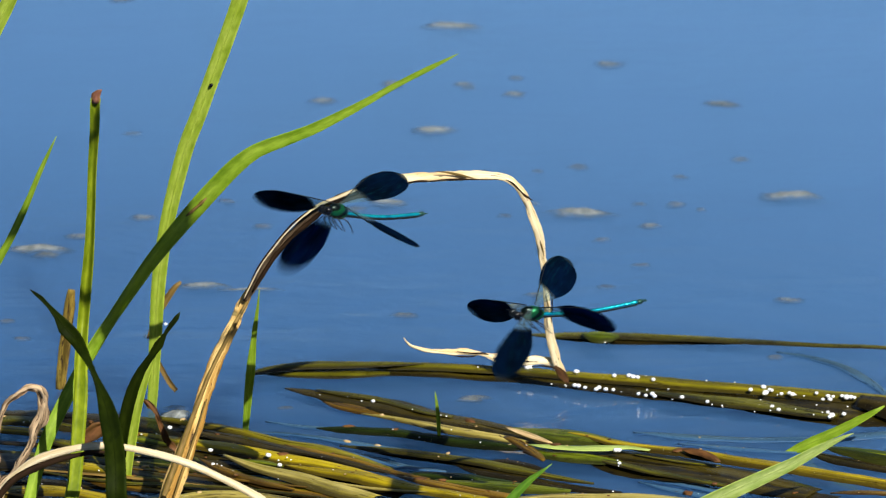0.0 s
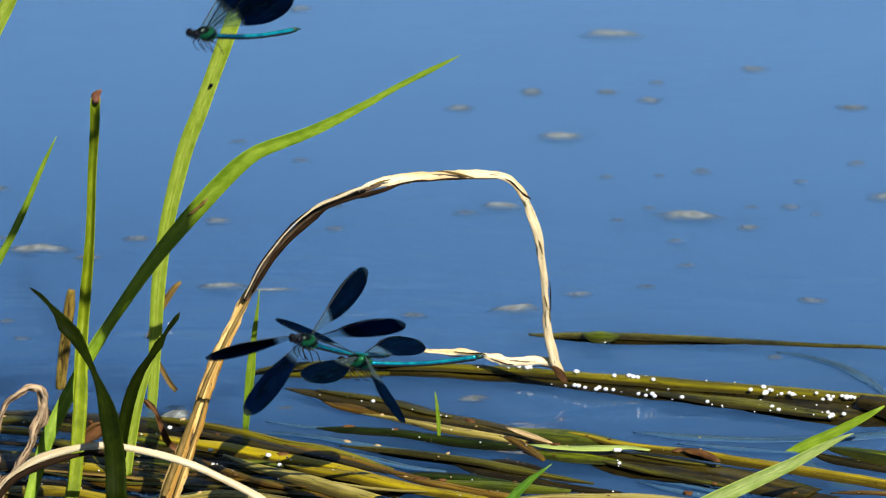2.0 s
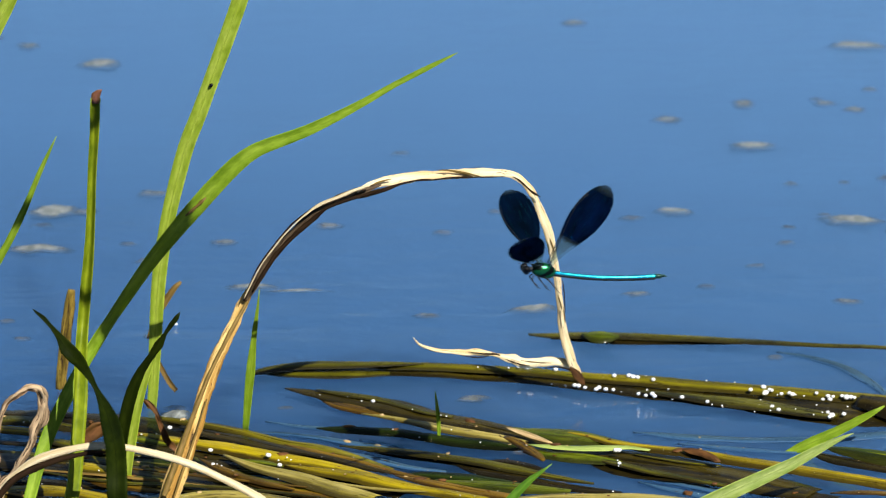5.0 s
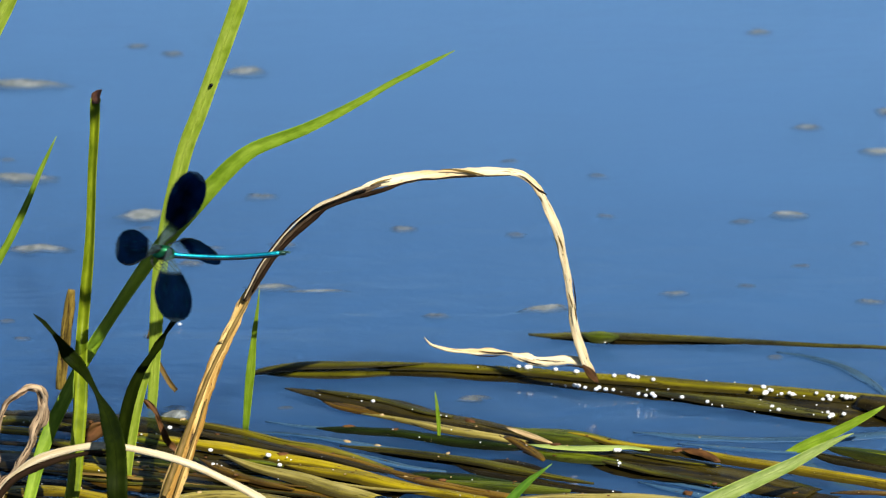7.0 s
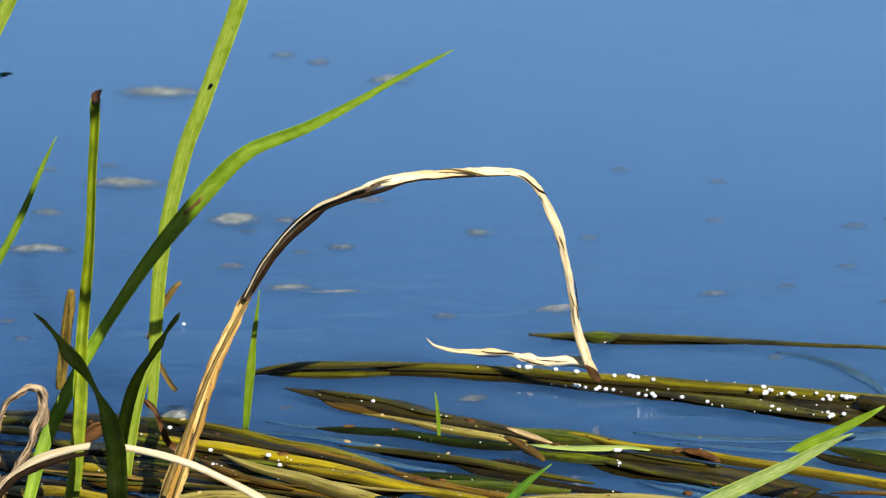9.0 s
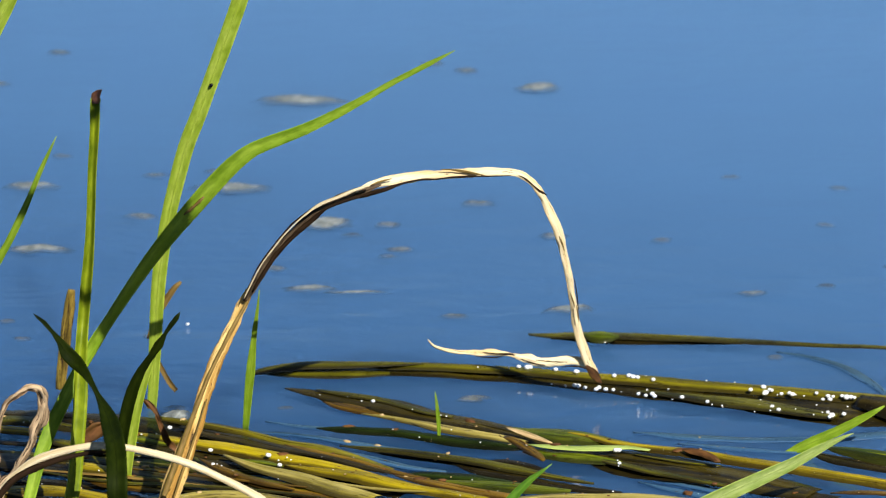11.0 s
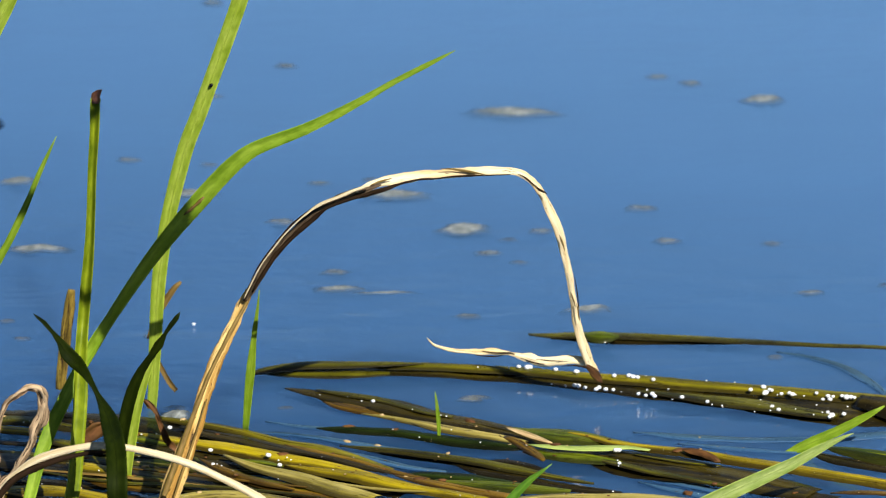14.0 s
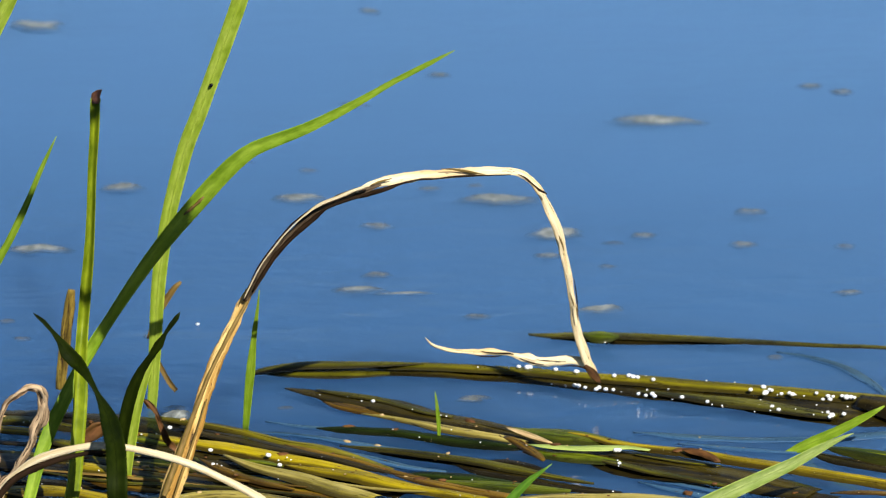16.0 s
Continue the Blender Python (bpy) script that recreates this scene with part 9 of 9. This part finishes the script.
    walk(wings_c["far_fore"], [(t, pose(*WING_BASE["far_fore"], a, b, c)) for t, a, b, c in (
        (0.000, 72, -27, -141), (0.500, 67, -50, -156), (0.567, 111, -54, 178), (0.633, 41, -15, -126), (0.700, 65, -33, -128), (0.767, 91, -53, -136),
        (0.833, 58, 7, -110), (0.900, 71, -17, -103), (1.000, 61, -26, -111), (1.100, 11, 1, -125), (1.200, 68, -49, -168), (1.267, 17, -16, -94),
        (1.300, 13, 10, -73), (1.367, 25, -37, -109), (1.400, 52, -54, -144), (1.500, 112, -55, 157), (1.533, 41, -53, -121), (1.567, 18, -17, -85),
        (1.600, 18, 23, -63), (1.633, 29, -14, -82), (1.667, 59, -42, -116), (1.700, 113, -42, -174), (1.767, 34, -22, -97), (1.800, 17, 8, -82),
        (1.867, 45, -40, -130), (1.900, 82, -46, -175), (1.933, 37, -38, -114), (1.967, 20, -7, -77), (2.000, 24, 27, -47), (2.033, 20, -6, -75),
        (2.067, 33, -37, -107), (2.100, 76, -51, -165), (2.167, 27, -16, -93), (2.200, 24, 11, -73), (2.267, 44, -36, -119), (2.300, 75, -47, -161),
        (2.400, 77, -43, -161), (2.500, 7, -49, -74), (2.600, 81, -35, -164), (2.700, 84, -33, -172), (2.767, 33, -17, -117), (2.800, 19, 3, -99),
        (2.900, 47, -19, -100), (3.000, 30, -7, -88), (3.100, 80, -3, -128), (3.200, 115, -22, -174), (3.300, 89, -18, -131), (3.400, 74, -40, -149),
        (3.467, 22, -19, -81), (3.500, 13, 5, -61), (3.567, 40, -38, -109), (3.600, 72, -44, -150), (3.667, 16, -11, -110), (3.700, -1, 12, -106),
        (3.800, -2, 15, -111), (3.900, -17, -38, -145), (3.967, -14, -3, -102), (3.980, -4, 11, -86), (4.020, -4, 11, -86), (4.067, -13, -29, -95), (4.133, -35, 19, -108),
        (4.200, -32, -24, -119), (4.267, -6, -52, -131), (4.333, -32, -12, -112), (4.400, -39, 16, -110), (4.467, -22, -27, -108), (4.533, -16, -41, -108),
        (4.600, -27, 13, -100), (4.667, -24, 21, -97), (4.733, -17, -30, -94), (4.800, -16, -23, -90), (4.867, -12, 32, -86), (4.933, -10, 17, -83),
        (5.000, -16, -29, -78), (5.067, -8, -2, -76), (5.133, 11, 40, -66), (5.200, -0, 8, -68), (5.267, -14, -28, -69), (5.333, -3, 1, -75),
        (5.400, 5, 37, -76), (5.467, -3, 7, -82), (5.533, -7, -37, -85), (5.600, -4, -14, -89), (5.667, -6, 28, -93), (5.733, -6, 6, -96),
        (5.800, 3, -42, -103), (5.867, -0, -28, -105), (5.933, -13, 16, -107), (6.000, -11, 2, -110), (6.067, 13, -44, -123), (6.133, 11, -39, -125),
        (6.200, -16, 2, -120), (6.300, 0, -25, -128), (6.400, 0, -42, -173), (6.467, -94, -41, -81), (6.480, -112, -9, -61), (6.520, -112, -9, -61), (6.600, -103, -31, -132),
        (6.667, -139, -4, -76), (6.700, -144, 17, -55), (6.767, -122, -19, -98), (6.800, -100, -27, -128), (6.900, -90, -22, -126), (7.000, -134, -30, -120),
        (7.100, -51, -36, -177), (7.167, -105, -24, -92), (7.200, -114, -1, -64), (7.300, -101, -28, -128), (7.400, -49, -43, 172), (7.433, -59, -20, -143),
        (7.467, -50, 3, -103), (7.500, -28, 14, -59), (7.600, -14, -29, -124), (7.667, -8, -6, -69), (7.700, 2, 1, -42), (7.767, 41, -37, -99),
        (7.800, 74, -34, -139), (7.900, 80, -26, -123), (7.967, 50, -7, -68), (8.000, 44, 10, -46), (8.067, 19, -15, -44), (8.133, 62, 25, -39),
        (8.200, 36, 1, -45), (8.267, 31, -43, -62), (8.333, 57, 6, -97), (8.400, 82, -26, -130), (8.467, 49, -8, -65), (8.500, 44, 10, -38),
        (8.567, 16, -12, -38), (8.633, 49, 15, -38), (8.700, 73, 31, -29), (8.767, 32, 2, -41), (8.833, 19, -9, -41), (8.900, 60, 25, -35),
        (9.000, 42, 12, -41), (9.400, 41, 14, -50), (13.800, 68, -11, 9), (14.000, 48, -22, 22), (14.100, 130, -24, -26), (14.200, 156, -35, 11),
        (14.300, 127, -33, -0), (14.400, 138, -21, -60), (14.467, 75, -39, 25), (14.480, 15, -23, 69), (14.520, 15, -23, 69), (14.600, 98, -30, -3), (14.700, 93, -26, -32),
        (14.800, 42, -37, 26), (14.900, 120, -32, -28), (15.000, 120, -25, -43), (15.100, 114, -31, -26), (15.400, 114, -31, -26), (16.000, 114, -31, -26))])
    walk(wings_c["far_hind"], [(t, pose(*WING_BASE["far_hind"], a, b, c)) for t, a, b, c in (
        (0.000, 134, -46, 146), (0.500, 149, -51, 119), (0.567, 165, -19, 112), (0.633, 108, -63, 156), (0.700, 147, -38, 126), (0.767, 165, -7, 121),
        (0.833, 117, -49, 149), (0.900, 147, -24, 131), (1.000, 127, -38, 105), (1.100, 170, -69, 93), (1.200, 98, -42, 172), (1.300, 137, -19, 141),
        (1.400, 90, -63, 167), (1.500, 110, -32, 170), (1.600, 109, -33, -174), (1.700, 90, -26, -157), (1.800, 94, -41, 171), (1.900, 90, -39, 173),
        (2.000, 98, -48, -176), (2.100, 86, -46, -178), (2.200, 117, -35, 171), (2.300, 83, -41, -173), (2.400, 84, -37, -172), (2.467, 38, 2, -175),
        (2.500, 13, 17, 173), (2.600, 12, -28, -173), (2.700, 14, -26, 178), (2.800, 4, -27, 179), (2.900, 24, -46, 165), (3.000, 5, -55, 156),
        (3.100, 31, -33, 167), (3.200, -27, -41, -170), (3.300, 29, -35, 174), (3.400, 6, -35, -159), (3.500, 4, -5, -154), (3.600, 5, -39, -161),
        (3.700, 5, -69, 160), (3.800, -6, -54, -160), (3.900, 5, -33, -155), (3.980, 50, -63, 132), (4.020, 50, -63, 132), (4.067, 26, -51, 179), (4.133, -38, -9, -133),
        (4.200, -9, -20, -135), (4.267, 24, -43, -153), (4.333, -16, -16, -133), (4.400, -35, 3, -130), (4.467, -0, -33, -140), (4.533, 17, -43, -152),
        (4.600, -29, -9, -130), (4.667, -34, -6, -129), (4.733, 9, -44, -149), (4.800, 2, -41, -145), (4.867, -39, -4, -127), (4.933, -30, -18, -129),
        (5.000, 17, -50, -158), (5.067, -15, -36, -136), (5.133, -46, -3, -125), (5.200, -24, -32, -132), (5.267, 19, -51, -160), (5.333, -15, -31, -135),
        (5.400, -39, 0, -128), (5.467, -18, -20, -132), (5.533, 24, -44, -154), (5.600, 0, -28, -138), (5.667, -29, 6, -132), (5.733, -12, -8, -132),
        (5.800, 28, -37, -147), (5.867, 14, -25, -138), (5.933, -17, 11, -134), (6.000, -7, 4, -133), (6.067, 31, -29, -140), (6.133, 27, -22, -137),
        (6.200, -5, 15, -134), (6.300, 17, -2, -131), (6.400, 10, -10, -160), (6.440, 46, 3, -144), (6.480, 85, 3, -123), (6.520, 85, 3, -123), (6.560, 45, -8, -136), (6.600, 6, -24, -139), (6.700, -60, -3, -101),
        (6.800, 8, -20, -135), (6.900, 3, -4, -140), (7.000, 36, 19, -124), (7.100, 10, -1, -157), (7.200, -37, -1, -110), (7.300, 7, -21, -135),
        (7.400, 11, -0, -159), (7.500, 34, -6, -111), (7.600, 5, -22, -131), (7.700, 3, -11, -128), (7.800, 4, -28, -147), (7.900, 8, -19, -130),
        (8.000, 8, -8, -117), (8.067, 26, -35, -129), (8.133, -14, 15, -127), (8.200, 3, -11, -132), (8.267, 31, -35, -144), (8.333, -14, 7, -133),
        (8.400, 10, -18, -136), (8.500, -28, -16, -104), (8.567, -16, -50, -111), (8.633, -30, -8, -104), (8.700, -37, 18, -105), (8.767, -25, -29, -106),
        (8.833, -18, -45, -111), (8.900, -34, 5, -105), (9.000, -29, -15, -106), (9.400, -31, -16, -113), (10.867, -56, -62, -81), (12.333, -161, -54, 31),
        (13.800, -177, -6, 55), (14.000, 176, -13, 71), (14.100, -175, -2, 57), (14.200, 139, -4, 102), (14.300, 176, -15, 100), (14.400, 170, -3, 105),
        (14.480, 136, -13, 134), (14.520, 136, -13, 134), (14.600, 179, -11, 101), (14.700, 148, -6, 104), (14.767, -166, -23, 55), (14.800, -142, -16, 29), (14.900, -146, -17, 73),
        (15.000, -98, -13, 93), (15.100, -135, -11, 66), (15.400, -135, -11, 66), (16.000, -135, -11, 66))])
    walk(reed_crown, [
        (0, pose(-0.02554, 0.00204, 0.09784, 1.06, 3.79, 3.41)), (0.5, pose(-0.02554, 0.00204, 0.09784, 1.04, 3.71, 3.25)),
        (1, pose(-0.02555, 0.00204, 0.09785, 1.13, 3.32, 3.00)), (1.5, pose(-0.02555, 0.00204, 0.09785, 1.18, 3.48, 3.32)),
        (2, pose(-0.02554, 0.00204, 0.09785, 1.24, 3.70, 3.78)), (2.5, pose(-0.02555, 0.00204, 0.09785, 1.35, 3.32, 3.53)),
        (3, pose(-0.02557, 0.00204, 0.09784, 1.07, 2.49, 1.95)), (3.5, pose(-0.02558, 0.00203, 0.09784, 0.89, 2.31, 1.44)),
        (4, pose(-0.02556, 0.00204, 0.09785, 1.22, 2.92, 2.75)), (6.4, pose(-0.02567, 0.00203, 0.09783, 0.20, 0.03, 0.01)),
        (9, pose(-0.02567, 0.00203, 0.09783, 0.20, 0.03, 0.01)), (12.5, pose(-0.02567, 0.00203, 0.09783, 0.12, 0.14, -0.03)),
        (14.5, pose(-0.02568, 0.00203, 0.09783, 0.35, -0.18, 0.09)), (16, pose(-0.02567, 0.00203, 0.09783, 0.28, -0.08, 0.05))])
    walk(reed_hanging_blade, [
        (0, pose(0.02205, 0.06325, 0.08300, 4.34, 4.56, 2.00)), (0.5, pose(0.02224, 0.06312, 0.08304, 3.24, 4.13, 1.55)),
        (1, pose(0.02261, 0.06293, 0.08349, 2.40, 3.27, 1.16)), (1.5, pose(0.02224, 0.06321, 0.08340, 2.62, 3.79, 1.30)),
        (2, pose(0.02167, 0.06360, 0.08327, 3.96, 4.73, 1.88)), (2.5, pose(0.02205, 0.06342, 0.08371, 2.74, 4.04, 1.37)),
        (3, pose(0.02393, 0.06203, 0.08420, 2.93, 2.85, 1.27)), (3.5, pose(0.02450, 0.06155, 0.08416, 2.16, 2.26, 0.95)),
        (4, pose(0.02299, 0.06274, 0.08395, 1.82, 3.06, 0.94)), (6.4, pose(0.02651, 0.06014, 0.08553, 1.46, 1.54, 0.60)),
        (9, pose(0.02651, 0.06014, 0.08554, 0.91, 0.49, 0.32)), (12.5, pose(0.02652, 0.06009, 0.08536, 0.84, 0.36, 0.28)),
        (14.5, pose(0.02648, 0.06025, 0.08589, 0.51, 0.21, 0.17)), (16, pose(0.02649, 0.06019, 0.08571, 0.73, 0.62, 0.28))])
    walk(reed_curled_tip, [
        (0, pose(0.03974, 0.08930, 0.00700, 1.10, 5.39, 16.79)), (0.5, pose(0.04072, 0.08760, 0.00671, 1.10, 5.66, 15.59)),
        (1, pose(0.04252, 0.08621, 0.00713, 0.95, 4.85, 11.75)), (1.5, pose(0.04135, 0.08681, 0.00693, 1.02, 5.19, 13.40)),
        (2, pose(0.03925, 0.08911, 0.00703, 1.04, 4.82, 14.93)), (2.5, pose(0.04077, 0.08720, 0.00721, 1.04, 5.12, 14.49)),
        (3, pose(0.04438, 0.08606, 0.00818, 0.81, 3.62, 10.58)), (3.5, pose(0.04590, 0.08447, 0.00807, 0.74, 3.25, 10.00)),
        (4, pose(0.04322, 0.08518, 0.00744, 0.99, 5.22, 13.42)), (6.4, pose(0.04919, 0.08201, 0.00946, 0.19, 1.16, 3.24)),
        (9, pose(0.05068, 0.08118, 0.00971, 0.21, 1.12, 3.63)), (12.5, pose(0.05076, 0.08102, 0.00957, 0.42, 1.90, 7.13)),
        (14.5, pose(0.05112, 0.08069, 0.01003, 0.04, 0.41, 1.47)), (16, pose(0.05049, 0.08098, 0.00976, 0.20, 1.11, 3.58))])
    walk(arching_reed_leaf, [
        (0, pose(-0.1323, -0.0625, -0.0020, 0, -0.06, 0)), (0.5, pose(-0.1323, -0.0625, -0.0020, 0, 0.19, 0)), (1, pose(-0.1323, -0.0625, -0.0020, 0, 0.10, 0)),
        (1.5, pose(-0.1323, -0.0625, -0.0020, 0, -0.03, 0)), (2, pose(-0.1323, -0.0625, -0.0020, 0, 0.16, 0)), (2.5, pose(-0.1323, -0.0625, -0.0020, 0, -0.32, 0)),
        (3, pose(-0.1323, -0.0625, -0.0020, 0, 0.20, 0)), (3.5, pose(-0.1323, -0.0625, -0.0020, 0, -0.26, 0)), (4, pose(-0.1323, -0.0625, -0.0020, 0, 0.01, 0)),
        (6.4, pose(-0.1323, -0.0625, -0.0020, 0, -0.50, 0)), (7, pose(-0.1323, -0.0625, -0.0020, 0, -0.50, 0)), (9, pose(-0.1323, -0.0625, -0.0020, 0, -0.61, 0)),
        (12.5, pose(-0.1323, -0.0625, -0.0020, 0, -0.42, 0)), (14.5, pose(-0.1323, -0.0625, -0.0020, 0, -0.50, 0)), (16, pose(-0.1323, -0.0625, -0.0020, 0, -0.52, 0))])
    walk(curled_reed_leaf, [(t, pose(-0.0983, -0.11, 0.01, a, 0, 0)) for t, a in ((0, 9), (1, 9.5), (2, 10), (3, 7), (4, 4), (6.3, 0), (9, 0.4), (12, 0), (16, 0.3))])
    x, y, z = swaying_leaf.location
    walk(swaying_leaf, [(t, pose(x, y, z + d)) for t, d in ((0, -0.0068), (2, -0.0066), (4, -0.0056), (6.3, 0), (9, 0.0004), (12, 0), (14, 0.0004), (16, 0))])
    walk(bubble, [(t, pose(-0.0966 + 0.0007 * t, 0.1647, 0.0008)) for t in (0, 4, 8, 12, 16)])
    for patch, (x, y), (u, v) in drift:
        walk(patch, [(t, pose(x + u * t, y + v * t, 0.0002)) for t in (0, 0.1, 4, 8, 12, 15.9, 16)])


motions()
